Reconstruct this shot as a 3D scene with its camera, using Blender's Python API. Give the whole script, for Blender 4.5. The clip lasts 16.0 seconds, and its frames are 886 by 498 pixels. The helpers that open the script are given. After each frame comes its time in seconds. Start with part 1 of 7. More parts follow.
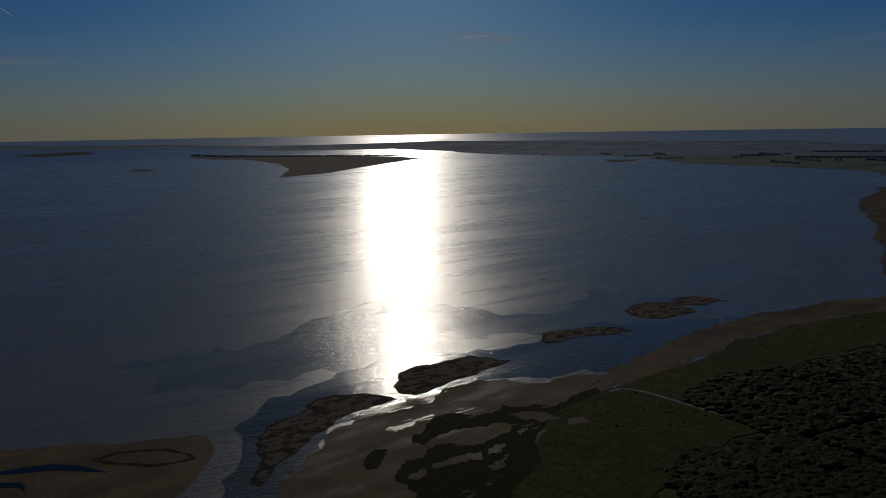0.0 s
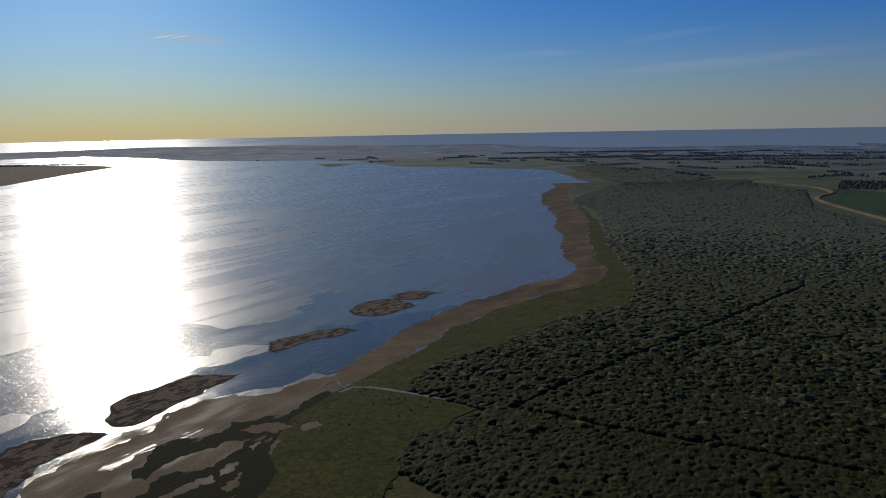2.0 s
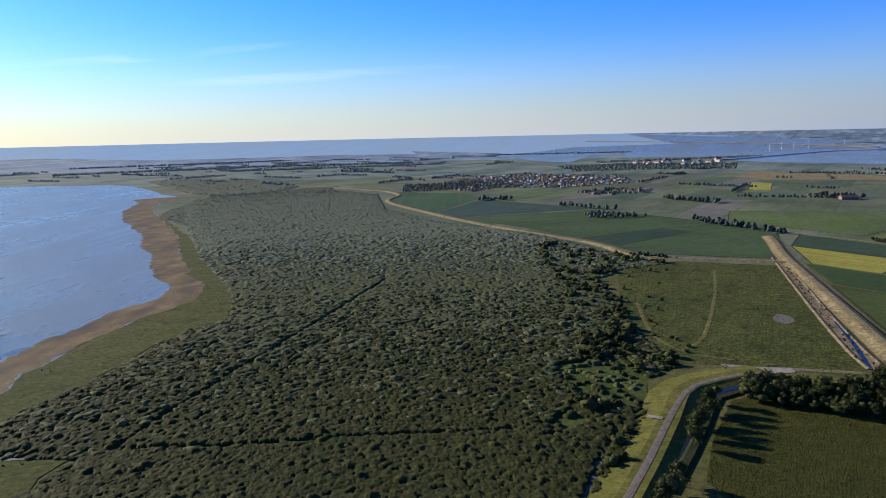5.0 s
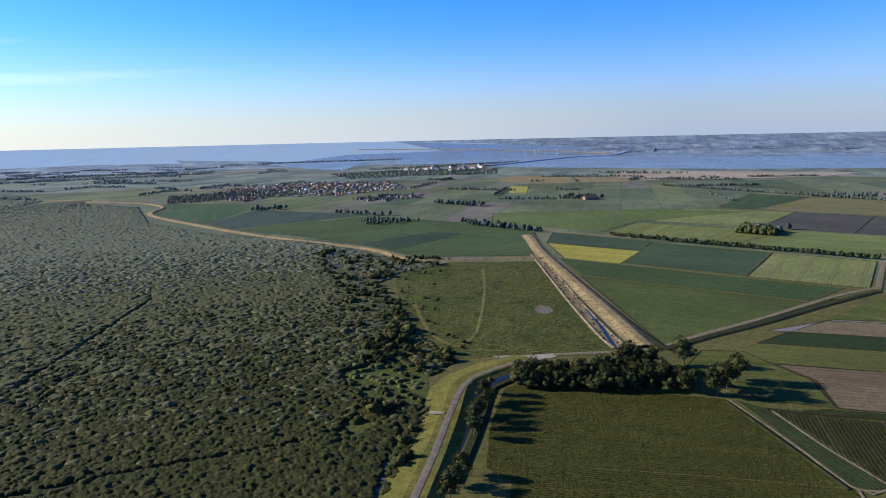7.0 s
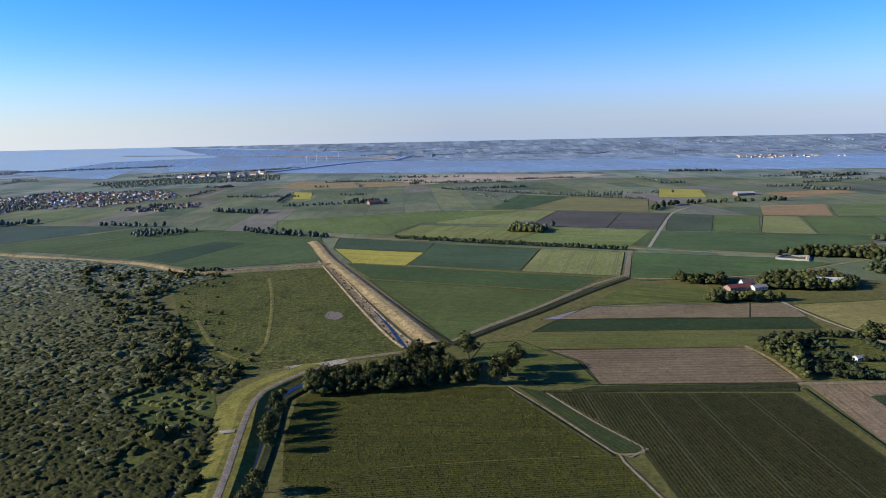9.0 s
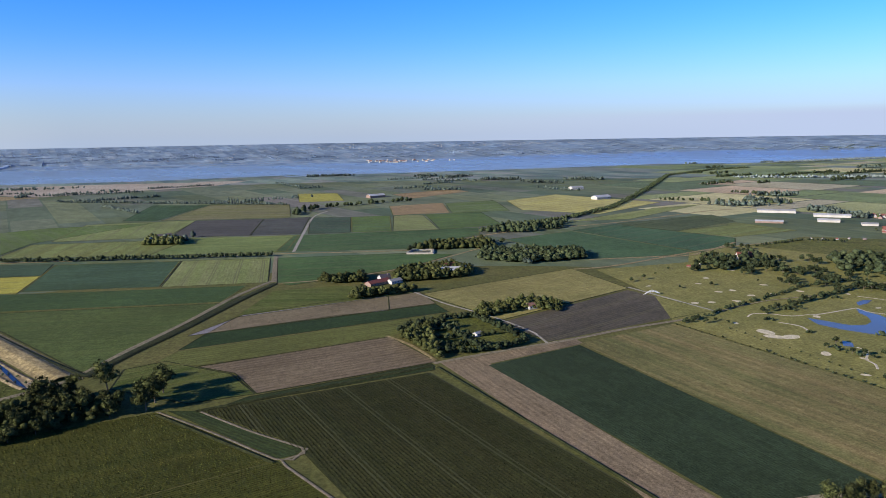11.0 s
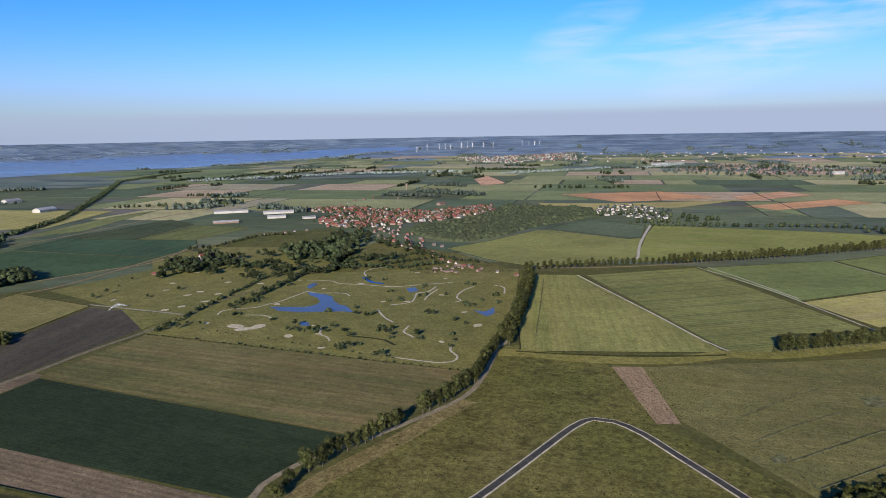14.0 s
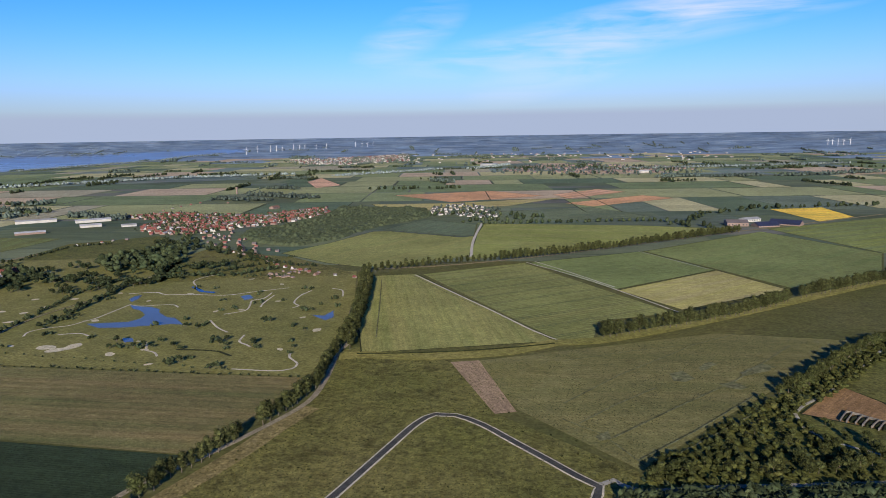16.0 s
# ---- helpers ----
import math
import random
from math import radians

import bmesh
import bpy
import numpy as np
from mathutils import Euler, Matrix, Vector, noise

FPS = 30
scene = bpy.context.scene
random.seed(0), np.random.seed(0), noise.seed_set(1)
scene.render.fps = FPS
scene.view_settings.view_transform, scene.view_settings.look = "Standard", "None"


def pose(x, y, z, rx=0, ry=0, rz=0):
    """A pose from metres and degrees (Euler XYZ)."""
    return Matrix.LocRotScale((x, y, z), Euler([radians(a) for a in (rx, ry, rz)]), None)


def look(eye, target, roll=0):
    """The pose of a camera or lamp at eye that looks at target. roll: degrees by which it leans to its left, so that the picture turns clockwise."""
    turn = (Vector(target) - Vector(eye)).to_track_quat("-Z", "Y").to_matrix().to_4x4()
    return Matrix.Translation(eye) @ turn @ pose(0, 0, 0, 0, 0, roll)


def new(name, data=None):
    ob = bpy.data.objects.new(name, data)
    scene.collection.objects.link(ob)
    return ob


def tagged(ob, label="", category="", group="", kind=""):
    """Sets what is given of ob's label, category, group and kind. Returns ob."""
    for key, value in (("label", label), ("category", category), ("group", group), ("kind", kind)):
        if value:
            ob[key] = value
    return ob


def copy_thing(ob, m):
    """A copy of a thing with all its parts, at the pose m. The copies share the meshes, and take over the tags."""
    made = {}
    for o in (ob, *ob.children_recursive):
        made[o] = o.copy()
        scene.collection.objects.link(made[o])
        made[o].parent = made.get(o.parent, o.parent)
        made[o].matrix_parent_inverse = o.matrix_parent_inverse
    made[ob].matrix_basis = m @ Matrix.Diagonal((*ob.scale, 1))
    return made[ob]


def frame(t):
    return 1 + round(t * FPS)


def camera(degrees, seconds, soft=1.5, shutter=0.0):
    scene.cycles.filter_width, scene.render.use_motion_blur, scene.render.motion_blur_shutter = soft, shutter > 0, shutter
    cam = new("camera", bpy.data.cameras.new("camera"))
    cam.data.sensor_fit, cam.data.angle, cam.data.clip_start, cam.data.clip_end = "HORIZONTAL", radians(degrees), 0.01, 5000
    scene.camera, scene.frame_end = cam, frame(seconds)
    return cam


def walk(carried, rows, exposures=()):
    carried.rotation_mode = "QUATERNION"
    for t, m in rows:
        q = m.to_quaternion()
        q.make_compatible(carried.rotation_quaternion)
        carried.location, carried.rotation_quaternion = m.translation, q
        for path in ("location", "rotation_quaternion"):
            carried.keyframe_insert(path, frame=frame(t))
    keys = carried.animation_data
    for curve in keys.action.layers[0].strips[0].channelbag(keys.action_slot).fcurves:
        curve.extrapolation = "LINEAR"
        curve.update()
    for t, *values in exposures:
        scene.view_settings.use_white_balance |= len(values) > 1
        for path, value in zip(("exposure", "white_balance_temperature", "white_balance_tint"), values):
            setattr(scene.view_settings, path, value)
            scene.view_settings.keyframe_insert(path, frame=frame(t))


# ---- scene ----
cam = camera(64.35, 16.0, soft=0.7)
PATH = [
    (0.0, pose(0, 0, 120, 80.39, 0.91, 9.55)),
    (0.5, pose(0, 0, 120, 80.39, 1.01, 4.71)),
    (1.0, pose(0, 0, 120, 80.35, 0.97, -1.23)),
    (1.5, pose(0, 0, 120, 80.35, 0.98, -7.22)),
    (2.0, pose(0, 0, 120, 80.40, 1.05, -13.17)),
    (2.5, pose(0, 0, 120, 80.44, 1.18, -19.17)),
    (3.0, pose(0, 0, 120, 80.46, 1.21, -24.53)),
    (3.5, pose(0, 0, 120, 80.48, 1.21, -29.63)),
    (4.0, pose(0, 0, 120, 80.50, 1.21, -34.85)),
    (4.5, pose(0, 0, 120, 80.58, 1.24, -40.12)),
    (5.0, pose(0, 0, 120, 80.65, 1.26, -45.76)),
    (5.2, pose(0, 0, 120, 80.67, 1.22, -48.06)),
    (7.3, pose(0, 0, 120, 80.88, 1.27, -65.85)),
    (7.5, pose(0, 0, 120, 80.87, 1.28, -67.06)),
    (8.0, pose(0, 0, 120, 80.89, 1.25, -70.18)),
    (8.2, pose(0, 0, 120, 80.91, 1.23, -71.87)),
    (10.3, pose(0, 0, 120, 80.96, 1.00, -100.20)),
    (10.5, pose(0, 0, 120, 80.95, 0.96, -102.93)),
    (11.0, pose(0, 0, 120, 80.96, 0.94, -109.91)),
    (11.5, pose(0, 0, 120, 80.94, 1.02, -116.94)),
    (12.0, pose(0, 0, 120, 80.87, 0.97, -123.91)),
    (12.5, pose(0, 0, 120, 80.78, 0.96, -130.92)),
    (13.0, pose(0, 0, 120, 80.71, 0.96, -137.95)),
    (13.5, pose(0, 0, 120, 80.66, 0.94, -145.08)),
    (14.0, pose(0, 0, 120, 80.63, 0.93, -152.16)),
    (14.5, pose(0, 0, 120, 80.61, 0.88, -155.85)),
    (15.0, pose(0, 0, 120, 80.60, 0.84, -159.05)),
    (15.5, pose(0, 0, 120, 80.59, 0.83, -162.29)),
    (16.0, pose(0, 0, 120, 80.57, 0.84, -165.52)),
]
EXPOSURES = [(0.0, -3.05), (0.5, -2.95), (1.0, -2.5), (1.5, -1.9), (2.0, -1.3), (2.5, -0.85), (3.0, -0.52), (3.5, -0.19), (4.5, 0.22), (5.0, 0.32), (8.0, 0.64), (10.5, 0.62), (12.5, 0.46), (14.0, 0.3), (16.0, 0.26)]
walk(cam, PATH, EXPOSURES)

# ---- world and sun ----
SUN_AZ, SUN_EL = -12.6, 19.0      # degrees clockwise from +y, and above the horizon


def shade(tree, kind, **values):
    n = tree.nodes.new(kind)
    for key, value in values.items():
        setattr(n, key, value)
    return n


world = bpy.data.worlds.new("world")
scene.world = world
world.use_nodes = True
wt = world.node_tree
wt.nodes.clear()
sky = shade(wt, "ShaderNodeTexSky", sky_type="NISHITA", sun_disc=False)
sky.sun_elevation, sky.sun_rotation = radians(SUN_EL), radians(SUN_AZ)
sky.air_density, sky.dust_density, sky.ozone_density = 1.0, 0.3, 3.0


def wmath(op, a, b=None, c=None, clamp=False):
    m = shade(wt, "ShaderNodeMath", operation=op, use_clamp=clamp)
    for socket, v in zip(m.inputs, (a, b, c)):
        if isinstance(v, (int, float)):
            socket.default_value = v
        elif v is not None:
            wt.links.new(v, socket)
    return m.outputs[0]


def wmix(fac, a, b):
    m = shade(wt, "ShaderNodeMix", data_type="RGBA")
    for i, v in ((0, fac), (6, a), (7, b)):
        if isinstance(v, (int, float)):
            m.inputs[i].default_value = v
        elif isinstance(v, tuple):
            m.inputs[i].default_value = (*v, 1)
        else:
            wt.links.new(v, m.inputs[i])
    return m.outputs[2]


way = shade(wt, "ShaderNodeTexCoord").outputs["Generated"]


def bearing(az):
    """Degrees to the right of the bearing az, and degrees above the horizon."""
    turn = shade(wt, "ShaderNodeVectorRotate", rotation_type="Z_AXIS")
    turn.inputs["Angle"].default_value = radians(az)
    wt.links.new(way, turn.inputs["Vector"])
    part_xyz = shade(wt, "ShaderNodeSeparateXYZ")
    wt.links.new(turn.outputs[0], part_xyz.inputs[0])
    x, y, z = part_xyz.outputs
    return wmath("DEGREES", wmath("ARCTAN2", x, y)), wmath("DEGREES", wmath("ARCSINE", z))


deep = shade(wt, "ShaderNodeHueSaturation")
deep.inputs["Saturation"].default_value = 1.4
wt.links.new(sky.outputs[0], deep.inputs["Color"])
side, height = bearing(SUN_AZ)
away = wmath("DIVIDE", wmath("SUBTRACT", wmath("ABSOLUTE", side), 15), 80, clamp=True)
blue = shade(wt, "ShaderNodeMix", data_type="RGBA", blend_type="MULTIPLY")
blue.inputs[0].default_value = 1.0
wt.links.new(deep.outputs[0], blue.inputs[6])
wt.links.new(wmix(wmath("DIVIDE", wmath("SUBTRACT", height, 14.0), 25.0, clamp=True), wmix(wmath("DIVIDE", height, 13.0, clamp=True), wmix(away, (0.84, 1.12, 1.6), (0.95, 1.04, 1.75)), wmix(away, (0.6, 1.22, 2.0), (0.72, 1.17, 2.5))), (0.26, 0.32, 0.42)), blue.inputs[7])
low = wmath("SUBTRACT", 1.0, wmath("DIVIDE", height, 8.5), clamp=True)
sky_color = wmix(wmath("MULTIPLY", wmath("MULTIPLY", low, low), wmath("MULTIPLY_ADD", away, 0.25, 0.62)), blue.outputs[2], wmix(away, (10.6, 10.6, 10.0), (3.5, 4.4, 6.1)))

near_sun = wmath("SUBTRACT", 1.0, wmath("DIVIDE", wmath("ABSOLUTE", side), 34.0), clamp=True)
sky_color = wmix(wmath("MULTIPLY", wmath("MULTIPLY", near_sun, near_sun), 0.085), sky_color, (10.0, 9.5, 8.8))

# thin cirrus and a few vapour trails: bearing, height, half width, half height, rise, strength, grain
CIRRUS = [(186, 8.6, 26, 2.3, 0.16, 0.95, 2.4), (176, 5.5, 9, 2.6, 0.3, 0.45, 3.0), (196, 11, 22, 1.1, 0.12, 0.5, 2.0), (163, 7.5, 5, 2.2, 0.4, 0.4, 3.0),
          (36, 4.6, 12, 0.5, 0.05, 0.3, 2.0), (24, 6.0, 11, 0.4, 0.1, 0.25, 2.0), (-7, 7.0, 5, 0.6, -0.03, 0.45, 2.0), (-42, 5.0, 7, 0.35, 0.02, 0.5, 2.0), (-12, 6.0, 5, 0.3, 0.02, 0.3, 2.0)]
TRAILS = [(-7.6, 7.1, 1.1, 0.035, 0.18), (-6.6, 7.1, 0.9, 0.03, 0.16), (-42, 8.7, 1.6, 0.03, -0.75), (-40.3, 8.3, 0.7, 0.03, -0.7)]
grain_map = shade(wt, "ShaderNodeMapping")
wt.links.new(way, grain_map.inputs["Vector"])
grain_map.inputs["Scale"].default_value = (1, 1, 7)
for az, el, wide, tall, rise, power, grain in CIRRUS:
    u, v = bearing(az)
    v = wmath("SUBTRACT", wmath("SUBTRACT", v, el), wmath("MULTIPLY", u, rise))
    u, v = wmath("DIVIDE", u, wide), wmath("DIVIDE", v, tall)
    body = wmath("SUBTRACT", 1.0, wmath("ADD", wmath("MULTIPLY", u, u), wmath("MULTIPLY", v, v)), clamp=True)
    n = shade(wt, "ShaderNodeTexNoise")
    n.inputs["Scale"].default_value, n.inputs["Detail"].default_value = grain * 2.4, 6
    n.inputs["Distortion"].default_value = 0.8
    wt.links.new(grain_map.outputs[0], n.inputs["Vector"])
    veil = wmath("MULTIPLY", wmath("SUBTRACT", n.outputs["Fac"], 0.36), 2.6, clamp=True)
    sky_color = wmix(wmath("MULTIPLY", wmath("MULTIPLY", body, veil), power), sky_color, (13.0, 13.0, 13.0) if abs(az) < 50 else (8.5, 8.7, 9.2))
for az, el, wide, tall, rise in TRAILS:
    u, v = bearing(az)
    v = wmath("SUBTRACT", wmath("SUBTRACT", v, el), wmath("MULTIPLY", u, rise))
    u, v = wmath("DIVIDE", u, wide), wmath("DIVIDE", v, tall)
    body = wmath("SUBTRACT", 1.0, wmath("ADD", wmath("MULTIPLY", u, u), wmath("MULTIPLY", v, v)), clamp=True)
    sky_color = wmix(wmath("MULTIPLY", body, 0.95), sky_color, (22.0, 21.0, 19.0))
# a low grey haze bank opposite the sun
u, v = bearing(165)
bank = wmath("MULTIPLY", wmath("SUBTRACT", 1.8, v), 1.7, clamp=True)
bank = wmath("MULTIPLY", bank, wmath("MULTIPLY", wmath("SUBTRACT", 1.0, wmath("DIVIDE", wmath("ABSOLUTE", u), 62.0), clamp=True), 1.8, clamp=True))
sky_color = wmix(wmath("MULTIPLY", bank, 1.0, clamp=True), sky_color, (4.3, 5.1, 7.0))
w_back = shade(wt, "ShaderNodeBackground")
w_back.inputs["Strength"].default_value = 0.08
w_out = shade(wt, "ShaderNodeOutputWorld")
wt.links.new(sky_color, w_back.inputs["Color"])
wt.links.new(w_back.outputs[0], w_out.inputs["Surface"])

sun_data = bpy.data.lights.new("sun", "SUN")
sun_data.energy, sun_data.angle, sun_data.color = 5.0, radians(0.53), (1.0, 0.9, 0.78)
sun = new("sun", sun_data)
a, e = radians(SUN_AZ), radians(SUN_EL)
sun.matrix_world = look((0, 0, 0), (-math.sin(a) * math.cos(e), -math.cos(a) * math.cos(e), -math.sin(e)))

# ---- materials ----


class Surface:
    """A node material with a few shorthand calls."""

    def __init__(self, name, rough=0.9, spec=0.2):
        self.mat = bpy.data.materials.new(name)
        self.mat.use_nodes = True
        self.tree = self.mat.node_tree
        self.bsdf = self.tree.nodes["Principled BSDF"]
        self.bsdf.inputs["Roughness"].default_value = rough
        self.bsdf.inputs["Specular IOR Level"].default_value = spec
        self.where = shade(self.tree, "ShaderNodeTexCoord").outputs["Object"]

    def link(self, a, b):
        self.tree.links.new(a, b)

    def placed(self, turn=0.0, stretch=(1, 1, 1)):
        m = shade(self.tree, "ShaderNodeMapping", vector_type="TEXTURE")
        m.inputs["Rotation"].default_value = (0, 0, radians(turn))
        m.inputs["Scale"].default_value = [1 / v for v in stretch]
        self.link(self.where, m.inputs["Vector"])
        return m.outputs[0]

    def noise(self, scale, detail=3.0, vector=None, rough=0.55):
        n = shade(self.tree, "ShaderNodeTexNoise")
        n.inputs["Scale"].default_value, n.inputs["Detail"].default_value = scale, detail
        n.inputs["Roughness"].default_value = rough
        self.link(vector or self.where, n.inputs["Vector"])
        return n.outputs["Fac"]

    def ramp(self, fac, *stops):
        r = shade(self.tree, "ShaderNodeValToRGB")
        while len(r.color_ramp.elements) < len(stops):
            r.color_ramp.elements.new(0.5)
        for el, (p, c) in zip(r.color_ramp.elements, stops):
            el.position = p
            el.color = (*c, 1) if len(c) == 3 else c
        self.link(fac, r.inputs[0])
        return r.outputs[0]

    def math(self, op, a, b=None, c=None):
        m = shade(self.tree, "ShaderNodeMath", operation=op)
        for socket, v in zip(m.inputs, (a, b, c)):
            if v is None:
                continue
            if isinstance(v, (int, float)):
                socket.default_value = v
            else:
                self.link(v, socket)
        return m.outputs[0]

    def mix(self, fac, a, b, blend="MIX"):
        m = shade(self.tree, "ShaderNodeMix", data_type="RGBA", blend_type=blend)
        for i, v in ((0, fac), (6, a), (7, b)):
            if isinstance(v, (int, float)):
                m.inputs[i].default_value = v
            elif isinstance(v, tuple):
                m.inputs[i].default_value = (*v, 1)
            else:
                self.link(v, m.inputs[i])
        return m.outputs[2]

    def vary(self, color, fac, low=0.7, high=1.3):
        return self.mix(1.0, color, self.ramp(fac, (0.33, (low,) * 3), (0.67, (high,) * 3)), "MULTIPLY")

    def bump(self, height, distance, strength=1.0, after=None):
        b = shade(self.tree, "ShaderNodeBump")
        b.inputs["Distance"].default_value, b.inputs["Strength"].default_value = distance, strength
        self.link(height, b.inputs["Height"])
        if after is not None:
            self.link(after, b.inputs["Normal"])
        return b.outputs[0]

    def done(self, color=None, normal=None, rough=None):
        if color is not None:
            if isinstance(color, tuple):
                self.bsdf.inputs["Base Color"].default_value = (*color, 1)
            else:
                self.link(color, self.bsdf.inputs["Base Color"])
        if normal is not None:
            self.link(normal, self.bsdf.inputs["Normal"])
        if rough is not None:
            self.link(rough, self.bsdf.inputs["Roughness"])
        return self.mat


def upright(s):
    n = shade(s.tree, "ShaderNodeCombineXYZ")
    n.inputs[2].default_value = 1.0
    return n.outputs[0]


GROWN = 0.86                     # grass and crops are darker than they look in the sun


def toned(*colors):
    return [(c[0] * GROWN, c[1] * GROWN, c[2] * GROWN * 0.95) for c in colors]


def earth(name, c1, c2, coarse=0.02, fine=0.6, relief=0.15, rough=0.95, tufts=0.0):
    """Soil, grass or sand: two colours in patches, finer grain over them."""
    s = Surface(name, rough, 0.1)
    c1, c2 = toned(c1, c2)
    c = s.mix(s.ramp(s.noise(coarse, 4), (0.35, (0, 0, 0)), (0.65, (1, 1, 1))), c1, c2)
    grain = s.noise(fine, 4, rough=0.7)
    c = s.vary(c, grain, 0.72, 1.28)
    c = s.vary(c, s.noise(coarse * 7, 3), 0.85, 1.15)
    c = s.vary(c, s.noise(0.4, 3, rough=0.7), 0.82, 1.18)
    if tufts:
        c = s.vary(c, s.noise(0.3, 5, rough=0.75), 1 - tufts, 1 + tufts)
        dark = s.ramp(s.noise(0.055, 5, rough=0.7), (0.53, (1, 1, 1)), (0.66, (1 - tufts,) * 3))
        c = s.mix(1.0, c, dark, "MULTIPLY")
    return s.done(c, s.bump(grain, relief))


def crop(name, c1, c2, turn, row=2.6, tram=0.0, tram_color=(0.145, 0.135, 0.08), contrast=0.12, relief=0.12):
    """A field in rows along the direction turn, with the wheel tracks of the sprayer."""
    s = Surface(name, 0.95, 0.1)
    c1, c2, tram_color = toned(c1, c2, tram_color)
    v = s.placed(turn)
    sep = shade(s.tree, "ShaderNodeSeparateXYZ")
    s.link(v, sep.inputs[0])
    along = s.placed(turn, (0.006, 0.09, 1))
    c = s.mix(s.ramp(s.noise(1.0, 4, along), (0.35, (0, 0, 0)), (0.65, (1, 1, 1))), c1, c2)
    c = s.vary(c, s.noise(0.012, 3), 0.85, 1.15)
    grain = s.noise(1.4, 4, rough=0.75)
    c = s.vary(c, grain, 0.6, 1.4)
    c = s.vary(c, s.noise(1.0, 3, s.placed(turn, (0.05, 0.6, 1)), 0.7), 0.86, 1.14)
    c = s.vary(c, s.noise(0.13, 4, rough=0.7), 0.86, 1.14)
    c = s.vary(c, s.noise(0.42, 3, rough=0.7), 0.82, 1.18)
    wave = s.math("PINGPONG", sep.outputs[1], row / 2)
    wave = s.math("DIVIDE", wave, row / 2)
    c = s.vary(c, wave, 1 - contrast, 1 + contrast)
    if tram:
        d = s.math("PINGPONG", sep.outputs[1], tram / 2)
        d = s.math("ABSOLUTE", s.math("SUBTRACT", d, 1.1))
        line = s.math("LESS_THAN", d, 0.45)
        c = s.mix(s.math("MULTIPLY", line, s.math("MULTIPLY_ADD", grain, 0.8, 0.25)), c, tram_color)
    h = s.math("ADD", s.math("MULTIPLY", wave, 0.4), grain)
    return s.done(c, s.bump(h, relief))


def leaves(name, c1, c2, c3, spread=0.35):
    s = Surface(name, 0.8, 0.06)
    geo = shade(s.tree, "ShaderNodeNewGeometry")
    info = shade(s.tree, "ShaderNodeObjectInfo")
    place = shade(s.tree, "ShaderNodeMapping")
    s.link(geo.outputs["Position"], place.inputs["Vector"])
    pos = place.outputs[0]
    c = s.mix(s.ramp(s.noise(0.018, 4, pos), (0.35, (0, 0, 0)), (0.65, (1, 1, 1))), c1, c2)
    c = s.mix(s.ramp(s.noise(0.13, 3, pos), (0.5, (0, 0, 0)), (0.72, (0.8,) * 3)), c, c3)
    c = s.vary(c, s.noise(0.45, 3, pos, 0.7), 0.8, 1.2)
    c = s.vary(c, s.noise(2.2, 2, pos, 0.7), 0.75, 1.25)
    c = s.vary(c, geo.outputs["Random Per Island"], 1 - spread, 1 + spread)
    c = s.vary(c, info.outputs["Random"], 0.8, 1.2)
    return s.done(c)


def painted(name, color, rough=0.7, grain=1.0, spec=0.3):
    s = Surface(name, rough, spec)
    c = s.vary(color, s.noise(grain, 4), 0.85, 1.12)
    c = s.vary(c, s.noise(grain * 0.1, 2), 0.9, 1.1)
    return s.done(c, s.bump(s.noise(grain * 3, 3), 0.02))


def water(name, deep, rough, wave, chop, turn=20.0, calm=0.5, lanes=0.0, wings=0.0):
    s = Surface(name, rough, 0.5)
    s.bsdf.inputs["IOR"].default_value = 1.333
    swell = s.noise(wave, 4, s.placed(turn, (0.35, 1.0, 1.0)), 0.65)
    ripple = s.noise(wave * 4.5, 2, s.placed(turn + 9, (0.4, 1.0, 1.0)), 0.6)
    streak = s.ramp(s.noise(0.005, 5, s.placed(turn, (0.35, 1.3, 1.0)), 0.6), (0.36, (calm,) * 3), (0.64, (1, 1, 1)))
    n = upright(s)
    if chop:
        n = s.bump(s.math("MULTIPLY", s.math("MULTIPLY_ADD", ripple, 0.35, swell), streak), chop, 1.0, n)
    if wings:                    # bands of ripples between smoother bands
        band = s.ramp(s.noise(0.035, 4, s.placed(42, (0.1, 1.2, 1.0)), 0.55), (0.42, (1 - wings,) * 3), (0.56, (1, 1, 1)))
        streak = s.math("MULTIPLY", streak, band)
    r = s.math("MULTIPLY_ADD", streak, rough * 0.6, rough * 0.4)
    if lanes:                    # long wind lanes, put in as lighter and darker water colour
        lane_noise = s.noise(0.012, 6, s.placed(turn + 40, (0.16, 1.6, 1.0)), 0.68)
        deep = s.vary(s.vary(deep, lane_noise, 1 - lanes, 1 + lanes), streak, 1 - lanes / 2, 1 + lanes / 2)
    return s.done(deep, n, r)


M_WATER = water("lake_water", (0.21, 0.197, 0.145), 0.34, 0.4, 0.4, 38.0, 0.7, 0.12, 0.25)
M_WATER.node_tree.nodes["Principled BSDF"].inputs["Specular IOR Level"].default_value = 0.95
M_CALM = water("calm_shallow_water", (0.085, 0.083, 0.078), 0.2, 0.5, 0.4, 42.0, 0.6, 0.2, 0.6)
M_CALM.node_tree.nodes["Principled BSDF"].inputs["Specular IOR Level"].default_value = 0.7
M_LULL = water("sheltered_water", (0.18, 0.171, 0.135), 0.25, 0.45, 0.5, 40.0, 0.6, 0.2, 0.6)
M_LULL.node_tree.nodes["Principled BSDF"].inputs["Specular IOR Level"].default_value = 0.9
M_SHALLOW = water("shallow_water", (0.02, 0.03, 0.035), 0.12, 0.5, 0.04)
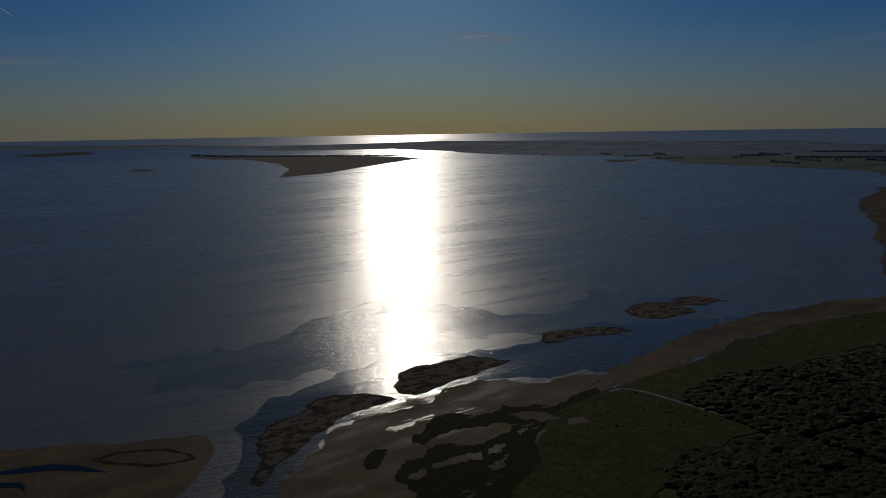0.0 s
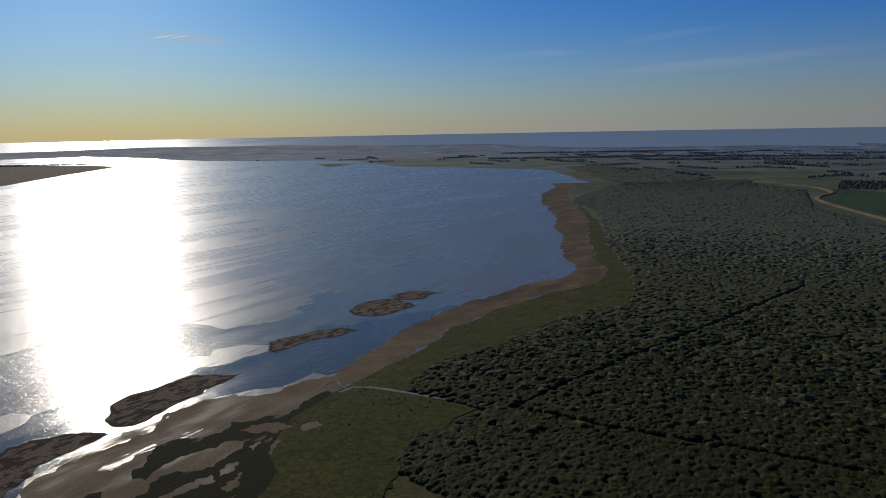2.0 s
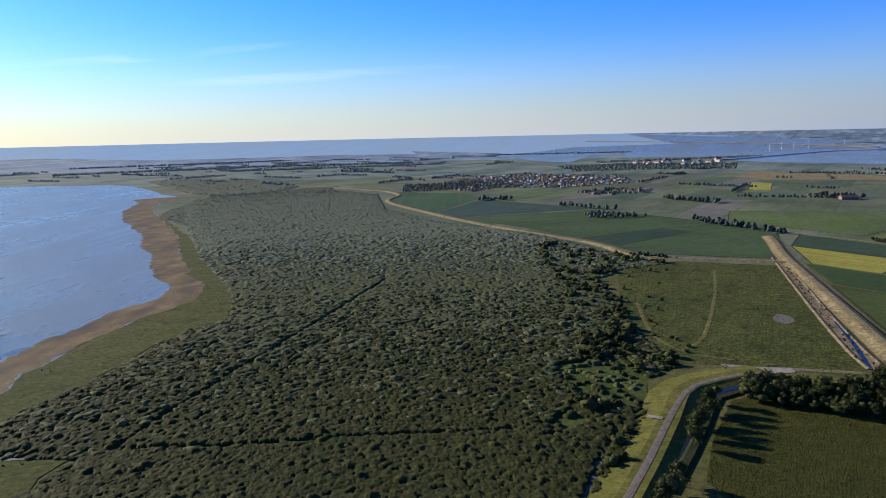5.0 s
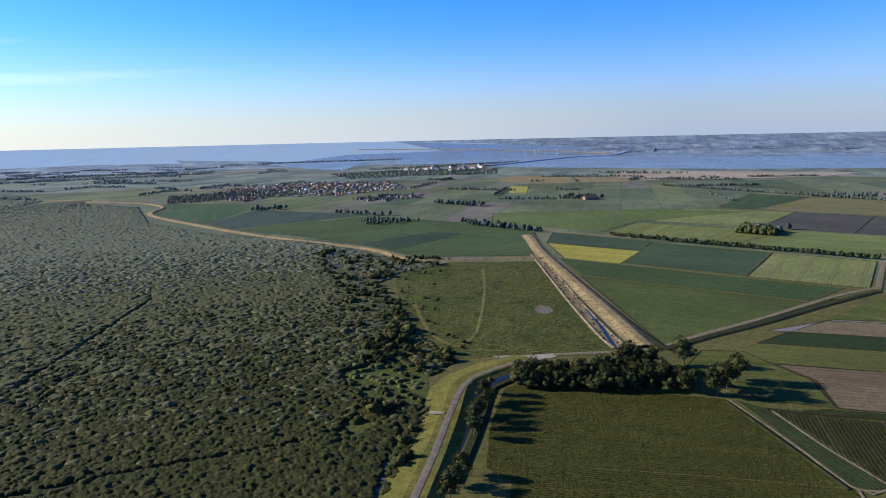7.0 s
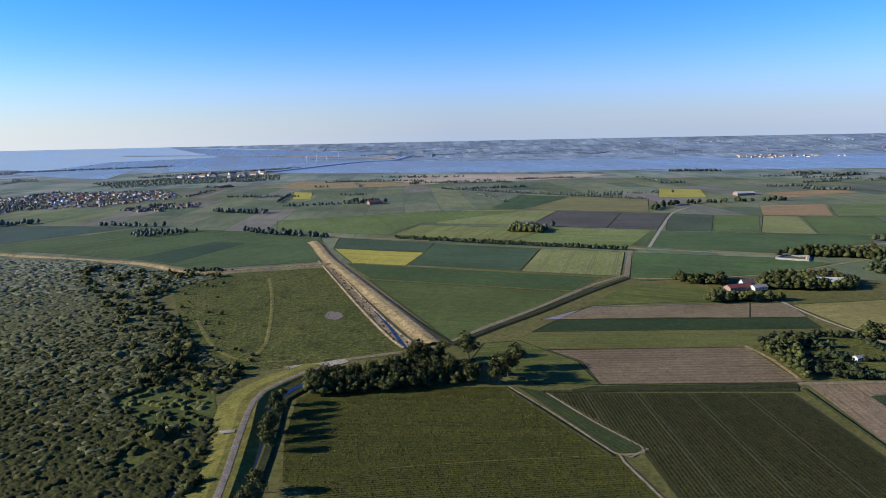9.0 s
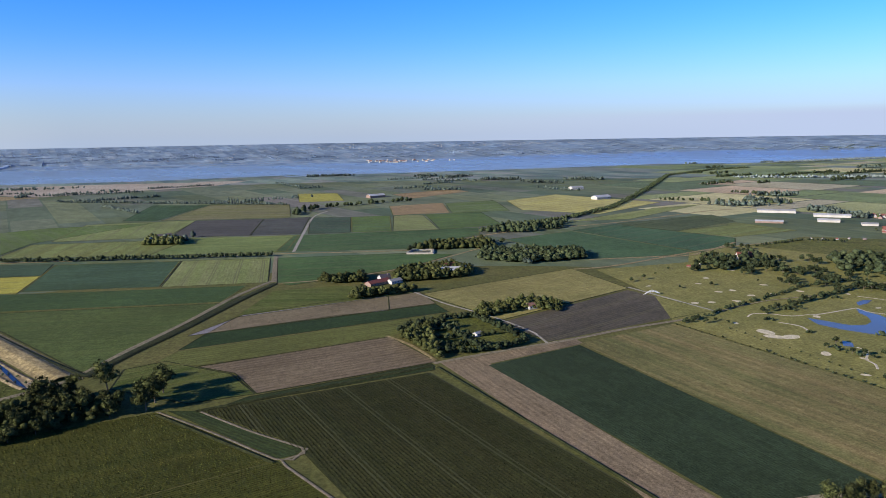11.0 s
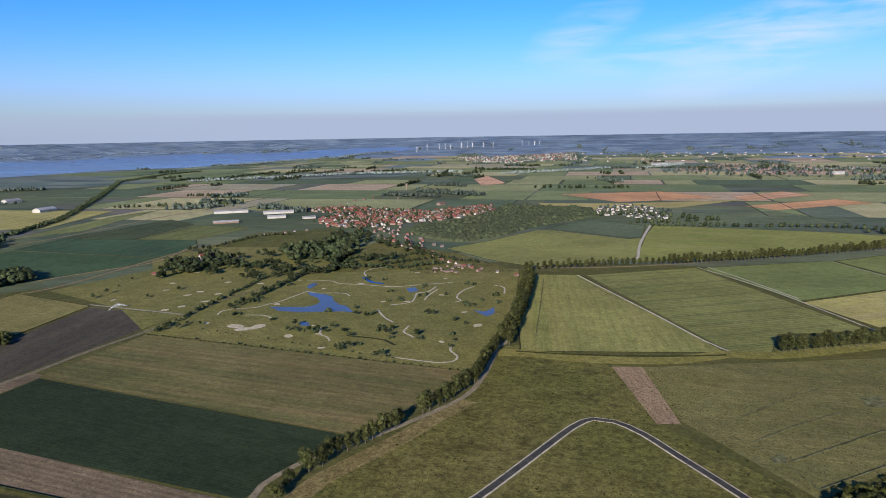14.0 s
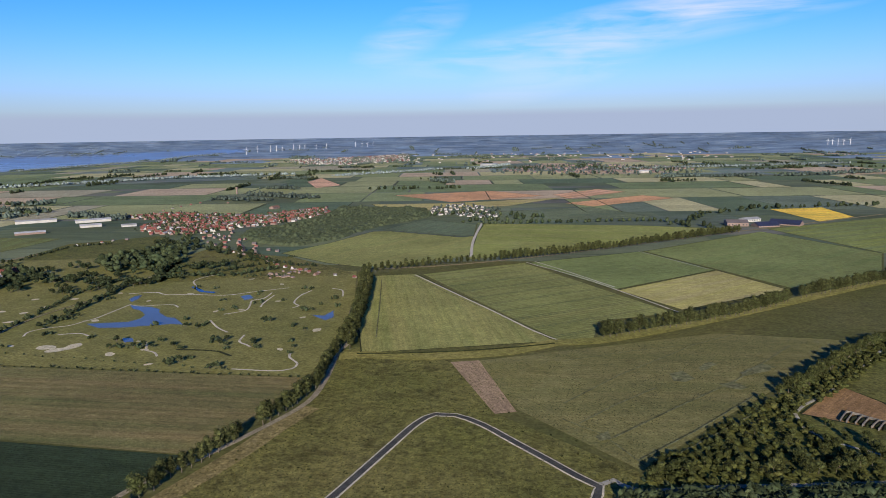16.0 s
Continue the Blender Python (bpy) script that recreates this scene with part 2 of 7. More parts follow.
# light grey base colour carries the haze over the far estuary
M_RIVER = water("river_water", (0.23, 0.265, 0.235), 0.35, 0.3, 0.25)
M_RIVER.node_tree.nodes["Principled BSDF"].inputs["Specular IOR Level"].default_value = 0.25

M_POND = water("pond_water", (0.1, 0.11, 0.095), 0.3, 0.8, 0.03)
M_POND.node_tree.nodes["Principled BSDF"].inputs["Specular IOR Level"].default_value = 0.3
M_DITCH = water("ditch_water", (0.016, 0.022, 0.032), 0.2, 0.8, 0.02)
M_DITCH.node_tree.nodes["Principled BSDF"].inputs["Specular IOR Level"].default_value = 0.2


def far_fields(name, stops, turn, width, height, coarse):
    """Land of many rectangular plots, each its own colour."""
    s = Surface(name, 0.95, 0.1)
    v = s.placed(turn)
    b = shade(s.tree, "ShaderNodeTexBrick")
    b.offset, b.squash, b.squash_frequency = 0.37, 0.6, 3
    b.inputs["Scale"].default_value = 1.0
    b.inputs["Brick Width"].default_value, b.inputs["Row Height"].default_value = width, height
    b.inputs["Mortar Size"].default_value = 1.6
    b.inputs["Color1"].default_value, b.inputs["Color2"].default_value = (0, 0, 0, 1), (1, 1, 1, 1)
    b.inputs["Mortar"].default_value = (0.5, 0.5, 0.5, 1)
    s.link(v, b.inputs["Vector"])
    c = s.ramp(b.outputs["Color"], *[(p, tuple(v * GROWN for v in col)) for p, col in stops])
    c = s.vary(c, s.noise(coarse, 4), 0.75, 1.25)
    c = s.vary(c, s.noise(0.5, 4, rough=0.7), 0.8, 1.2)
    c = s.vary(c, s.noise(0.06, 4, s.placed(turn, (0.3, 1, 1)), 0.7), 0.8, 1.2)
    return s.done(c, upright(s))


M_LAND = far_fields("polder", [(0.0, (0.122, 0.152, 0.077)), (0.25, (0.187, 0.211, 0.113)), (0.45, (0.094, 0.133, 0.081)), (0.62, (0.187, 0.211, 0.126)),
                               (0.8, (0.130, 0.164, 0.110)), (1.0, (0.209, 0.195, 0.164))], 12, 260, 62, 0.004)
# the two far plains: blue-grey haze is painted into their plot colours
M_FARLAND = far_fields("hazed_distant_land", [(0.0, (0.176, 0.247, 0.345)), (0.2, (0.247, 0.345, 0.442)), (0.38, (0.150, 0.221, 0.312)), (0.55, (0.305, 0.397, 0.474)), (0.68, (0.195, 0.273, 0.364)),
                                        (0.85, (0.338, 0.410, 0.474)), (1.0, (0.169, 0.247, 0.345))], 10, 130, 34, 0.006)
M_MIDLAND = far_fields("hazed_open_fields", [(0.0, (0.125, 0.185, 0.155)), (0.2, (0.22, 0.28, 0.215)), (0.38, (0.1, 0.155, 0.145)), (0.55, (0.25, 0.29, 0.235)), (0.68, (0.15, 0.215, 0.175)),
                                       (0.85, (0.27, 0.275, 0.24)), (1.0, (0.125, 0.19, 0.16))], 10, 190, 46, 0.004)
# far too pale for water: the haze over the sea is in its colour
M_SEA = water("hazed_sea", (0.4, 0.53, 0.6), 0.5, 0.02, 0.0)
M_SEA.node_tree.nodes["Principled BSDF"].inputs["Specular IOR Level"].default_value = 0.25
M_GRASS = earth("rough_grass", (0.16, 0.16, 0.045), (0.215, 0.192, 0.066), 0.012, 0.9, 0.35, tufts=0.5)
M_MARGIN = earth("field_margin", (0.11, 0.115, 0.036), (0.15, 0.14, 0.05), 0.02, 0.5, 0.25)
M_REEDBED = earth("dark_ditch_reeds", (0.035, 0.042, 0.016), (0.05, 0.055, 0.022), 0.05, 0.8, 0.4)
M_PASTURE = earth("pasture", (0.125, 0.135, 0.036), (0.165, 0.155, 0.048), 0.01, 0.6, 0.2, tufts=0.4)
# pasture darkened in colour for the side seen against the sun
M_LEA = earth("backlit_pasture", (0.08, 0.098, 0.023), (0.11, 0.117, 0.031), 0.01, 0.6, 0.2, tufts=0.5)
M_TRODDEN = earth("trodden_grass", (0.16, 0.155, 0.05), (0.2, 0.185, 0.065), 0.02, 0.8, 0.1, tufts=0.3)
M_BARE = earth("bare_earth", (0.26, 0.2, 0.12), (0.34, 0.27, 0.17), 0.04, 0.7, 0.2, tufts=0.35)
M_BANK = earth("dike_grass", (0.14, 0.145, 0.034), (0.2, 0.18, 0.05), 0.03, 0.7, 0.15)
M_FLOOR = earth("wood_floor", (0.07, 0.095, 0.025), (0.11, 0.125, 0.035), 0.01, 0.5, 0.3)
M_MARSH = earth("marsh_grass", (0.072, 0.09, 0.017), (0.104, 0.106, 0.023), 0.008, 0.5, 0.25, tufts=0.45)
M_FAIRWAY = earth("golf_grass", (0.21, 0.205, 0.066), (0.255, 0.235, 0.08), 0.012, 0.6, 0.08, tufts=0.08)
M_SANDPIT = earth("bunker_sand", (0.62, 0.55, 0.40), (0.7, 0.62, 0.46), 0.05, 1.0, 0.05)
M_TAN = earth("dry_grass", (0.27, 0.215, 0.115), (0.34, 0.27, 0.15), 0.03, 0.6, 0.2, tufts=0.25)
M_REED = earth("reed_flat", (0.38, 0.325, 0.265), (0.46, 0.4, 0.335), 0.006, 0.2, 0.2)
# lighter copy of the dike grass, with the sunlight put into its colour
M_GRASSDIKE = earth("sunlit_dike_grass", (0.24, 0.225, 0.06), (0.31, 0.275, 0.085), 0.03, 0.7, 0.15, tufts=0.2)
M_DIRT = earth("dirt_track", (0.21, 0.18, 0.125), (0.27, 0.23, 0.165), 0.05, 1.0, 0.06)
M_CONCRETE = earth("concrete_track", (0.33, 0.31, 0.26), (0.42, 0.39, 0.34), 0.08, 1.2, 0.03)
M_PALE = earth("pale_gravel", (0.56, 0.5, 0.42), (0.66, 0.6, 0.5), 0.08, 1.2, 0.03)
M_LANE = earth("worn_lane", (0.29, 0.245, 0.17), (0.36, 0.305, 0.22), 0.08, 1.2, 0.03)
M_VERGE = earth("trodden_verge", (0.24, 0.195, 0.085), (0.3, 0.24, 0.11), 0.03, 0.8, 0.15, tufts=0.3)
M_SCUFF = earth("scuffed_grass", (0.165, 0.17, 0.08), (0.195, 0.193, 0.1), 0.1, 1.0, 0.05, tufts=0.5)
M_ASPHALT = earth("asphalt", (0.07, 0.07, 0.072), (0.095, 0.093, 0.09), 0.1, 2.0, 0.02)
M_GREYROAD = earth("worn_asphalt", (0.19, 0.168, 0.15), (0.235, 0.21, 0.185), 0.1, 2.0, 0.02)


def sand_flat():
    s = Surface("sand_flat", 0.9, 0.04)
    wet = s.ramp(s.noise(0.05, 6, s.placed(43, (0.3, 1, 1)), 0.65), (0.42, (0, 0, 0)), (0.6, (1, 1, 1)))
    c = s.mix(wet, (0.235, 0.175, 0.096), (0.14, 0.104, 0.058))
    grain = s.noise(0.8, 4, rough=0.7)
    c = s.vary(c, grain, 0.8, 1.2)
    c = s.vary(c, s.noise(0.05, 4), 0.8, 1.25)
    return s.done(c, s.bump(grain, 0.06), s.math("MULTIPLY_ADD", wet, -0.3, 0.85))


def salt_marsh(name, limit, plant, scale):
    s = Surface(name, 0.95, 0.06)
    m = s.ramp(s.noise(scale, 5, s.placed(43, (0.5, 1, 1)), 0.6), (limit, (0, 0, 0)), (limit + 0.025, (1, 1, 1)))
    grain = s.noise(0.8, 4, rough=0.7)
    c = s.mix(m, plant, s.mix(s.noise(0.09, 3), (0.17, 0.132, 0.09), (0.25, 0.2, 0.145)))
    c = s.vary(c, grain, 0.7, 1.3)
    return s.done(c, s.bump(grain, 0.2))


def wet_sand():
    s = Surface("wet_sand", 0.4, 0.25)
    film = s.ramp(s.noise(0.35, 5, s.placed(43, (0.2, 1, 1)), 0.7), (0.46, (0, 0, 0)), (0.54, (1, 1, 1)))
    c = s.mix(film, (0.2, 0.15, 0.085), (0.1, 0.078, 0.045))
    grain = s.noise(1.2, 4, rough=0.7)
    return s.done(s.vary(c, grain, 0.85, 1.15), s.bump(grain, 0.05), s.math("MULTIPLY_ADD", film, -0.4, 0.8))


M_SAND = sand_flat()
M_WET = wet_sand()
M_SALT = salt_marsh("salt_marsh", 0.62, (0.034, 0.036, 0.014), 0.12)
M_SALTBAND = earth("marsh_plants", (0.035, 0.034, 0.017), (0.05, 0.046, 0.022), 0.2, 1.0, 0.3, tufts=0.4)
M_ISLET = salt_marsh("islet_marsh", 0.47, (0.05, 0.04, 0.03), 0.22)
M_ISLET_RIM = earth("islet_rim", (0.05, 0.038, 0.026), (0.07, 0.05, 0.035), 0.1, 0.8, 0.2)
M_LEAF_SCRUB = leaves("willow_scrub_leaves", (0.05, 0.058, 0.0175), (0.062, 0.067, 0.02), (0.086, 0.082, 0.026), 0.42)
# the same willow scrub farther off: haze is put into both leaf colours
M_LEAF_SCRUB_HAZED = leaves("hazed_scrub_leaves", (0.15, 0.172, 0.112), (0.168, 0.187, 0.12), (0.186, 0.2, 0.13), 0.16)
M_LEAF_SCRUB_MID = leaves("part_hazed_scrub_leaves", (0.112, 0.125, 0.058), (0.132, 0.14, 0.064), (0.16, 0.16, 0.074), 0.25)
M_LEAF_PLANTED = leaves("planted_wood_leaves", (0.075, 0.095, 0.052), (0.085, 0.103, 0.056), (0.098, 0.112, 0.06), 0.2)
M_LEAF_TREE = leaves("tree_leaves", (0.032, 0.044, 0.021), (0.042, 0.053, 0.025), (0.056, 0.064, 0.029))
M_LEAF_OAK = leaves("broadleaf_leaves", (0.046, 0.054, 0.019), (0.06, 0.066, 0.022), (0.078, 0.08, 0.027))
M_LEAF_POPLAR = leaves("poplar_leaves", (0.046, 0.052, 0.019), (0.056, 0.06, 0.022), (0.07, 0.072, 0.026))
# leaf colours for three distances, each with more blue haze mixed in
M_LEAF_FAR = leaves("hazed_distant_leaves", (0.06, 0.08, 0.066), (0.072, 0.091, 0.073), (0.084, 0.101, 0.078))
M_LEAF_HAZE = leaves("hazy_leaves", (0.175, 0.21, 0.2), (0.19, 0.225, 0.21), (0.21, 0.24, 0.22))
M_LEAF_BACKDROP = leaves("hazed_far_shore_leaves", (0.2, 0.265, 0.36), (0.22, 0.285, 0.38), (0.24, 0.305, 0.4))
M_BARK = painted("bark", (0.13, 0.105, 0.08), 0.9, 2.0, 0.1)
M_WALL_BRICK = painted("brick_wall", (0.24, 0.17, 0.14), 0.85, 1.5)
M_WALL_WHITE = painted("white_wall", (0.46, 0.44, 0.4), 0.7, 0.8)
M_ROOF_RED = painted("red_tile_roof", (0.2, 0.066, 0.052), 0.75, 0.8)
M_ROOF_ORANGE = painted("orange_tile_roof", (0.21, 0.115, 0.085), 0.75, 0.8)
M_ROOF_DARK = painted("dark_tile_roof", (0.13, 0.11, 0.11), 0.7, 0.8)
M_ROOF_GREY = painted("grey_sheet_roof", (0.42, 0.42, 0.43), 0.5, 0.4)
M_ROOF_WHITE = painted("white_sheet_roof", (0.3, 0.3, 0.3), 0.5, 0.4)
M_SOLAR = painted("solar_roof", (0.03, 0.035, 0.07), 0.3, 0.5, 0.4)
M_GLASS = painted("window_glass", (0.04, 0.05, 0.06), 0.1, 0.5, 0.6)
M_STEEL = painted("turbine_white", (0.8, 0.8, 0.8), 0.4, 0.3)

# ---- the lie of the land ----
from mathutils.geometry import delaunay_2d_cdt

EYE, NEAR, LIFT = 120.0, 3800.0, 2.8397e-5
LAY = 0.3                        # thin layers of ground lie this much of their rank above one another


def true_range(r):
    """How far off the land really is that stands at r: the far plain is drawn together."""
    return r if r <= NEAR else EYE / max(0.006, EYE / NEAR - LIFT * (r - NEAR))


def land_z(x, y):
    """The land is level; far out it is raised to stay on the camera's lines of sight."""
    r = math.hypot(x, y)
    return 0.0 if r <= NEAR else EYE * (1 - r / true_range(r))


def shrink(x, y):
    r = math.hypot(x, y)
    return r / true_range(r) if r > 1 else 1.0


def mesh_object(name, verts, faces, material, parent=None, smooth=False):
    me = bpy.data.meshes.new(name)
    me.from_pydata(verts, [], faces)
    me.materials.append(material)
    if smooth:
        me.polygons.foreach_set("use_smooth", [True] * len(me.polygons))
    ob = new(name, me)
    if parent is not None:
        ob.parent = parent
    return ob


def part(name, bm, material, parent, label=""):
    me = bpy.data.meshes.new(name)
    bm.to_mesh(me)
    bm.free()
    me.materials.append(material)
    ob = new(name, me)
    ob.parent = parent
    return tagged(ob, label)


def ragged(pts, step, amp, seed=0.0, closed=True):
    """The outline with more points, pushed in and out a little as a natural edge is."""
    out = []
    n = len(pts)
    for i in range(n if closed else n - 1):
        p, q = Vector(pts[i]), Vector(pts[(i + 1) % n])
        d = q - p
        k = max(1, int(d.length / step))
        side = Vector((-d.y, d.x)).normalized() if d.length > 0 else Vector((0, 0))
        for j in range(k):
            c = p + d * (j / k)
            w = noise.noise((c.x / step / 2.5, c.y / step / 2.5, seed)) + 0.6 * noise.noise((c.x / step, c.y / step, seed + 7))
            c = c + side * (w * amp)
            out.append((c.x, c.y))
    if not closed:
        out.append(tuple(pts[-1]))
    return out


def sheet(name, pts, material, lift, label, category, kind="structure", group="", cell=150.0):
    """A patch of ground with this outline, laid on the land."""
    bm = bmesh.new()
    vs, _, fs, _, _, _ = delaunay_2d_cdt([Vector(p) for p in pts], [], [list(range(len(pts)))], 1, 0.01)
    made = [bm.verts.new((v.x, v.y, 0)) for v in vs]
    for f in fs:
        bm.faces.new([made[i] for i in f])
    if max(math.hypot(x, y) for x, y in pts) > NEAR:
        for _ in range(5):
            long = [e for e in bm.edges if e.calc_length() > cell]
            if not long:
                break
            bmesh.ops.subdivide_edges(bm, edges=long, cuts=1)
            bmesh.ops.triangulate(bm, faces=bm.faces[:])
    for v in bm.verts:
        v.co.z = land_z(v.co.x, v.co.y) + lift * LAY * (1 if v.co.x ** 2 + v.co.y ** 2 < NEAR ** 2 else 4)
    bm.normal_update()
    for f in bm.faces:
        if f.normal.z < 0:
            f.normal_flip()
    me = bpy.data.meshes.new(name)
    bm.to_mesh(me)
    bm.free()
    me.materials.append(material)
    return tagged(new(name, me), label, category, group, kind)


def smooth_line(pts, step):
    """A polyline rounded through its points."""
    out = []
    n = len(pts)
    for i in range(n - 1):
        p0, p1, p2, p3 = (Vector(pts[max(0, min(n - 1, i + k))]) for k in (-1, 0, 1, 2))
        k = max(1, int((p2 - p1).length / step))
        for j in range(k):
            t = j / k
            c = 0.5 * (2 * p1 + (p2 - p0) * t + (2 * p0 - 5 * p1 + 4 * p2 - p3) * t * t + (3 * p1 - p0 - 3 * p2 + p3) * t ** 3)
            out.append((c.x, c.y))
    out.append(tuple(pts[-1]))
    return out


def profile_strip(name, pts, section, material, label, category, kind="structure", step=12.0, rounded=True, base=0.0):
    """A strip along a line with this cross-section: (offset to the right, height) pairs."""
    line = smooth_line(pts, step) if rounded else ragged(pts, step, 0.0, closed=False)
    verts, faces = [], []
    m = len(section)
    for i, (x, y) in enumerate(line):
        a, b = Vector(line[max(0, i - 1)]), Vector(line[min(len(line) - 1, i + 1)])
        d = (b - a).normalized()
        s = shrink(x, y)
        for off, h in section:
            px, py = x + d.y * off * s, y - d.x * off * s
            verts.append((px, py, land_z(px, py) + base * LAY * (4 if s < 1 else 1) + h * s))
    for i in range(len(line) - 1):
        for j in range(m - 1):
            faces.append((i * m + j, i * m + j + 1, (i + 1) * m + j + 1, (i + 1) * m + j))
    return tagged(mesh_object(name, verts, faces, material), label, category, "", kind)


def road(pts, width, material, label, category="road", lift=0.7, step=12.0, rounded=True, name="road"):
    w = width / 2
    return profile_strip(name, pts, [(-w, -0.05), (-w + 0.15, 0.0), (0, 0.04), (w - 0.15, 0.0), (w, -0.05)], material, label, category, "structure", step, rounded, lift)


# one sheet of ground out to the horizon
rings = [0.0, 60, 140, 260, 420, 650, 950, 1300, 1650, 2000]
outer = [2000, 2500, 3100, 3800]
far_true = 3800.0
far_rings = []
while far_true < 20500:
    far_true *= 1.1
    far_rings.append(NEAR + (EYE / NEAR - EYE / min(far_true, 19900)) / LIFT)


def disc(name, radii, materials, label, change=0):
    """Rings of land; the rings from change on take the second material."""
    verts, faces, n = [], [], 120
    for rad in radii:
        for i in range(n):
            w = 2 * math.pi * i / n
            x, y = rad * math.sin(w), rad * math.cos(w)
            verts.append((x, y, land_z(x, y)))
    for k in range(len(radii) - 1):
        for i in range(n):
            j = (i + 1) % n
            faces.append((k * n + i, (k + 1) * n + i, (k + 1) * n + j, k * n + j)[::-1])
    ob = mesh_object(name, verts, faces, materials[0])
    if len(materials) > 1:
        ob.data.materials.append(materials[1])
        ob.data.polygons.foreach_set("material_index", [int(k // n >= change) for k in range(len(faces))])
    return tagged(ob, label, "ground", "", "structure")


disc("ground", [0.01] + rings[1:], [M_MARGIN, M_LAND], "flat polder land of green and tan plots", 5)
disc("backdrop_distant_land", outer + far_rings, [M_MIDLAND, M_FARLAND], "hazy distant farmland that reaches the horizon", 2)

# ---- water ----
SHORE = [(-93, 212), (-92, 239), (-92, 252), (-89, 260), (-82, 274), (-67, 290), (-62, 298), (-52, 310), (-38, 323), (-25, 330), (-16, 325), (-10, 325), (-4, 330), (5, 336), (11, 344), (18, 342), (25, 350), (37, 367), (48, 378), (59, 393), (70, 413), (87, 430), (103, 445), (127, 467), (145, 473), (161, 489), (178, 506), (194, 512), (217, 521), (234, 536), (246, 557), (256, 599), (271, 646), (283, 679), (309, 732), (323, 795), (346, 841), (371, 910), (401, 1018), (424, 1106), (475, 1230), (554, 1353), (579, 1445)]
STRAND = [(676, 1435), (658, 1368), (585, 1323), (517, 1222), (474, 1086), (416, 914), (383, 825), (322, 696), (303, 642), (285, 597), (272, 554), (264, 530), (253, 509), (235, 495), (216, 485), (197, 475), (176, 464), (159, 454), (139, 441), (122, 424), (107, 409), (98, 408), (94, 398), (88, 386), (79, 377), (73, 372), (64, 360), (56, 353), (48, 344), (42, 338), (37, 330), (27, 323)]
SCRUB_EDGE = [(36, 232), (38, 243), (43, 253), (50, 261), (60, 264), (68, 271), (77, 275), (82, 278), (73, 289), (63, 297), (53, 310), (60, 323), (71, 338), (82, 350), (98, 356), (114, 365), (134, 376), (153, 389), (172, 407), (195, 420), (211, 419), (237, 437), (260, 478), (283, 531), (307, 599), (338, 685), (395, 816), (460, 969), (557, 1185), (650, 1298)]
LAKE = [(-109, 142), (-60, 190), (-30, 240), (0, 300)] + STRAND[::-1][:-1] + [(676, 1435), (671, 1511), (704, 1618), (757, 1894), (744, 1991), (589, 2165), (400, 2372), (315, 2908), (188, 3106), (-8, 3155), (-323, 3406), (-592, 3819), (-953, 3911), (-1593, 3706), (-1695, 3761), (-2282, 3602), (-2843, 3239), (-2841, 2743), (-1975, 1496), (-1069, 623), (-520, 293), (-273, 173), (-166, 134)]
sheet("lake_water", ragged(LAKE, 12, 3.0), M_WATER, 0.3, "calm grey lake water with sun glitter", "water")
SHALLOWS = SHORE[2:24] + [(92, 462), (60, 440), (20, 432), (-20, 398), (-48, 374), (-86, 348), (-112, 310), (-128, 282), (-130, 255), (-120, 232), (-108, 196), (-93, 190)]
LULL = SHORE[16:26] + [(95, 480), (60, 505), (0, 482), (-75, 476), (-150, 440), (-182, 380), (-210, 330), (-190, 290), (-140, 300), (-100, 350), (-40, 400), (20, 425)]
sheet("sheltered_water", ragged(ragged(LULL, 30, 45.0, 6), 7, 12.0, 2), M_LULL, 0.36, "sheltered lake water between the shore and the open lake", "water")
sheet("shallow_water", ragged(ragged(SHALLOWS, 25, 14.0, 6), 6, 7.0, 2), M_CALM, 0.42, "calm shallow water along the sand flats", "water")
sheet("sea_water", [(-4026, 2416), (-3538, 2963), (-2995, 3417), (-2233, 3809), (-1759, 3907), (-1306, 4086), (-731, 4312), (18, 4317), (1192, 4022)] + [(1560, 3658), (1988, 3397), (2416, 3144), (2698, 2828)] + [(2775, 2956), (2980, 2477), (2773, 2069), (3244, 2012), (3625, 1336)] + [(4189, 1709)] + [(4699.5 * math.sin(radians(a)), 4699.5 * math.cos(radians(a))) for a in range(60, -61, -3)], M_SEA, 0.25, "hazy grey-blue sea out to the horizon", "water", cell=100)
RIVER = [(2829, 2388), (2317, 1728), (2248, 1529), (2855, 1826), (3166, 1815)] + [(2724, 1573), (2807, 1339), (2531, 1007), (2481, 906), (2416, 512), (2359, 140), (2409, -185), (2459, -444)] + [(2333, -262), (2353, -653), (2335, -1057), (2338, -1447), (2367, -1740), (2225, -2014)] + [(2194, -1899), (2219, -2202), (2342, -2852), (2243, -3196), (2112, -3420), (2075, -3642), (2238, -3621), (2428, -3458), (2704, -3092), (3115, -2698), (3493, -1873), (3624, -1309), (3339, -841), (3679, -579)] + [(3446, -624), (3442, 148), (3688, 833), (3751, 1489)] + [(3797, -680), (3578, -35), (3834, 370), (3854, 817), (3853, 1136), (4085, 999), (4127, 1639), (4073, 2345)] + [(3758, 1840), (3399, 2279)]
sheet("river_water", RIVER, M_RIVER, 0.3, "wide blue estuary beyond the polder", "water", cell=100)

# ---- beaches, flats and islets ----
SAND = SHORE + STRAND + [(30, 250), (6, 158), (-89, 172)]
sheet("sand_beach", ragged(ragged(SAND, 16, 5, 2), 3, 4.0, 3), M_SAND, 0.55, "brown sand beach along the lake shore", "beach")
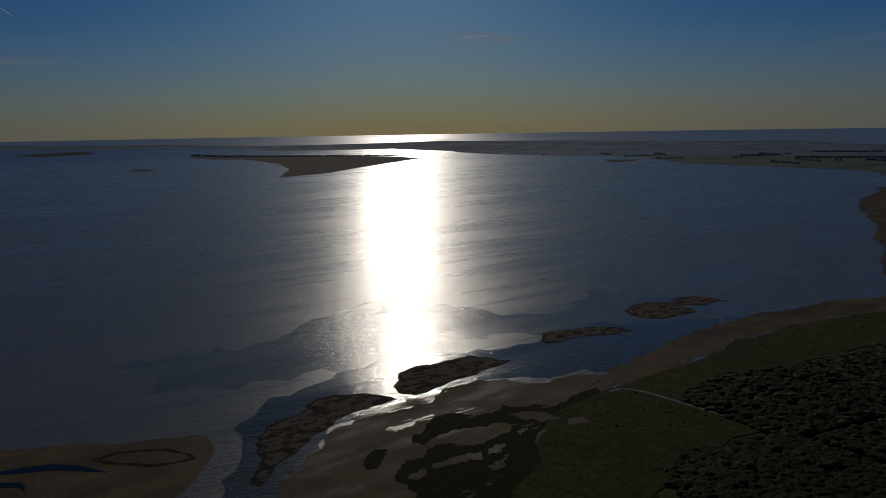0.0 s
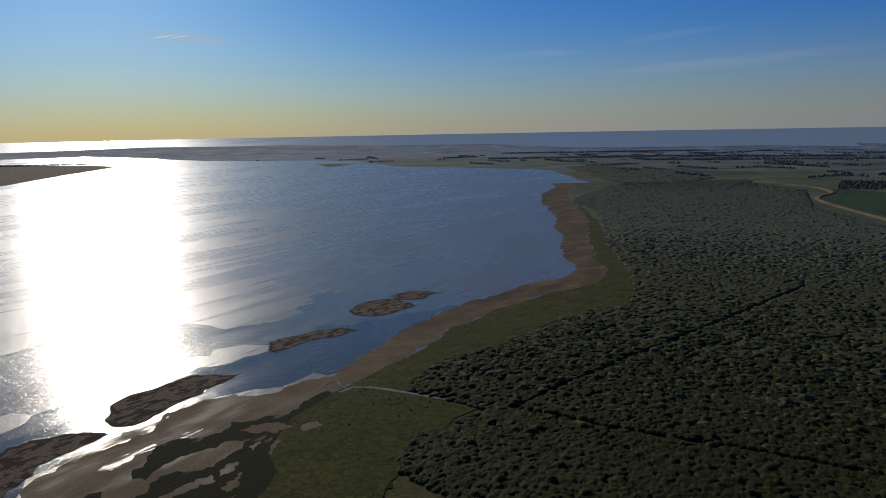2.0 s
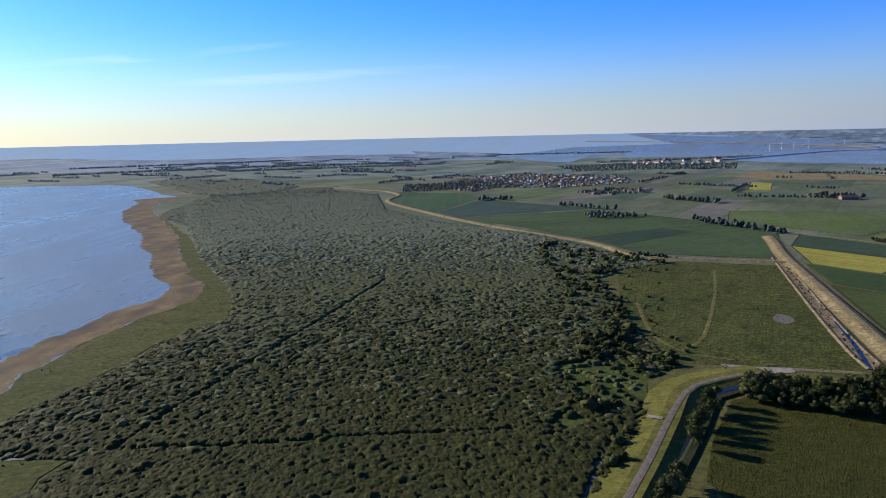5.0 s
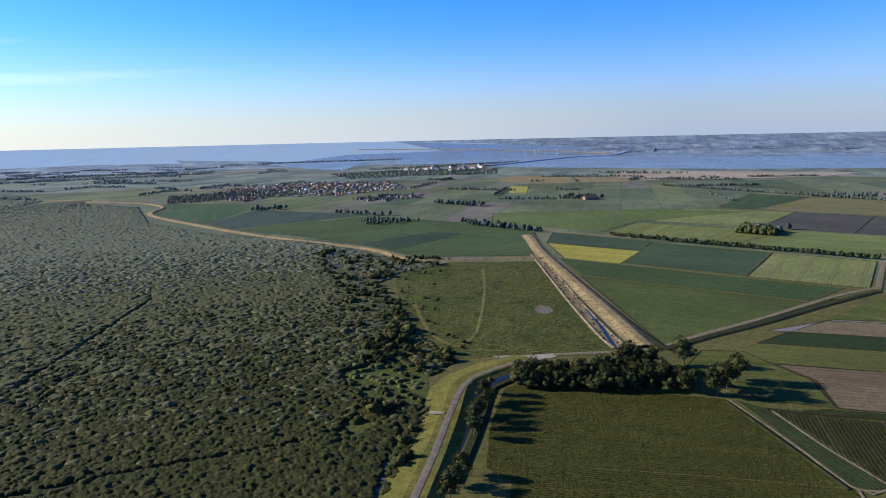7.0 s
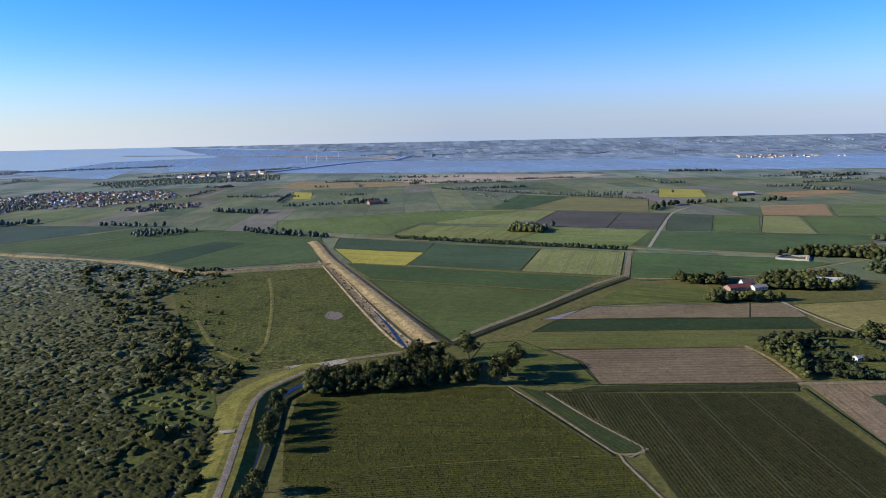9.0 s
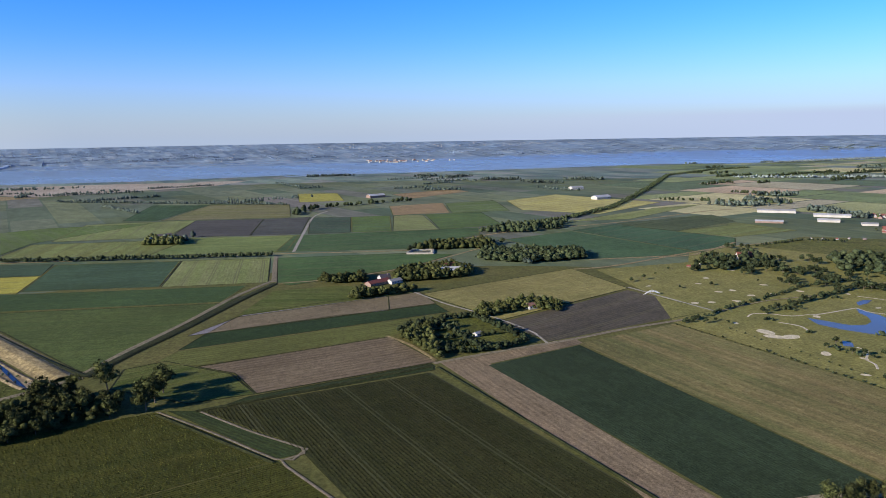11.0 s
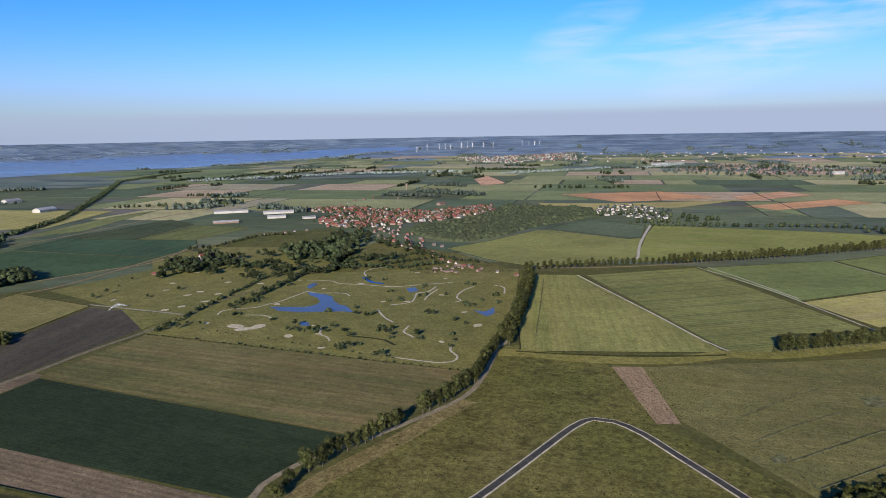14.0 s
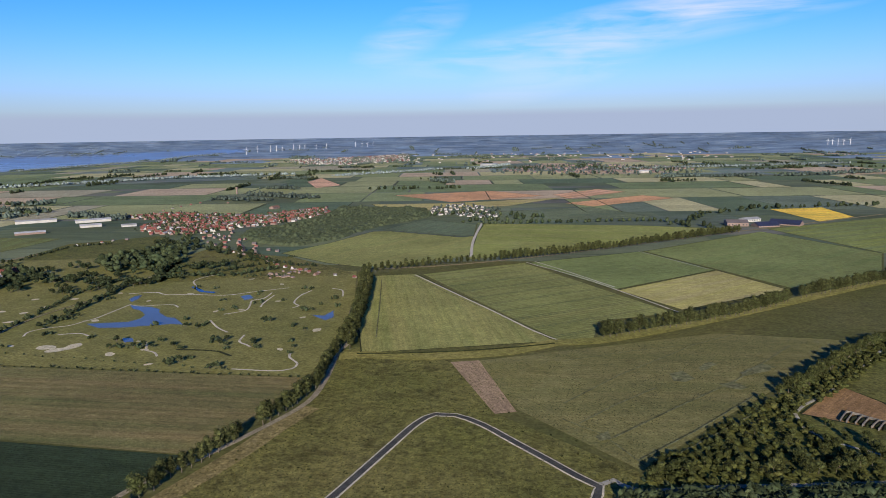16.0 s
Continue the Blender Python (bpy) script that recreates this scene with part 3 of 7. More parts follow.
SALTINGS = [(16, 321), (6, 309), (-1, 297), (-6, 297), (-13, 295), (-20, 292), (-24, 294), (-29, 285), (-36, 281), (-47, 282), (-52, 277), (-54, 268), (-54, 260), (-57, 259), (-56, 252), (-52, 250), (-51, 255), (-42, 263), (-30, 271), (-24, 275), (-19, 273), (-18, 268), (-23, 262), (-29, 254), (-35, 252), (-43, 252), (-48, 247), (-49, 240), (-54, 236), (-57, 231), (-58, 224), (-40, 204), (9, 203), (33, 221), (46, 250)]
sheet("salt_marsh", ragged(ragged(SALTINGS, 6, 3.0, 5), 1.6, 1.9, 7), M_SALT, 0.7, "dark salt marsh plants broken by bare sand", "marsh")
sheet("salt_marsh", ragged([(-71, 232), (-71, 239), (-69, 244), (-65, 245), (-64, 239), (-64.5, 229), (-68, 228)], 2, 0.7, 15), M_SALTBAND, 0.78, "dark island of salt marsh plants on the sand", "marsh")
for i, pts in enumerate(([(-49, 223), (-46, 231), (-40, 234), (-33, 239), (-28, 242), (-29, 246), (-34, 245), (-39, 241), (-46, 237), (-49, 231), (-52, 223)], [(-24, 236), (-22, 242), (-19, 247), (-18, 245), (-20, 237), (-22, 234)],
                         [(-23, 284), (-15, 289), (-6, 288), (0, 283), (-6, 279), (-16, 280)], [(3, 283), (9, 285), (12, 281), (7, 277), (3, 277)], [(-10, 260), (-9, 268), (-6, 271), (-4, 269), (-7, 264), (-8, 258)],
                         [(-26, 251), (-21, 256), (-19, 254), (-22, 249), (-27, 245)], [(-18, 268), (-13, 272), (-10, 279), (-11, 273), (-14, 267), (-16, 263)])):
    sheet("sand_pan", ragged(ragged(pts, 4, 2.4, 30 + i), 1.2, 1.6, 3), M_SAND, 0.86, "bare pale sand pan in the salt marsh", "sand pan", group="sand pans")
for i, pts in enumerate(([(-89, 269), (-82, 279), (-63, 297), (-51, 308), (-56, 294), (-70, 282), (-80, 272)], [(-70, 261), (-63, 271), (-54, 280), (-53, 277), (-59, 269), (-65, 260)],
                         [(-48, 283), (-41, 288), (-34, 290), (-38, 284), (-45, 282)])):
    sheet("wet_sand", ragged(ragged(pts, 4, 2.6, 40 + i), 1.5, 2.0, 3), M_WET, 0.66, "glistening wet sand left by the water", "wet sand", group="wet sand")
sheet("sandbar", ragged([(-290, 215), (-255, 222), (-211, 224), (-202, 227), (-186, 233), (-173, 234), (-158, 242), (-149, 244), (-146, 247), (-141, 247), (-136, 243), (-131, 236), (-129, 230), (-127, 219), (-126, 210), (-127, 197), (-123, 164), (-191, 141)], 6, 1.2, 9), M_SAND, 0.5, "bare sandbar in the shallow lake", "sandbar")
sheet("salt_marsh", ragged([(-173, 221.5), (-168, 228), (-160, 231.5), (-150, 234), (-139, 231.5), (-134, 227.8), (-140, 222.5), (-147, 219), (-156, 219), (-165, 219)], 2.5, 0.8, 4), M_SALTBAND, 0.62, "dark weedy rim of a hollow on the sandbar", "marsh")
sheet("sand_pan", ragged([(-169, 222), (-166, 226.4), (-160, 229.6), (-150, 232), (-140, 230), (-136, 227.8), (-141, 224), (-147, 221), (-156, 221), (-164, 221)], 2.5, 0.8, 6), M_SAND, 0.7, "pale sand hollow on the sandbar", "sand pan")
sheet("pool_water", ragged([(-215, 204), (-200, 208.6), (-194, 212.5), (-185.5, 216), (-174, 216), (-160, 213), (-170, 213), (-182, 212), (-189, 209), (-198, 206)], 6, 0.8, 4), M_SHALLOW, 0.7, "shallow pool on the sandbar", "water")
sheet("pool_water", ragged([(-200, 200.5), (-194, 201), (-186, 202), (-181.6, 199), (-181, 196.6), (-184, 199), (-191, 198)], 4, 0.5, 4), M_SHALLOW, 0.7, "narrow dark pool on the sandbar", "water")
for pts in ([(-114, 236), (-119, 248), (-118, 259), (-113, 272), (-111, 279), (-109, 291), (-100, 296), (-88, 300), (-78, 299), (-73, 295), (-77, 290), (-85, 281), (-92, 270), (-97, 255), (-98, 241), (-100, 228), (-100, 217), (-101, 211), (-105, 211), (-107, 214), (-106, 217), (-107, 224), (-109, 230)],
            [(-78, 312), (-80, 328), (-77, 338), (-67, 345), (-56, 352), (-48, 360), (-39, 359), (-32, 356), (-24, 355), (-32, 344), (-39, 336), (-51, 319), (-59, 308), (-64, 302), (-71, 302), (-76, 307)],
            [(-12, 401), (-10, 408), (-4, 413), (5, 417), (15, 424), (26, 424), (35, 426), (42, 419), (35, 412), (28, 407), (18, 408), (9, 401), (1, 393), (-7, 386), (-9, 385), (-11, 393)],
            [(42, 467), (48, 482), (58, 491), (69, 494), (78, 491), (86, 468), (77, 458), (65, 448), (55, 448), (45, 454)],
            [(74, 499), (83, 508), (93, 513), (104, 509), (114, 500), (104, 498), (99, 487), (89, 485), (80, 486)],
            [(143, 2729), (292, 2700), (238, 2583), (173, 2484)]):
    mid = (sum(p[0] for p in pts) / len(pts), sum(p[1] for p in pts) / len(pts))
    sheet("islet_shore", ragged(ragged(pts, 6, 3.0, 4), 2, 2.2, 11), M_ISLET_RIM, 0.55, "dark weedy rim of a marsh islet", "shore", group="islet rims")
    pts = [(mid[0] + (x - mid[0]) * 0.93, mid[1] + (y - mid[1]) * 0.93) for x, y in pts]
    sheet("marsh_islet", ragged(ragged(pts, 6, 3.0, 4), 2, 2.2, 11), M_ISLET, 0.75, "low brown marsh islet in the lake", "islet", group="marsh islets")
sheet("peninsula", ragged([(-1884, 3364), (-1717, 3460), (-1232, 3475), (-761, 3225), (-610, 3008), (-659, 2444), (-683, 1968), (-754, 1805), (-877, 2187), (-1076, 2584), (-1431, 3048), (-1614, 3083)], 20, 5, 2), M_ISLET, 0.7, "dark flat peninsula across the lake", "peninsula")
for pts in ([(-2666, 3123), (-2600, 3257), (-2474, 3391), (-2397, 3319), (-2557, 3123)], [(-1444, 2178), (-1462, 2280), (-1371, 2236), (-1341, 2106)]):
    sheet("lake_islet", pts, M_ISLET, 0.7, "small dark islet far out in the lake", "islet", group="far islets")

# ---- forest floor, margins and meadows ----
FOREST = SCRUB_EDGE + [(763, 1451), (958, 1303), (930, 1095), (746, 861), (674, 653), (664, 493), (596, 342), (591, 288), (540, 309), (488, 303), (412, 235), (356, 189), (333, 156), (301, 159), (255, 133), (197, 119), (154, 108), (129, 98), (60, 190)]
sheet("forest_floor", FOREST, M_FLOOR, 0.35, "grassy floor under the willow scrub", "ground")
sheet("marsh_margin", ragged([(-21, 185), (-16, 221), (-11, 245), (-6, 270), (4, 300), (20, 319)] + STRAND[:3:-1] + SCRUB_EDGE[-4::-1] + [(20, 188)], 9, 7.0, 8), M_MARSH, 0.76, "olive marsh grass between beach and scrub", "ground")
sheet("meadow", [(529, 310), (600, 290), (635, 205), (386, 84), (371, 78), (359, 113), (347, 138), (331, 162), (364, 200), (438, 253)], M_LEA, 0.4, "rough green pasture with faint tracks", "meadow")
sheet("meadow", [(130, -167), (132, -196), (131, -229), (111, -276), (95, -312), (87, -349), (29, -361), (51, -283), (-8, -242), (-19, -233), (-2, -163), (94, -140)], M_GRASS, 0.4, "rough olive meadow beside the access road", "meadow")
sheet("meadow", [(137, -137), (149, -163), (149, -200), (138, -239), (134, -276), (152, -353), (143, -363), (103, -358), (68, -331), (43, -224)], M_GRASS, 0.36, "rough olive meadow behind the tree row", "meadow")
sheet("meadow", [(-6, -229), (-9, -244), (-46, -303), (-81, -343), (-132, -424), (-185, -448), (-92, -208), (-1, -187)], M_PASTURE, 0.44, "grassy ground under rough scrub", "meadow")
sheet("dike_verge", [(156, 105), (190, 114), (210, 119), (250, 131), (264, 135), (289, 148), (302, 147), (317, 142), (338, 136), (344, 138), (343, 124), (300, 130), (262, 122), (192, 98), (162, 90)], M_BANK, 0.45, "sunlit yellow-green grass verge beside the road", "verge")

# ---- fields ----
FIELDS = 0


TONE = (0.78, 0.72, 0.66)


def field(pts, c1, c2, turn_of=(0, 1), row=2.6, tram=0.0, contrast=0.10, label="green crop field", lift=0.42, tram_color=(0.145, 0.135, 0.08)):
    global FIELDS
    FIELDS += 1
    p, q = Vector(pts[turn_of[0]]), Vector(pts[turn_of[1]])
    turn = math.degrees(math.atan2(q.y - p.y, q.x - p.x))
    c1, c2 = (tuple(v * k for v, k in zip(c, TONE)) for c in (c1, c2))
    if min(math.hypot(x, y) for x, y in pts) > 420:      # too far off for single rows
        contrast = 0.0
    if not tram and FIELDS % 2 and min(math.hypot(x, y) for x, y in pts) > 650:
        tram = 27.0
    m = crop("field_surface", c1, c2, turn, row, tram, tram_color, contrast=contrast)
    if min(math.hypot(x, y) for x, y in pts) > 300:
        edge_ditch(pts, 0.6 if FIELDS % 3 else 0.9)
    return sheet("field", pts, m, lift + 0.011 * (FIELDS % 9), label, "field")


def edge_ditch(pts, w):
    """The dark grassy ditch round a plot."""
    profile_strip("ditch", list(pts) + [pts[0]], [(-w, 0.0), (0, 0.12), (w, 0.0)], M_REEDBED if FIELDS % 3 else M_MARGIN, "narrow grassy ditch round a field", "ditch", step=60, rounded=False, base=0.56)


GREEN, DARK, LIGHT, OLIVE, TEAL = (0.10, 0.145, 0.035), (0.045, 0.075, 0.03), (0.17, 0.20, 0.065), (0.14, 0.145, 0.045), (0.055, 0.09, 0.05)
BROWN, PINK, GREY, YELLOW, PURPLE, RED = (0.24, 0.18, 0.105), (0.27, 0.225, 0.16), (0.25, 0.22, 0.155), (0.3, 0.27, 0.05), (0.072, 0.068, 0.06), (0.245, 0.168, 0.088)


def near(c, k=0.82):
    return tuple(v * k for v in c)


field([(222, 94), (254, 106), (302, 118), (316, 108), (327, 20), (258, -24), (247, 26), (238, 59), (217, 82)], (0.08, 0.097, 0.022), (0.1, 0.11, 0.026), (3, 4), 1.5, 0, 0.1, "dark green crop field with long tree shadows")
field([(216, 82), (237, 59), (246, 26), (257, -24), (217, -40), (164, -53), (178, 70)], (0.078, 0.095, 0.022), (0.096, 0.107, 0.026), (1, 3), 1.5, 0, 0.1, "green crop field")
field([(327, 16), (322, 4), (264, -35), (260, -32), (259, -25)], (0.06, 0.085, 0.03), DARK, (1, 2), 2.0, 0, 0.1, "narrow wedge of dark green crop")
field([(321, 1), (331, -111), (196, -135), (158, -141), (164, -54), (216, -44), (259, -35), (264, -37)], (0.05, 0.06, 0.021), (0.062, 0.068, 0.025), (1, 2), 1.6, 24.0, 0.12, "dark potato field with wheel tracks", tram_color=(0.09, 0.092, 0.045))
field([(331, -20), (344, -116), (334, -114), (323, -7)], DARK, (0.05, 0.07, 0.028), (0, 1), 2, 0, 0.05, "dark green field edge strip")
field([(343, -121), (355, -210), (345, -210), (332, -145), (192, -156), (166, -159), (159, -135), (196, -136)], PINK, (0.33, 0.27, 0.19), (3, 4), 3.0, 0, 0.05, "bare reddish brown soil strip")
field([(330, -143), (343, -206), (160, -218), (163, -200), (163, -161)], near(TEAL, 0.86), TEAL, (1, 2), 1.5, 0, 0.08, "blue-green cabbage field")
field([(346, -208), (360, -285), (150, -308), (149, -299), (150, -258), (154, -244), (161, -219)], (0.2, 0.22, 0.09), (0.31, 0.268, 0.13), (1, 2), 6.0, 0, 0.06, "olive brown field of young crop")
field([(408, -185), (456, -316), (378, -332), (355, -193)], (0.12, 0.115, 0.095), (0.145, 0.135, 0.11), (0, 1), 3.0, 30.0, 0.06, "dark ploughed field under irrigation")
field([(508, -164), (552, -322), (461, -320), (411, -185), (447, -180)], (0.3, 0.3, 0.12), (0.36, 0.34, 0.14), (0, 1), 5.0, 0, 0.05, "pale green grass field")
field([(388, 2), (403, -109), (346, -120), (334, -24), (369, -16)], (0.22, 0.185, 0.13), (0.25, 0.21, 0.15), (0, 1), 4.0, 0, 0.09, "grey-brown ploughed field")
field([(407, 23), (423, 12), (445, -164), (431, -170), (404, -110), (390, 2), (398, 15)], LIGHT, (0.15, 0.175, 0.055), (1, 2), 4.0, 0, 0.06, "light green field strip")
field([(455, -4), (472, -163), (447, -164), (424, 12)], (0.04, 0.075, 0.03), (0.045, 0.08, 0.03), (0, 1), 2.0, 0, 0.05, "dark green field strip")
field([(491, -25), (515, -165), (474, -164), (456, -5)], GREY, (0.25, 0.22, 0.15), (0, 1), 4.0, 0, 0.06, "grey-tan field strip")
field([(567, -58), (566, -112), (526, -165), (517, -165), (494, -25)], LIGHT, GREEN, (0, 2), 4.0, 0, 0.05, "green grass field")
field([(398, 39), (405, 18), (388, 4), (369, -14), (334, -23), (333, 7), (368, 43)], GREEN, LIGHT, (0, 1), 4.0, 0, 0.05, "green grass field with tree shadows")
TONE = (1.2, 1.22, 1.3)      # lightens the outer polder: haze put into the field colours
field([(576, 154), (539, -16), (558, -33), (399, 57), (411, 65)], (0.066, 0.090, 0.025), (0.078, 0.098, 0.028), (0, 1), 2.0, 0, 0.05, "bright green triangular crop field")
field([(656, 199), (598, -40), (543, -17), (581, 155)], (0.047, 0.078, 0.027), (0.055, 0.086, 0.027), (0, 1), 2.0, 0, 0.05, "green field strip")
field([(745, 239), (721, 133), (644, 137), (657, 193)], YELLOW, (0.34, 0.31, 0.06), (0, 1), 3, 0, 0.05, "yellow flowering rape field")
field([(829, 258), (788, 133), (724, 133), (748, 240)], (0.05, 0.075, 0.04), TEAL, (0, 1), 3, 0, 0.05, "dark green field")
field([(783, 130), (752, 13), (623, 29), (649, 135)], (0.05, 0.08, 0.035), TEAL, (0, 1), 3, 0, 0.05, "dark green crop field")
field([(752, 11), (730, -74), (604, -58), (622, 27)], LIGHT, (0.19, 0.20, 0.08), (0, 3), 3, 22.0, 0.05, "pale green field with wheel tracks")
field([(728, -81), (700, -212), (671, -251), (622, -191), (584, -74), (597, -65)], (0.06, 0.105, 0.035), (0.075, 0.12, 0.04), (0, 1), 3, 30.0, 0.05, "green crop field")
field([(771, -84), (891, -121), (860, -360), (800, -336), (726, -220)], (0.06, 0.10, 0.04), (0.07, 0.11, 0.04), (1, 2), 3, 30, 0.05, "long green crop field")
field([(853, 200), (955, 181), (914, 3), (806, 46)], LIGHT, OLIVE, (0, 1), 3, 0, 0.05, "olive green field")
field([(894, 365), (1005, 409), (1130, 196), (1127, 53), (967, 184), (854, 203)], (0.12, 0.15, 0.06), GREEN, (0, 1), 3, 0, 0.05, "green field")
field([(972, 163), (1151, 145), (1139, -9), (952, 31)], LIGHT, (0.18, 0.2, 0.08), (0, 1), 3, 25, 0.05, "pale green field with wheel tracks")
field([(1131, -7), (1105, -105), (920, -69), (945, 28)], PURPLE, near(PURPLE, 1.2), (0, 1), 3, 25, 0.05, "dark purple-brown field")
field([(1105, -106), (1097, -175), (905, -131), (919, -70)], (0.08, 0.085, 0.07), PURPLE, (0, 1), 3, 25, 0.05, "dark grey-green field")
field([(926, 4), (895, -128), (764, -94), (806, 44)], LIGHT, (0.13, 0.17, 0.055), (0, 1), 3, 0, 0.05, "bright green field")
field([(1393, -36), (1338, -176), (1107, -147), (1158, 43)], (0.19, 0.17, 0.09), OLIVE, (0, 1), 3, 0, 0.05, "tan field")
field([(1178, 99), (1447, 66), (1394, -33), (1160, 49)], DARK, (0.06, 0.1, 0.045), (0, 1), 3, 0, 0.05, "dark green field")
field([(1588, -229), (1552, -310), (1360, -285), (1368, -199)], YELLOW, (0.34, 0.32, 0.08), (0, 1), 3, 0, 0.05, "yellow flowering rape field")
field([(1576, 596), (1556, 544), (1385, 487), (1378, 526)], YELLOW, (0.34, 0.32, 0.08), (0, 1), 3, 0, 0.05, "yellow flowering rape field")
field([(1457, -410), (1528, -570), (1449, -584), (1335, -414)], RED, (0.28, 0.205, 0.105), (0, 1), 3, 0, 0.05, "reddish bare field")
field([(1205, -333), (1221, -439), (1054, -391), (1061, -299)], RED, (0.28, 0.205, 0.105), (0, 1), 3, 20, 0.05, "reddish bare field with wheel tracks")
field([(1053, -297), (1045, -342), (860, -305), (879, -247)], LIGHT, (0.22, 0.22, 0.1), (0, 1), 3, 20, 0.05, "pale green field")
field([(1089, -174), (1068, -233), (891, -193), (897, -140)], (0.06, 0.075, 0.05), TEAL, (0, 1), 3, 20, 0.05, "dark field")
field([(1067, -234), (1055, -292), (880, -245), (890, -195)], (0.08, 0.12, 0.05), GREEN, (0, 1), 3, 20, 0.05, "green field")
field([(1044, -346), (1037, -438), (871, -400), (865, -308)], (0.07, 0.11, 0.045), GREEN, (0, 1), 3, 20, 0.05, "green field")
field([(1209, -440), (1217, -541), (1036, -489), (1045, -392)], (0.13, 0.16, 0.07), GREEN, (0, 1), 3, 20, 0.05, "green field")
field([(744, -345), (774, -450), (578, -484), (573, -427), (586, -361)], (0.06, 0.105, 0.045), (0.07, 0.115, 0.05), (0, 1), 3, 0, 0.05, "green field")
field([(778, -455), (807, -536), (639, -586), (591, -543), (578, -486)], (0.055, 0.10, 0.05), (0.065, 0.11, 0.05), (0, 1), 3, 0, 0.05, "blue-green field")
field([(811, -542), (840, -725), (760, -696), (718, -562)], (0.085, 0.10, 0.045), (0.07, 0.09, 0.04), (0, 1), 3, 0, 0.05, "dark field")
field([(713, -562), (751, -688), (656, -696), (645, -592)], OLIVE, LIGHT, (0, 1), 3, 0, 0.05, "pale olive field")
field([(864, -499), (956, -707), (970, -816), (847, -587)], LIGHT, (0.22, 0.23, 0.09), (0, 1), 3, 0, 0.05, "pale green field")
# the strong blue here is distance haze put into the field colours
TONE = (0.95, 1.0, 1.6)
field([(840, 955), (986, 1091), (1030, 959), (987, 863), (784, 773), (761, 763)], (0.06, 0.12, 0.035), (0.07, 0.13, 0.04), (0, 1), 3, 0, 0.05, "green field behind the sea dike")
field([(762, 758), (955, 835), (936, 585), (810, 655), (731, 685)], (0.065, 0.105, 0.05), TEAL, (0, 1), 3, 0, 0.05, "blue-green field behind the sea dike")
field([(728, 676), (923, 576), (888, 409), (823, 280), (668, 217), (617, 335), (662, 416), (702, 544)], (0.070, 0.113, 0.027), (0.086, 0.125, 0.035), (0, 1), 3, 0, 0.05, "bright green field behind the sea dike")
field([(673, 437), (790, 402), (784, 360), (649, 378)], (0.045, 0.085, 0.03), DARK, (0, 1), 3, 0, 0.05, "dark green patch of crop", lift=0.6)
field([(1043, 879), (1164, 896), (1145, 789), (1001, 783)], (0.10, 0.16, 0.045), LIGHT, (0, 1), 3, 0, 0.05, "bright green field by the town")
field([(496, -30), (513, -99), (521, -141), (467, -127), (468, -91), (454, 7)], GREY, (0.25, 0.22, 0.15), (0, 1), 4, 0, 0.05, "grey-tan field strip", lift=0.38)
# brightened in colour, as fields look with the sun behind the camera
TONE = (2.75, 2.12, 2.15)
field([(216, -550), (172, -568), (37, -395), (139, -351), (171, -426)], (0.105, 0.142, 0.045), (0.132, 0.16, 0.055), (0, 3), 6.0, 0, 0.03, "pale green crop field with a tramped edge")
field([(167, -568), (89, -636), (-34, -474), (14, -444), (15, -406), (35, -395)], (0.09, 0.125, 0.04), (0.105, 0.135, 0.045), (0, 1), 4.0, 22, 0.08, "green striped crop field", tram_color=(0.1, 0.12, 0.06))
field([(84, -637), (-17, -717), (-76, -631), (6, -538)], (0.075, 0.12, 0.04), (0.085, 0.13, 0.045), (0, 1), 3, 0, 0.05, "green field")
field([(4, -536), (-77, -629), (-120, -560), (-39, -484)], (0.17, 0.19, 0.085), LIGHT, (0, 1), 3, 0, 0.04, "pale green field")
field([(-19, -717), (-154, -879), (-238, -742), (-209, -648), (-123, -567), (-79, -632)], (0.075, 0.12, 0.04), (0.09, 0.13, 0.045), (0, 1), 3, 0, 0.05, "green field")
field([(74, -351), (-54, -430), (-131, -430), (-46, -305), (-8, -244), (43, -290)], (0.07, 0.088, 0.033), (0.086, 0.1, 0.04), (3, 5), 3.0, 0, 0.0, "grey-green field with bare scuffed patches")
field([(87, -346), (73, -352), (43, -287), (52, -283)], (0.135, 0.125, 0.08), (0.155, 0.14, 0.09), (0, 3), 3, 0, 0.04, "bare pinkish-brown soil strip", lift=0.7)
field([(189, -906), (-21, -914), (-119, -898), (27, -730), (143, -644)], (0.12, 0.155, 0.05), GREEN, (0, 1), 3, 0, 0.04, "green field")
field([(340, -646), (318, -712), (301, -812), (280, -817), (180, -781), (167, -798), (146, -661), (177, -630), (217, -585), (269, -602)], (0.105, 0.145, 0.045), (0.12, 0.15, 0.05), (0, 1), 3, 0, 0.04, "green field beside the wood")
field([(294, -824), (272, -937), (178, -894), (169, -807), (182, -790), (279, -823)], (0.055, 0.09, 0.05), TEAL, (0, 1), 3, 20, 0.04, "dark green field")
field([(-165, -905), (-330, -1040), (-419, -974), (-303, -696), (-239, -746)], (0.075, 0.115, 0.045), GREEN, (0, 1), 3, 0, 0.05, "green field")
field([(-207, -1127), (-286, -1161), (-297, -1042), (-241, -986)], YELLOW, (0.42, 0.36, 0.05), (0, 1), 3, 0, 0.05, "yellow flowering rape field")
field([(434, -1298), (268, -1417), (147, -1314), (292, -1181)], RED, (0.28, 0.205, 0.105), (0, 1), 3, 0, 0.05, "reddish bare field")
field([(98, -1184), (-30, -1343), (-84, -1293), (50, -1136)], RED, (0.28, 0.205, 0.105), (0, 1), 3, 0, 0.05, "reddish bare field")
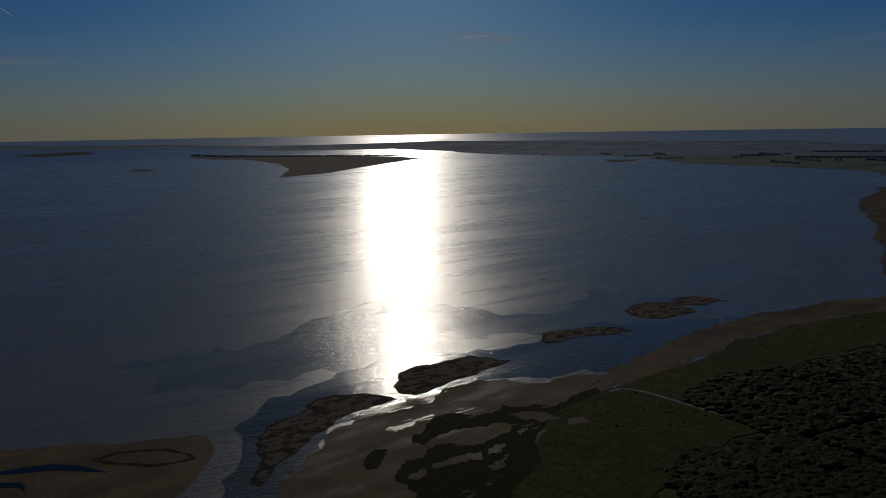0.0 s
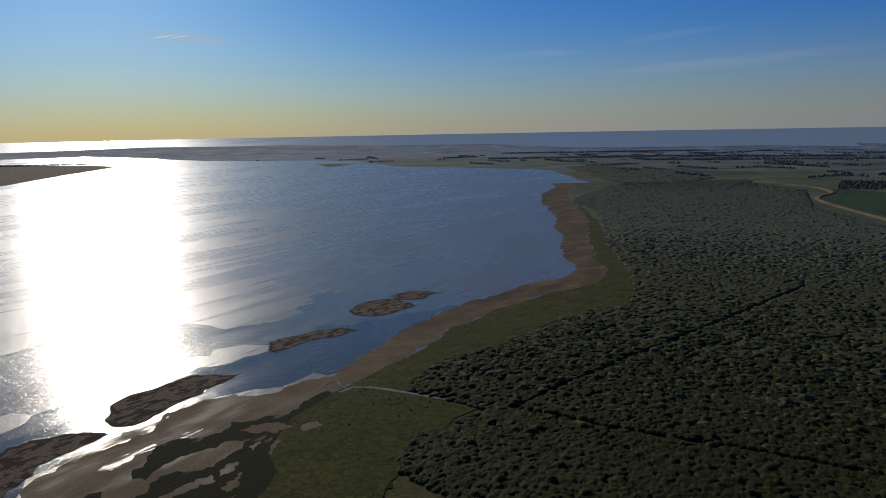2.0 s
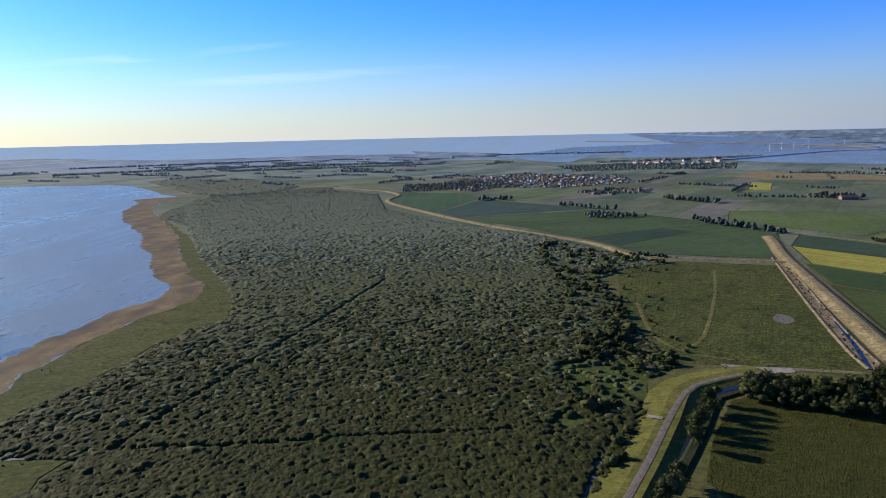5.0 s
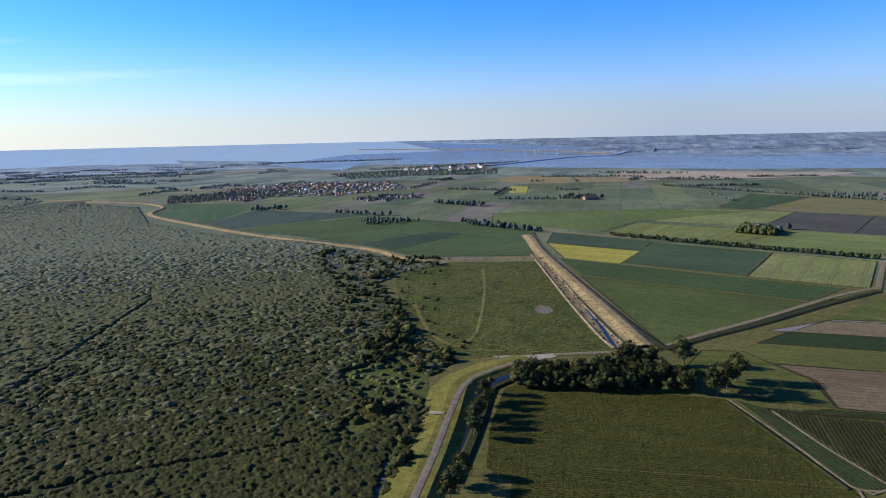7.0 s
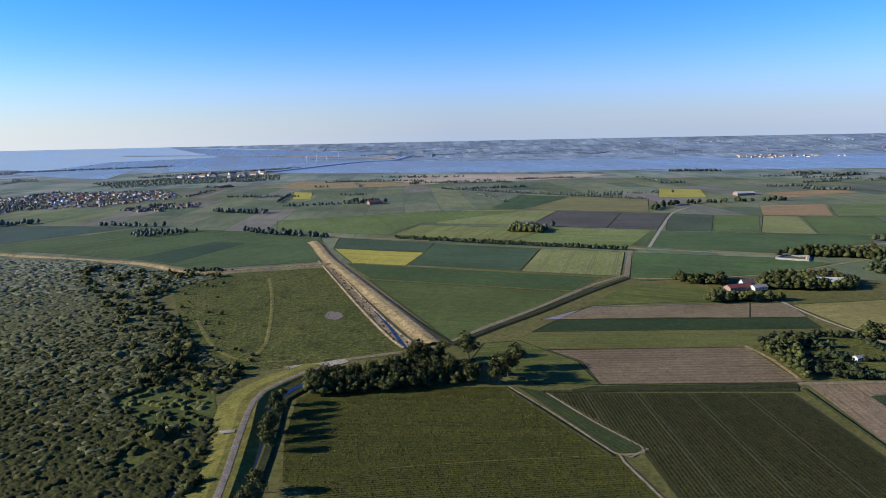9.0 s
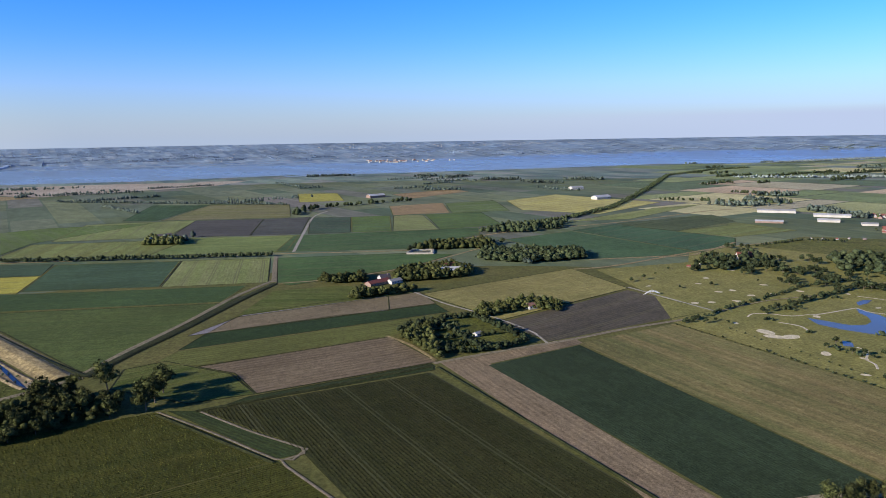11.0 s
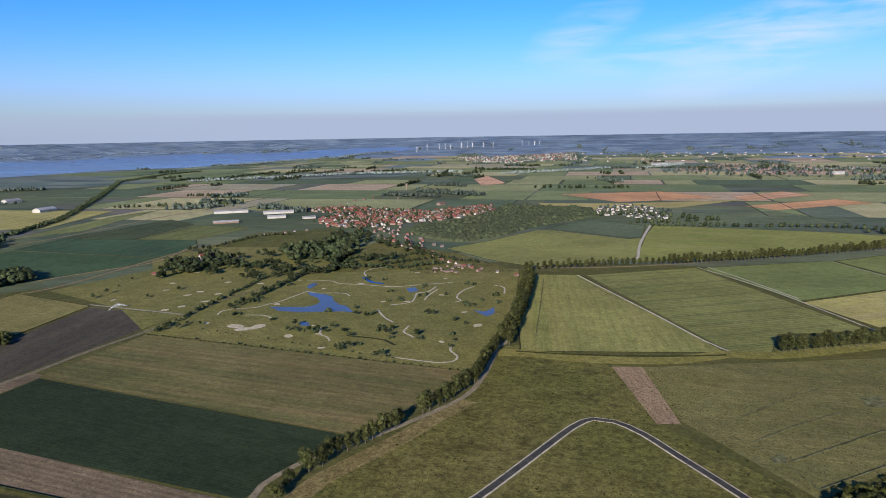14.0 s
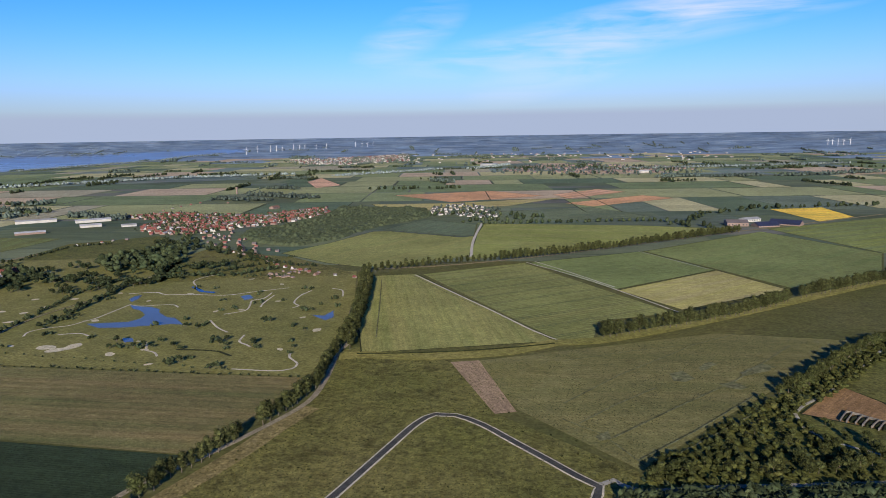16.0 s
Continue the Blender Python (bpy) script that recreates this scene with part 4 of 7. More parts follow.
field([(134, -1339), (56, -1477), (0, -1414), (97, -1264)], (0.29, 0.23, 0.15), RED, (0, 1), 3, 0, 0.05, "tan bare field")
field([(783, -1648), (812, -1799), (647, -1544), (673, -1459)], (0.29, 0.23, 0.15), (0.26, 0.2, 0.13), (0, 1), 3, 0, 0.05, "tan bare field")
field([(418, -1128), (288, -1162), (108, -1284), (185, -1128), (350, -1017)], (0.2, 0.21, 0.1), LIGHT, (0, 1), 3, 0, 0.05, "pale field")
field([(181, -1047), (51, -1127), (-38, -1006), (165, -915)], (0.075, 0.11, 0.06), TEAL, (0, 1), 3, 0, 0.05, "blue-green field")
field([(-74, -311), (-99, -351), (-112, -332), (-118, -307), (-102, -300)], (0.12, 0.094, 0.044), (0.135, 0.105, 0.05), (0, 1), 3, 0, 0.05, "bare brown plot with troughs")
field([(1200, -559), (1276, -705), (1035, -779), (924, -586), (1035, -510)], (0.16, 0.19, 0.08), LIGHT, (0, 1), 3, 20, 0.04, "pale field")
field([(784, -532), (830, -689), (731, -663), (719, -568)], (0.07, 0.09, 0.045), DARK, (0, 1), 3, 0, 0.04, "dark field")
# the scale factor puts pale bluish haze into every plot colour
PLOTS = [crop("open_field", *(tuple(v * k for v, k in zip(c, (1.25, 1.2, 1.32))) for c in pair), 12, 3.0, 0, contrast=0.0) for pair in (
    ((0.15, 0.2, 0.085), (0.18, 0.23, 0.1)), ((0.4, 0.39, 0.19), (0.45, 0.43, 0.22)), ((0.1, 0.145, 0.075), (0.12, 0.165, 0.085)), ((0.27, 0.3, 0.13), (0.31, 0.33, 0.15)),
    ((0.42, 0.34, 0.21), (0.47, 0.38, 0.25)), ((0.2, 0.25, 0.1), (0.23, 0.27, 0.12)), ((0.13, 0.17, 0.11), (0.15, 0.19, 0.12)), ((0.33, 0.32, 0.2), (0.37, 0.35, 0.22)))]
pgen = np.random.default_rng(77)


def patchwork(az0, az1, r0, r1, turn, weights):
    """Plots of the open polder, side by side in blocks between its lanes."""
    c, n = math.cos(radians(turn)), math.sin(radians(turn))
    v = -3600.0
    while v < 3600:
        deep = pgen.uniform(130, 260)
        u = -3600.0 + pgen.uniform(0, 200)
        while u < 3600:
            wide = pgen.choice([70, 110, 160, 240]) * pgen.uniform(0.8, 1.25)
            pts = [(u + 2, v + 3), (u + wide - 2, v + 3), (u + wide - 2, v + deep - 3), (u + 2, v + deep - 3)]
            pts = [(x * c - y * n, x * n + y * c) for x, y in pts]
            mx, my = sum(p[0] for p in pts) / 4, sum(p[1] for p in pts) / 4
            r, az = math.hypot(mx, my), math.degrees(math.atan2(mx, my)) % 360
            if r0 < r < r1 and az0 < az < az1 and max(math.hypot(*p) for p in pts) < NEAR and pgen.uniform() < 0.85:
                k = pgen.choice(8, p=weights)
                wet = any(inside(w, [p[0] for p in pts] + [mx], [p[1] for p in pts] + [my]).any() for w in (LAKE, RIVER))
                if not wet:
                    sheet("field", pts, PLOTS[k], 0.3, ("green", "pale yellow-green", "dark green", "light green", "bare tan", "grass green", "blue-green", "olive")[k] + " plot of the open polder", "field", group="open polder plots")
                    if pgen.uniform() < 0.4:
                        edge_ditch(pts, 1.0)
            u += wide
        v += deep


def inside(poly, x, y):
    poly = np.array(poly, float)
    x, y = np.asarray(x, float), np.asarray(y, float)
    r = np.zeros(x.shape, bool)
    for (x1, y1), (x2, y2) in zip(poly, np.roll(poly, -1, 0)):
        hit = ((y1 > y) != (y2 > y)) & (x < (x2 - x1) * (y - y1) / (y2 - y1 + 1e-12) + x1)
        r ^= hit
    return r


patchwork(126, 208, 1150, 3750, 14, (0.17, 0.14, 0.15, 0.15, 0.1, 0.15, 0.08, 0.06))
sheet("reed_flat", [(1922, 439), (2251, 464), (2246, 217), (2194, -5), (2201, -177), (1991, -66), (1879, 154), (1805, 309)], M_REED, 0.5, "broad pale reed flats by the estuary", "reed bed")
sheet("reed_flat", [(1727, 693), (1948, 728), (1899, 434), (1784, 305), (1700, 473), (1671, 626)], M_TAN, 0.45, "tan salt flats by the estuary", "reed bed")

# ---- golf course ----
GOLF = [(538, -339), (535, -436), (599, -531), (535, -653), (426, -612), (343, -580), (276, -555), (228, -571), (172, -422), (151, -309), (363, -287), (432, -323)]
sheet("golf_course", GOLF, M_FAIRWAY, 0.5, "golf course grass with winding paths", "golf course")
for pts in ([(338, -372), (323, -365), (310, -368), (296, -375), (282, -383), (273, -383), (290, -397), (295, -397), (310, -408), (315, -416), (325, -420), (336, -420), (345, -423), (335, -413), (325, -409), (315, -400), (311, -391), (314, -382), (326, -377)],
            [(203, -423), (193, -422), (192, -436), (185, -419), (187, -411), (195, -417)],
            [(279, -463), (275, -469), (266, -459), (269, -451)],
            [(292, -349), (286, -350), (280, -344), (284, -341)],
            [(356, -436), (360, -448), (357, -452), (351, -440), (349, -430)]):
    sheet("pond", ragged(pts, 5, 0.5, 3), M_POND, 0.62, "still blue pond on the golf course", "pond", group="golf ponds")


def blob(c, rx, ry, turn, seed):
    out = []
    for i in range(18):
        w = 2 * math.pi * i / 18
        k = 1 + 0.22 * noise.noise((math.cos(w) * 1.3, math.sin(w) * 1.3, seed))
        x, y = rx * k * math.cos(w), ry * k * math.sin(w)
        out.append((c[0] + x * math.cos(turn) - y * math.sin(turn), c[1] + x * math.sin(turn) + y * math.cos(turn)))
    return out


BUNKERS = [(323, -323), (313, -320), (309, -328), (277, -320), (263, -331), (244, -309), (183, -389), (187, -348), (256, -425), (303, -522), (272, -418), (268, -508), (243, -454), (205, -415), (339, -436), (378, -454), (322, -463), (452, -380), (461, -339), (346, -321)]
for i, c in enumerate(BUNKERS):
    big = 6.5 if i < 3 else 4.2 if i in (3, 6) else 2.6
    sheet("bunker", blob(c, big, big * 0.6, i * 0.8, i), M_SANDPIT, 0.66 + 0.02 * (i % 3), "pale sand bunker on the golf course", "bunker", group="golf bunkers")
for pts in ([(355, -339), (360, -348), (356, -358), (346, -366), (344, -379)],
            [(337, -347), (325, -352), (315, -348)],
            [(345, -423), (334, -421), (324, -426), (313, -429), (305, -423)],
            [(370, -454), (352, -462), (339, -457), (317, -461), (292, -464), (276, -479), (256, -497)],
            [(262, -412), (253, -424), (257, -438), (263, -452), (258, -460), (261, -478)],
            [(224, -438), (222, -444), (230, -453), (235, -474), (234, -491)],
            [(262, -396), (247, -381), (235, -373)],
            [(222, -370), (218, -357), (212, -353), (206, -349)],
            [(196, -312), (180, -313), (169, -315), (165, -319), (166, -327), (175, -336), (178, -343)],
            [(261, -330), (254, -328), (248, -322)],
            [(221, -501), (211, -497), (202, -477)],
            [(330, -485), (346, -503), (349, -518), (344, -532)],
            [(247, -435), (251, -447), (255, -470)],
            [(344, -379), (342, -386), (345, -423)],
            [(279, -345), (272, -344), (261, -330)]):
    road(pts, 1.3, M_PALE, "narrow pale golf path", "path", 0.68, 3, name="golf_path")

# plots between the golf course and the village
sheet("meadow", [(376, -494), (342, -506), (322, -529), (294, -519), (225, -559), (260, -588), (317, -626), (369, -639), (431, -672), (429, -613), (406, -548)], M_GRASS, 0.56, "meadow of rough grass between the golf course and the village", "meadow")
sheet("meadow", [(589, -558), (613, -662), (548, -734), (494, -694), (475, -640), (498, -592), (540, -573)], M_PASTURE, 0.56, "green paddock at the edge of the village", "meadow")
sheet("meadow", [(575, -470), (583, -552), (537, -569), (496, -589), (470, -633), (425, -607), (372, -497), (394, -501), (386, -436), (388, -372), (382, -340), (415, -338)], M_FAIRWAY, 0.56, "golf grass west of the golf road", "meadow")
road([(374, -333), (385, -382), (384, -434), (393, -499), (401, -540)], 4.0, M_MARGIN, "dark grassy road across the golf course", "road", 0.74, name="golf_road")
road([(374, -333), (385, -382), (384, -434), (393, -499), (401, -540)], 1.2, M_LANE, "narrow worn lane across the golf course", "road", 0.95, name="golf_road")

# ---- dikes, roads and tracks ----
DIKE = [(-9, 0.0), (-6.5, 0.4), (-3.2, 1.4), (-2, 1.6), (2, 1.6), (3.2, 1.4), (6.5, 0.4), (9, 0.0)]
profile_strip("sea_dike", [(969, 1676), (995, 1364), (989, 1199), (981, 1123), (936, 1036), (833, 950), (741, 743), (692, 604), (666, 501), (642, 403), (603, 337), (608, 294), (632, 250), (649, 212)], [(o * 0.7, h) for o, h in DIKE], M_TAN, "tan grass sea dike between scrub and fields", "dike", base=0.2, step=20)
profile_strip("polder_dike", [(793, 278), (763, 262), (678, 222), (571, 164), (463, 105), (393, 67)], DIKE, M_TAN, "broad dry-grass dike running to the farm road", "dike", base=0.2)
profile_strip("road_dike", [(137, 91), (192, 107), (221, 115), (261, 127), (291, 137), (304, 138), (321, 133), (334, 127), (345, 120)], [(-14, 0), (-11, 0.5), (-4, 1.7), (4, 1.7), (6, 0.9), (9, 0.0)], M_BANK, "grass dike that carries the paved road", "dike", base=0.3)
road([(137, 91), (192, 107), (221, 115), (261, 127), (291, 135), (304, 136), (321, 131), (334, 125), (345, 117)], 2.8, M_GREYROAD, "grey paved road along the dike", lift=6.3, step=8)
road([(344, 141), (348, 133), (352, 124), (363, 108), (379, 80), (391, 63), (392, 58)], 4.0, M_DIRT, "sandy track past the wood", "track", 0.75, name="track")
sheet("gravel_yard", ragged([(343, 139), (349, 136), (350, 128), (362, 113), (357, 109), (340, 123), (338, 130)], 4, 0.6, 3), M_CONCRETE, 0.9, "pale gravel yard at the bend of the road", "yard")
road([(400, 58), (437, 39), (486, 10), (558, -28), (609, -62)], 4.0, M_DIRT, "pale farm road between ditches", "road", 0.75)
road([(603, -63), (680, -73), (744, -82)], 4.5, M_DIRT, "pale farm track", "track", 0.8, name="track")
# the dark strip stands for reeds and the ditch's shadow together
profile_strip("ditch", [(392, 58), (431, 36), (474, 9), (543, -30), (596, -63)], [(-3.6, 0.0), (-1.8, 0.5), (1.8, 0.5), (3.6, 0.0)], M_REEDBED, "overgrown ditch beside the farm road, darkened for its shadow", "ditch", base=0.7)
road([(596, -60), (596, -114), (623, -189), (696, -292)], 3.0, M_TAN, "grassy track past the farms", "track", 0.72, name="track")
road([(865, 354), (812, 162), (755, -83), (718, -218), (752, -274), (800, -371), (823, -545), (879, -740), (886, -808)], 5.0, M_TAN, "country road through the fields", "road", 0.72)
road([(761, -102), (915, -137), (1095, -180), (1175, -217)], 3.5, M_CONCRETE, "pale farm lane", "road", 0.75)
road([(327, 20), (293, -3), (259, -24), (256, -30), (264, -37)], 1.3, M_DIRT, "pale farm track", "track", 0.75, name="track")
road([(322, 3), (290, -17), (265, -35), (260, -35), (257, -26), (236, -33), (217, -40), (183, -50)], 1.3, M_DIRT, "pale farm track round the potato field", "track", 0.8, 6, name="track")
road([(344, -117), (349, -150), (352, -182), (355, -210), (362, -251), (366, -299)], 3.4, M_DIRT, "dirt track past the copse", "track", 0.85, name="track")
road([(517, -161), (467, -171), (423, -186), (376, -194), (354, -191)], 1.8, M_CONCRETE, "pale track by the copse", "track", 0.85, name="track")
road([(405, -108), (381, -116), (348, -120)], 2.4, M_TAN, "grassy field path", "path", 0.85, name="path")
road([(464, -322), (413, -327), (372, -331)], 2.2, M_CONCRETE, "pale track along the golf course", "track", 0.85, name="track")
road([(586, -361), (573, -427), (567, -469), (614, -564)], 4.0, M_TAN, "country road", "road", 0.8)
road([(548, -322), (549, -371), (588, -512), (594, -598)], 4.0, M_TAN, "country road to the village", "road", 0.85)
road([(133, -125), (160, -161), (164, -180), (160, -200), (153, -216), (144, -245), (137, -278), (142, -311), (153, -352), (154, -371), (178, -433), (210, -546)], 2.8, M_LANE, "worn lane along the tree row", "road", 0.85, 8)
road([(12, -190), (6, -229), (14, -235), (24, -244), (39, -257), (55, -271), (68, -278), (77, -277), (82, -266), (86, -242), (90, -216), (93, -198), (97, -180), (98, -153)], 2.7, M_ASPHALT, "dark new asphalt access road", "road", 1.0, 6)
road([(12, -190), (6, -229), (14, -235), (24, -244), (39, -257), (55, -271), (68, -278), (77, -277), (82, -266), (86, -242), (90, -216), (93, -198), (97, -180), (98, -153)], 4.2, M_PALE, "pale gravel shoulder of the access road", "shoulder", 0.8, 6, name="road_shoulder")
road([(6, -230), (1, -235), (-1, -232), (-8, -229), (-28, -236), (-56, -244), (-87, -253), (-131, -267)], 2.6, M_CONCRETE, "pale concrete lane", "road", 0.9, 8)
road([(149, -343), (138, -348), (101, -353), (61, -369), (37, -392), (13, -401), (-50, -457), (-196, -605), (-269, -664)], 12.0, M_GRASSDIKE, "sunlit grass dike along the tree row", "dike", 1.2, name="grass_dike")
road([(172, -564), (91, -464), (52, -414), (34, -396)], 1.5, M_PALE, "pale concrete field track", "track", 0.9, name="track")
road([(87, -638), (31, -574), (1, -532), (-36, -477)], 1.3, M_PALE, "pale concrete field track", "track", 0.9, name="track")
road([(-14, -717), (-71, -633)], 1.2, M_CONCRETE, "pale field track", "track", 0.9, name="track")
road([(183, -907), (164, -766), (144, -659)], 3.0, M_PALE, "pale field track", "track", 0.9, name="track")
road([(227, -578), (153, -613), (58, -691), (-121, -869), (-165, -910), (-342, -1080)], 4.0, M_TAN, "lane beside the poplar row", "road", 0.9)
road([(-138, -417), (-96, -346), (-72, -311), (-77, -286), (-94, -276)], 1.6, M_CONCRETE, "narrow pale path", "path", 0.9, name="path")
road([(147, -164), (148, -184), (144, -205), (140, -226), (137, -251), (133, -273)], 9.0, M_VERGE, "dry trodden verge beside the lane", "verge", 0.7, 8, name="verge")
for pts in ([(2, -269), (-23, -305), (-53, -346), (-91, -413)], [(-7, -251), (-30, -283), (-60, -330)], [(24, -301), (1, -343), (-41, -405), (-65, -430)], [(29, -360), (-5, -384), (-41, -405)], [(23, -283), (7, -272), (-10, -247)], [(16, -280), (3, -302), (-16, -329)], [(-13, -249), (-29, -270), (-60, -313)], [(193, -538), (165, -454), (141, -380)], [(173, -560), (128, -502), (94, -463)]):
    road(pts, 0.8, M_SCUFF, "faint pale wheel track in the field", "track", 1.7, 8, rounded=False, name="wheel_track")
for pts in ([(-24, -350), (-30, -356), (-35, -346), (-30, -340), (-24, -340)], [(-45, -341), (-53, -345), (-58, -338), (-54, -334), (-48, -336)], [(-57, -359), (-70, -375), (-77, -372), (-65, -359), (-58, -354)], [(9, -269), (4, -275), (3, -268), (7, -265)], [(-37, -364), (-45, -374), (-48, -370), (-39, -358)]):
    sheet("bare_patch", ragged(pts, 4, 2.0, 5), M_SCUFF, 1.62, "thin scuffed patch in the field", "bare patch", group="bare patches")
road([(80, -644), (47, -602), (6, -546)], 1.3, M_PALE, "pale concrete field track", "track", 0.95, name="track")
road([(13, 321.4), (17.4, 330), (22, 331), (23.3, 324.3), (26.9, 319)], 1.0, M_CONCRETE, "worn sandy loop at the end of the path", "path", 0.95, 2, name="path")
road([(22, 316), (29, 321), (38, 318), (51, 308), (83, 282), (94, 275)], 2.2, M_CONCRETE, "pale boardwalk path to the beach", "path", 0.9, 6, name="path")
road([(150, 103), (186, 119), (217, 132), (233, 136), (242, 141)], 3.0, M_GREYROAD, "grey gravel path in the scrub", "path", 0.7, 8, name="path")
road([(441, 242), (383, 202), (359, 178), (353, 165)], 2.6, M_TRODDEN, "trodden path in the pasture", "path", 0.7, 8, name="path")
road([(579, 246), (490, 207), (387, 169), (354, 165), (357, 139)], 2.6, M_TRODDEN, "trodden path in the pasture", "path", 0.7, 8, name="path")
profile_strip("canal", [(468, 122), (434, 105), (409, 94), (384, 83)], [(-1.1, 0), (1.1, 0)], M_DITCH, "narrow water ditch with bare banks", "ditch", base=0.9)
profile_strip("ditch", [(201, 102), (238, 111), (266, 119), (297, 127), (311, 125), (324, 120)], [(-1.7, 0), (1.7, 0)], M_DITCH, "dark water ditch beside the dike road", "ditch", base=0.6)

# ---- plants ----
rng = np.random.default_rng(5)


def ico(level):
    bm = bmesh.new()
    bmesh.ops.create_icosphere(bm, subdivisions=level, radius=1.0)
    v = np.array([p.co[:] for p in bm.verts])
    f = np.array([[q.index for q in g.verts] for g in bm.faces])
    bm.free()
    return v, f


ICO1, ICO2 = ico(1), ico(2)


def leaf_cloud(lobes, count, size, gen, core=0.82):
    """A crown: rounded lobes, with loose leaf clumps standing out of them. lobes: (centre, radii)."""
    V, Fc, base = [], [], 0
    for c, rad in lobes:
        v, f = ICO2 if len(lobes) < 3 else ICO1
        d = v * (1 + 0.22 * gen.standard_normal((len(v), 1)).clip(-1.4, 1.4))
        V.append(d * np.array(rad) * core + np.array(c))
        Fc.append(f + base)
        base += len(v)
    area = np.array([r[0] * r[1] for _, r in lobes])
    pick = gen.choice(len(lobes), count, p=area / area.sum())
    cs, rs = np.array([lobes[i][0] for i in pick]), np.array([lobes[i][1] for i in pick])
    d = gen.standard_normal((count, 3))
    d[:, 2] = np.abs(d[:, 2]) - 0.35
    d /= np.linalg.norm(d, axis=1)[:, None]
    at = cs + d * rs * gen.uniform(0.8, 1.12, (count, 1))
    for k in range(3):
        V.append(at + gen.standard_normal((count, 3)) * size)
    idx = np.arange(count)
    Fc.append(np.stack([base + idx, base + count + idx, base + 2 * count + idx], 1))
    return np.concatenate(V), np.concatenate(Fc)


def raw_mesh(name, v, f, material):
    me = bpy.data.meshes.new(name)
    me.vertices.add(len(v))
    me.vertices.foreach_set("co", np.asarray(v, np.float32).ravel())
    me.loops.add(3 * len(f))
    me.loops.foreach_set("vertex_index", np.asarray(f, np.int32).ravel())
    me.polygons.add(len(f))
    me.polygons.foreach_set("loop_start", np.arange(0, 3 * len(f), 3, dtype=np.int32))
    me.update(calc_edges=True)
    me.materials.append(material)
    return me


def off_line(line, x, y):
    """Distance of points from a polyline."""
    best = np.full(x.shape, 1e9)
    for (x1, y1), (x2, y2) in zip(line, line[1:]):
        dx, dy = x2 - x1, y2 - y1
        t = np.clip(((x - x1) * dx + (y - y1) * dy) / (dx * dx + dy * dy + 1e-9), 0, 1)
        best = np.minimum(best, np.hypot(x - x1 - t * dx, y - y1 - t * dy))
    return best


def strewn(poly, spacing, gen):
    """Points spread unevenly over an outline, about spacing apart."""
    p = np.array(poly, float)
    (x0, y0), (x1, y1) = p.min(0), p.max(0)
    gx, gy = np.meshgrid(np.arange(x0, x1, spacing), np.arange(y0, y1, spacing * 0.87))
    gx = gx + (np.arange(gx.shape[0]) % 2)[:, None] * spacing / 2
    x = (gx + gen.uniform(-0.42, 0.42, gx.shape) * spacing).ravel()
    y = (gy + gen.uniform(-0.42, 0.42, gy.shape) * spacing).ravel()
    k = inside(poly, x, y)
    return x[k], y[k]


def planted(name, kinds, x, y, size, gen, material, label, category, lift=0.1, sink=0.0):
    """Many plants joined into one object. kinds: vertex and face arrays of one plant, 1 m in size."""
    V, Fc, base = [], [], 0
    which = gen.integers(0, len(kinds), len(x))
    for w, (v, f) in enumerate(kinds):
        sel = np.where(which == w)[0]
        if not len(sel):
            continue
        n = len(sel)
        ang, s = gen.uniform(0, 2 * math.pi, n), size[sel]
        ca, sa = np.cos(ang)[:, None], np.sin(ang)[:, None]
        tall = gen.uniform(0.8, 1.25, n)
        vx = (v[None, :, 0] * ca - v[None, :, 1] * sa) * s[:, None] + x[sel][:, None]
        vy = (v[None, :, 0] * sa + v[None, :, 1] * ca) * s[:, None] + y[sel][:, None]
        ground = np.array([land_z(a, b) for a, b in zip(x[sel], y[sel])])
        vz = v[None, :, 2] * (s * tall)[:, None] + ground[:, None] + lift - sink
        V.append(np.stack([vx, vy, vz], 2).reshape(-1, 3))
        Fc.append((f[None] + (np.arange(n) * len(v))[:, None, None]).reshape(-1, 3) + base)
        base += n * len(v)
    me = raw_mesh(name, np.concatenate(V), np.concatenate(Fc), material)
    return tagged(new(name, me), label, category, "", "stuff")


def bush_kind(gen, count, size=0.085):
    lobes = [((0, 0, 0.28), (0.58, 0.58, 0.34))]
    for k in range(1):
        w = gen.uniform(0, 6.3)
        lobes.append(((0.3 * math.cos(w), 0.3 * math.sin(w), gen.uniform(0.25, 0.55)), (0.34, 0.34, 0.3)))
    V, Fc, base = [], [], 0
    for c, rad in lobes:
        v, f = ICO1
        d = v * (1 + 0.2 * gen.standard_normal((len(v), 1)).clip(-1.3, 1.3))
        V.append(d * np.array(rad) + np.array(c))
        Fc.append(f + base)
        base += len(v)
    d = gen.standard_normal((count, 3))
    d[:, 2] = np.abs(d[:, 2])
    d /= np.linalg.norm(d, axis=1)[:, None]
    at = np.array([0, 0, 0.34]) + d * np.array([0.62, 0.62, 0.4]) * gen.uniform(0.85, 1.12, (count, 1))
    idx = np.arange(count)
    for k in range(3):
        V.append(at + gen.standard_normal((count, 3)) * size)
    Fc.append(np.stack([base + idx, base + count + idx, base + 2 * count + idx], 1))
    return np.concatenate(V), np.concatenate(Fc)


BUSH = [bush_kind(rng, 18, 0.11) for _ in range(6)]
BUSH_FAR = [bush_kind(rng, 9, 0.14) for _ in range(5)]
RIDES = [[(94, 275), (138, 234), (177, 203), (213, 169)], [(94, 275), (124, 295), (191, 333), (268, 375), (378, 438)], [(150, 103), (186, 119), (217, 132), (233, 136), (242, 141)]]
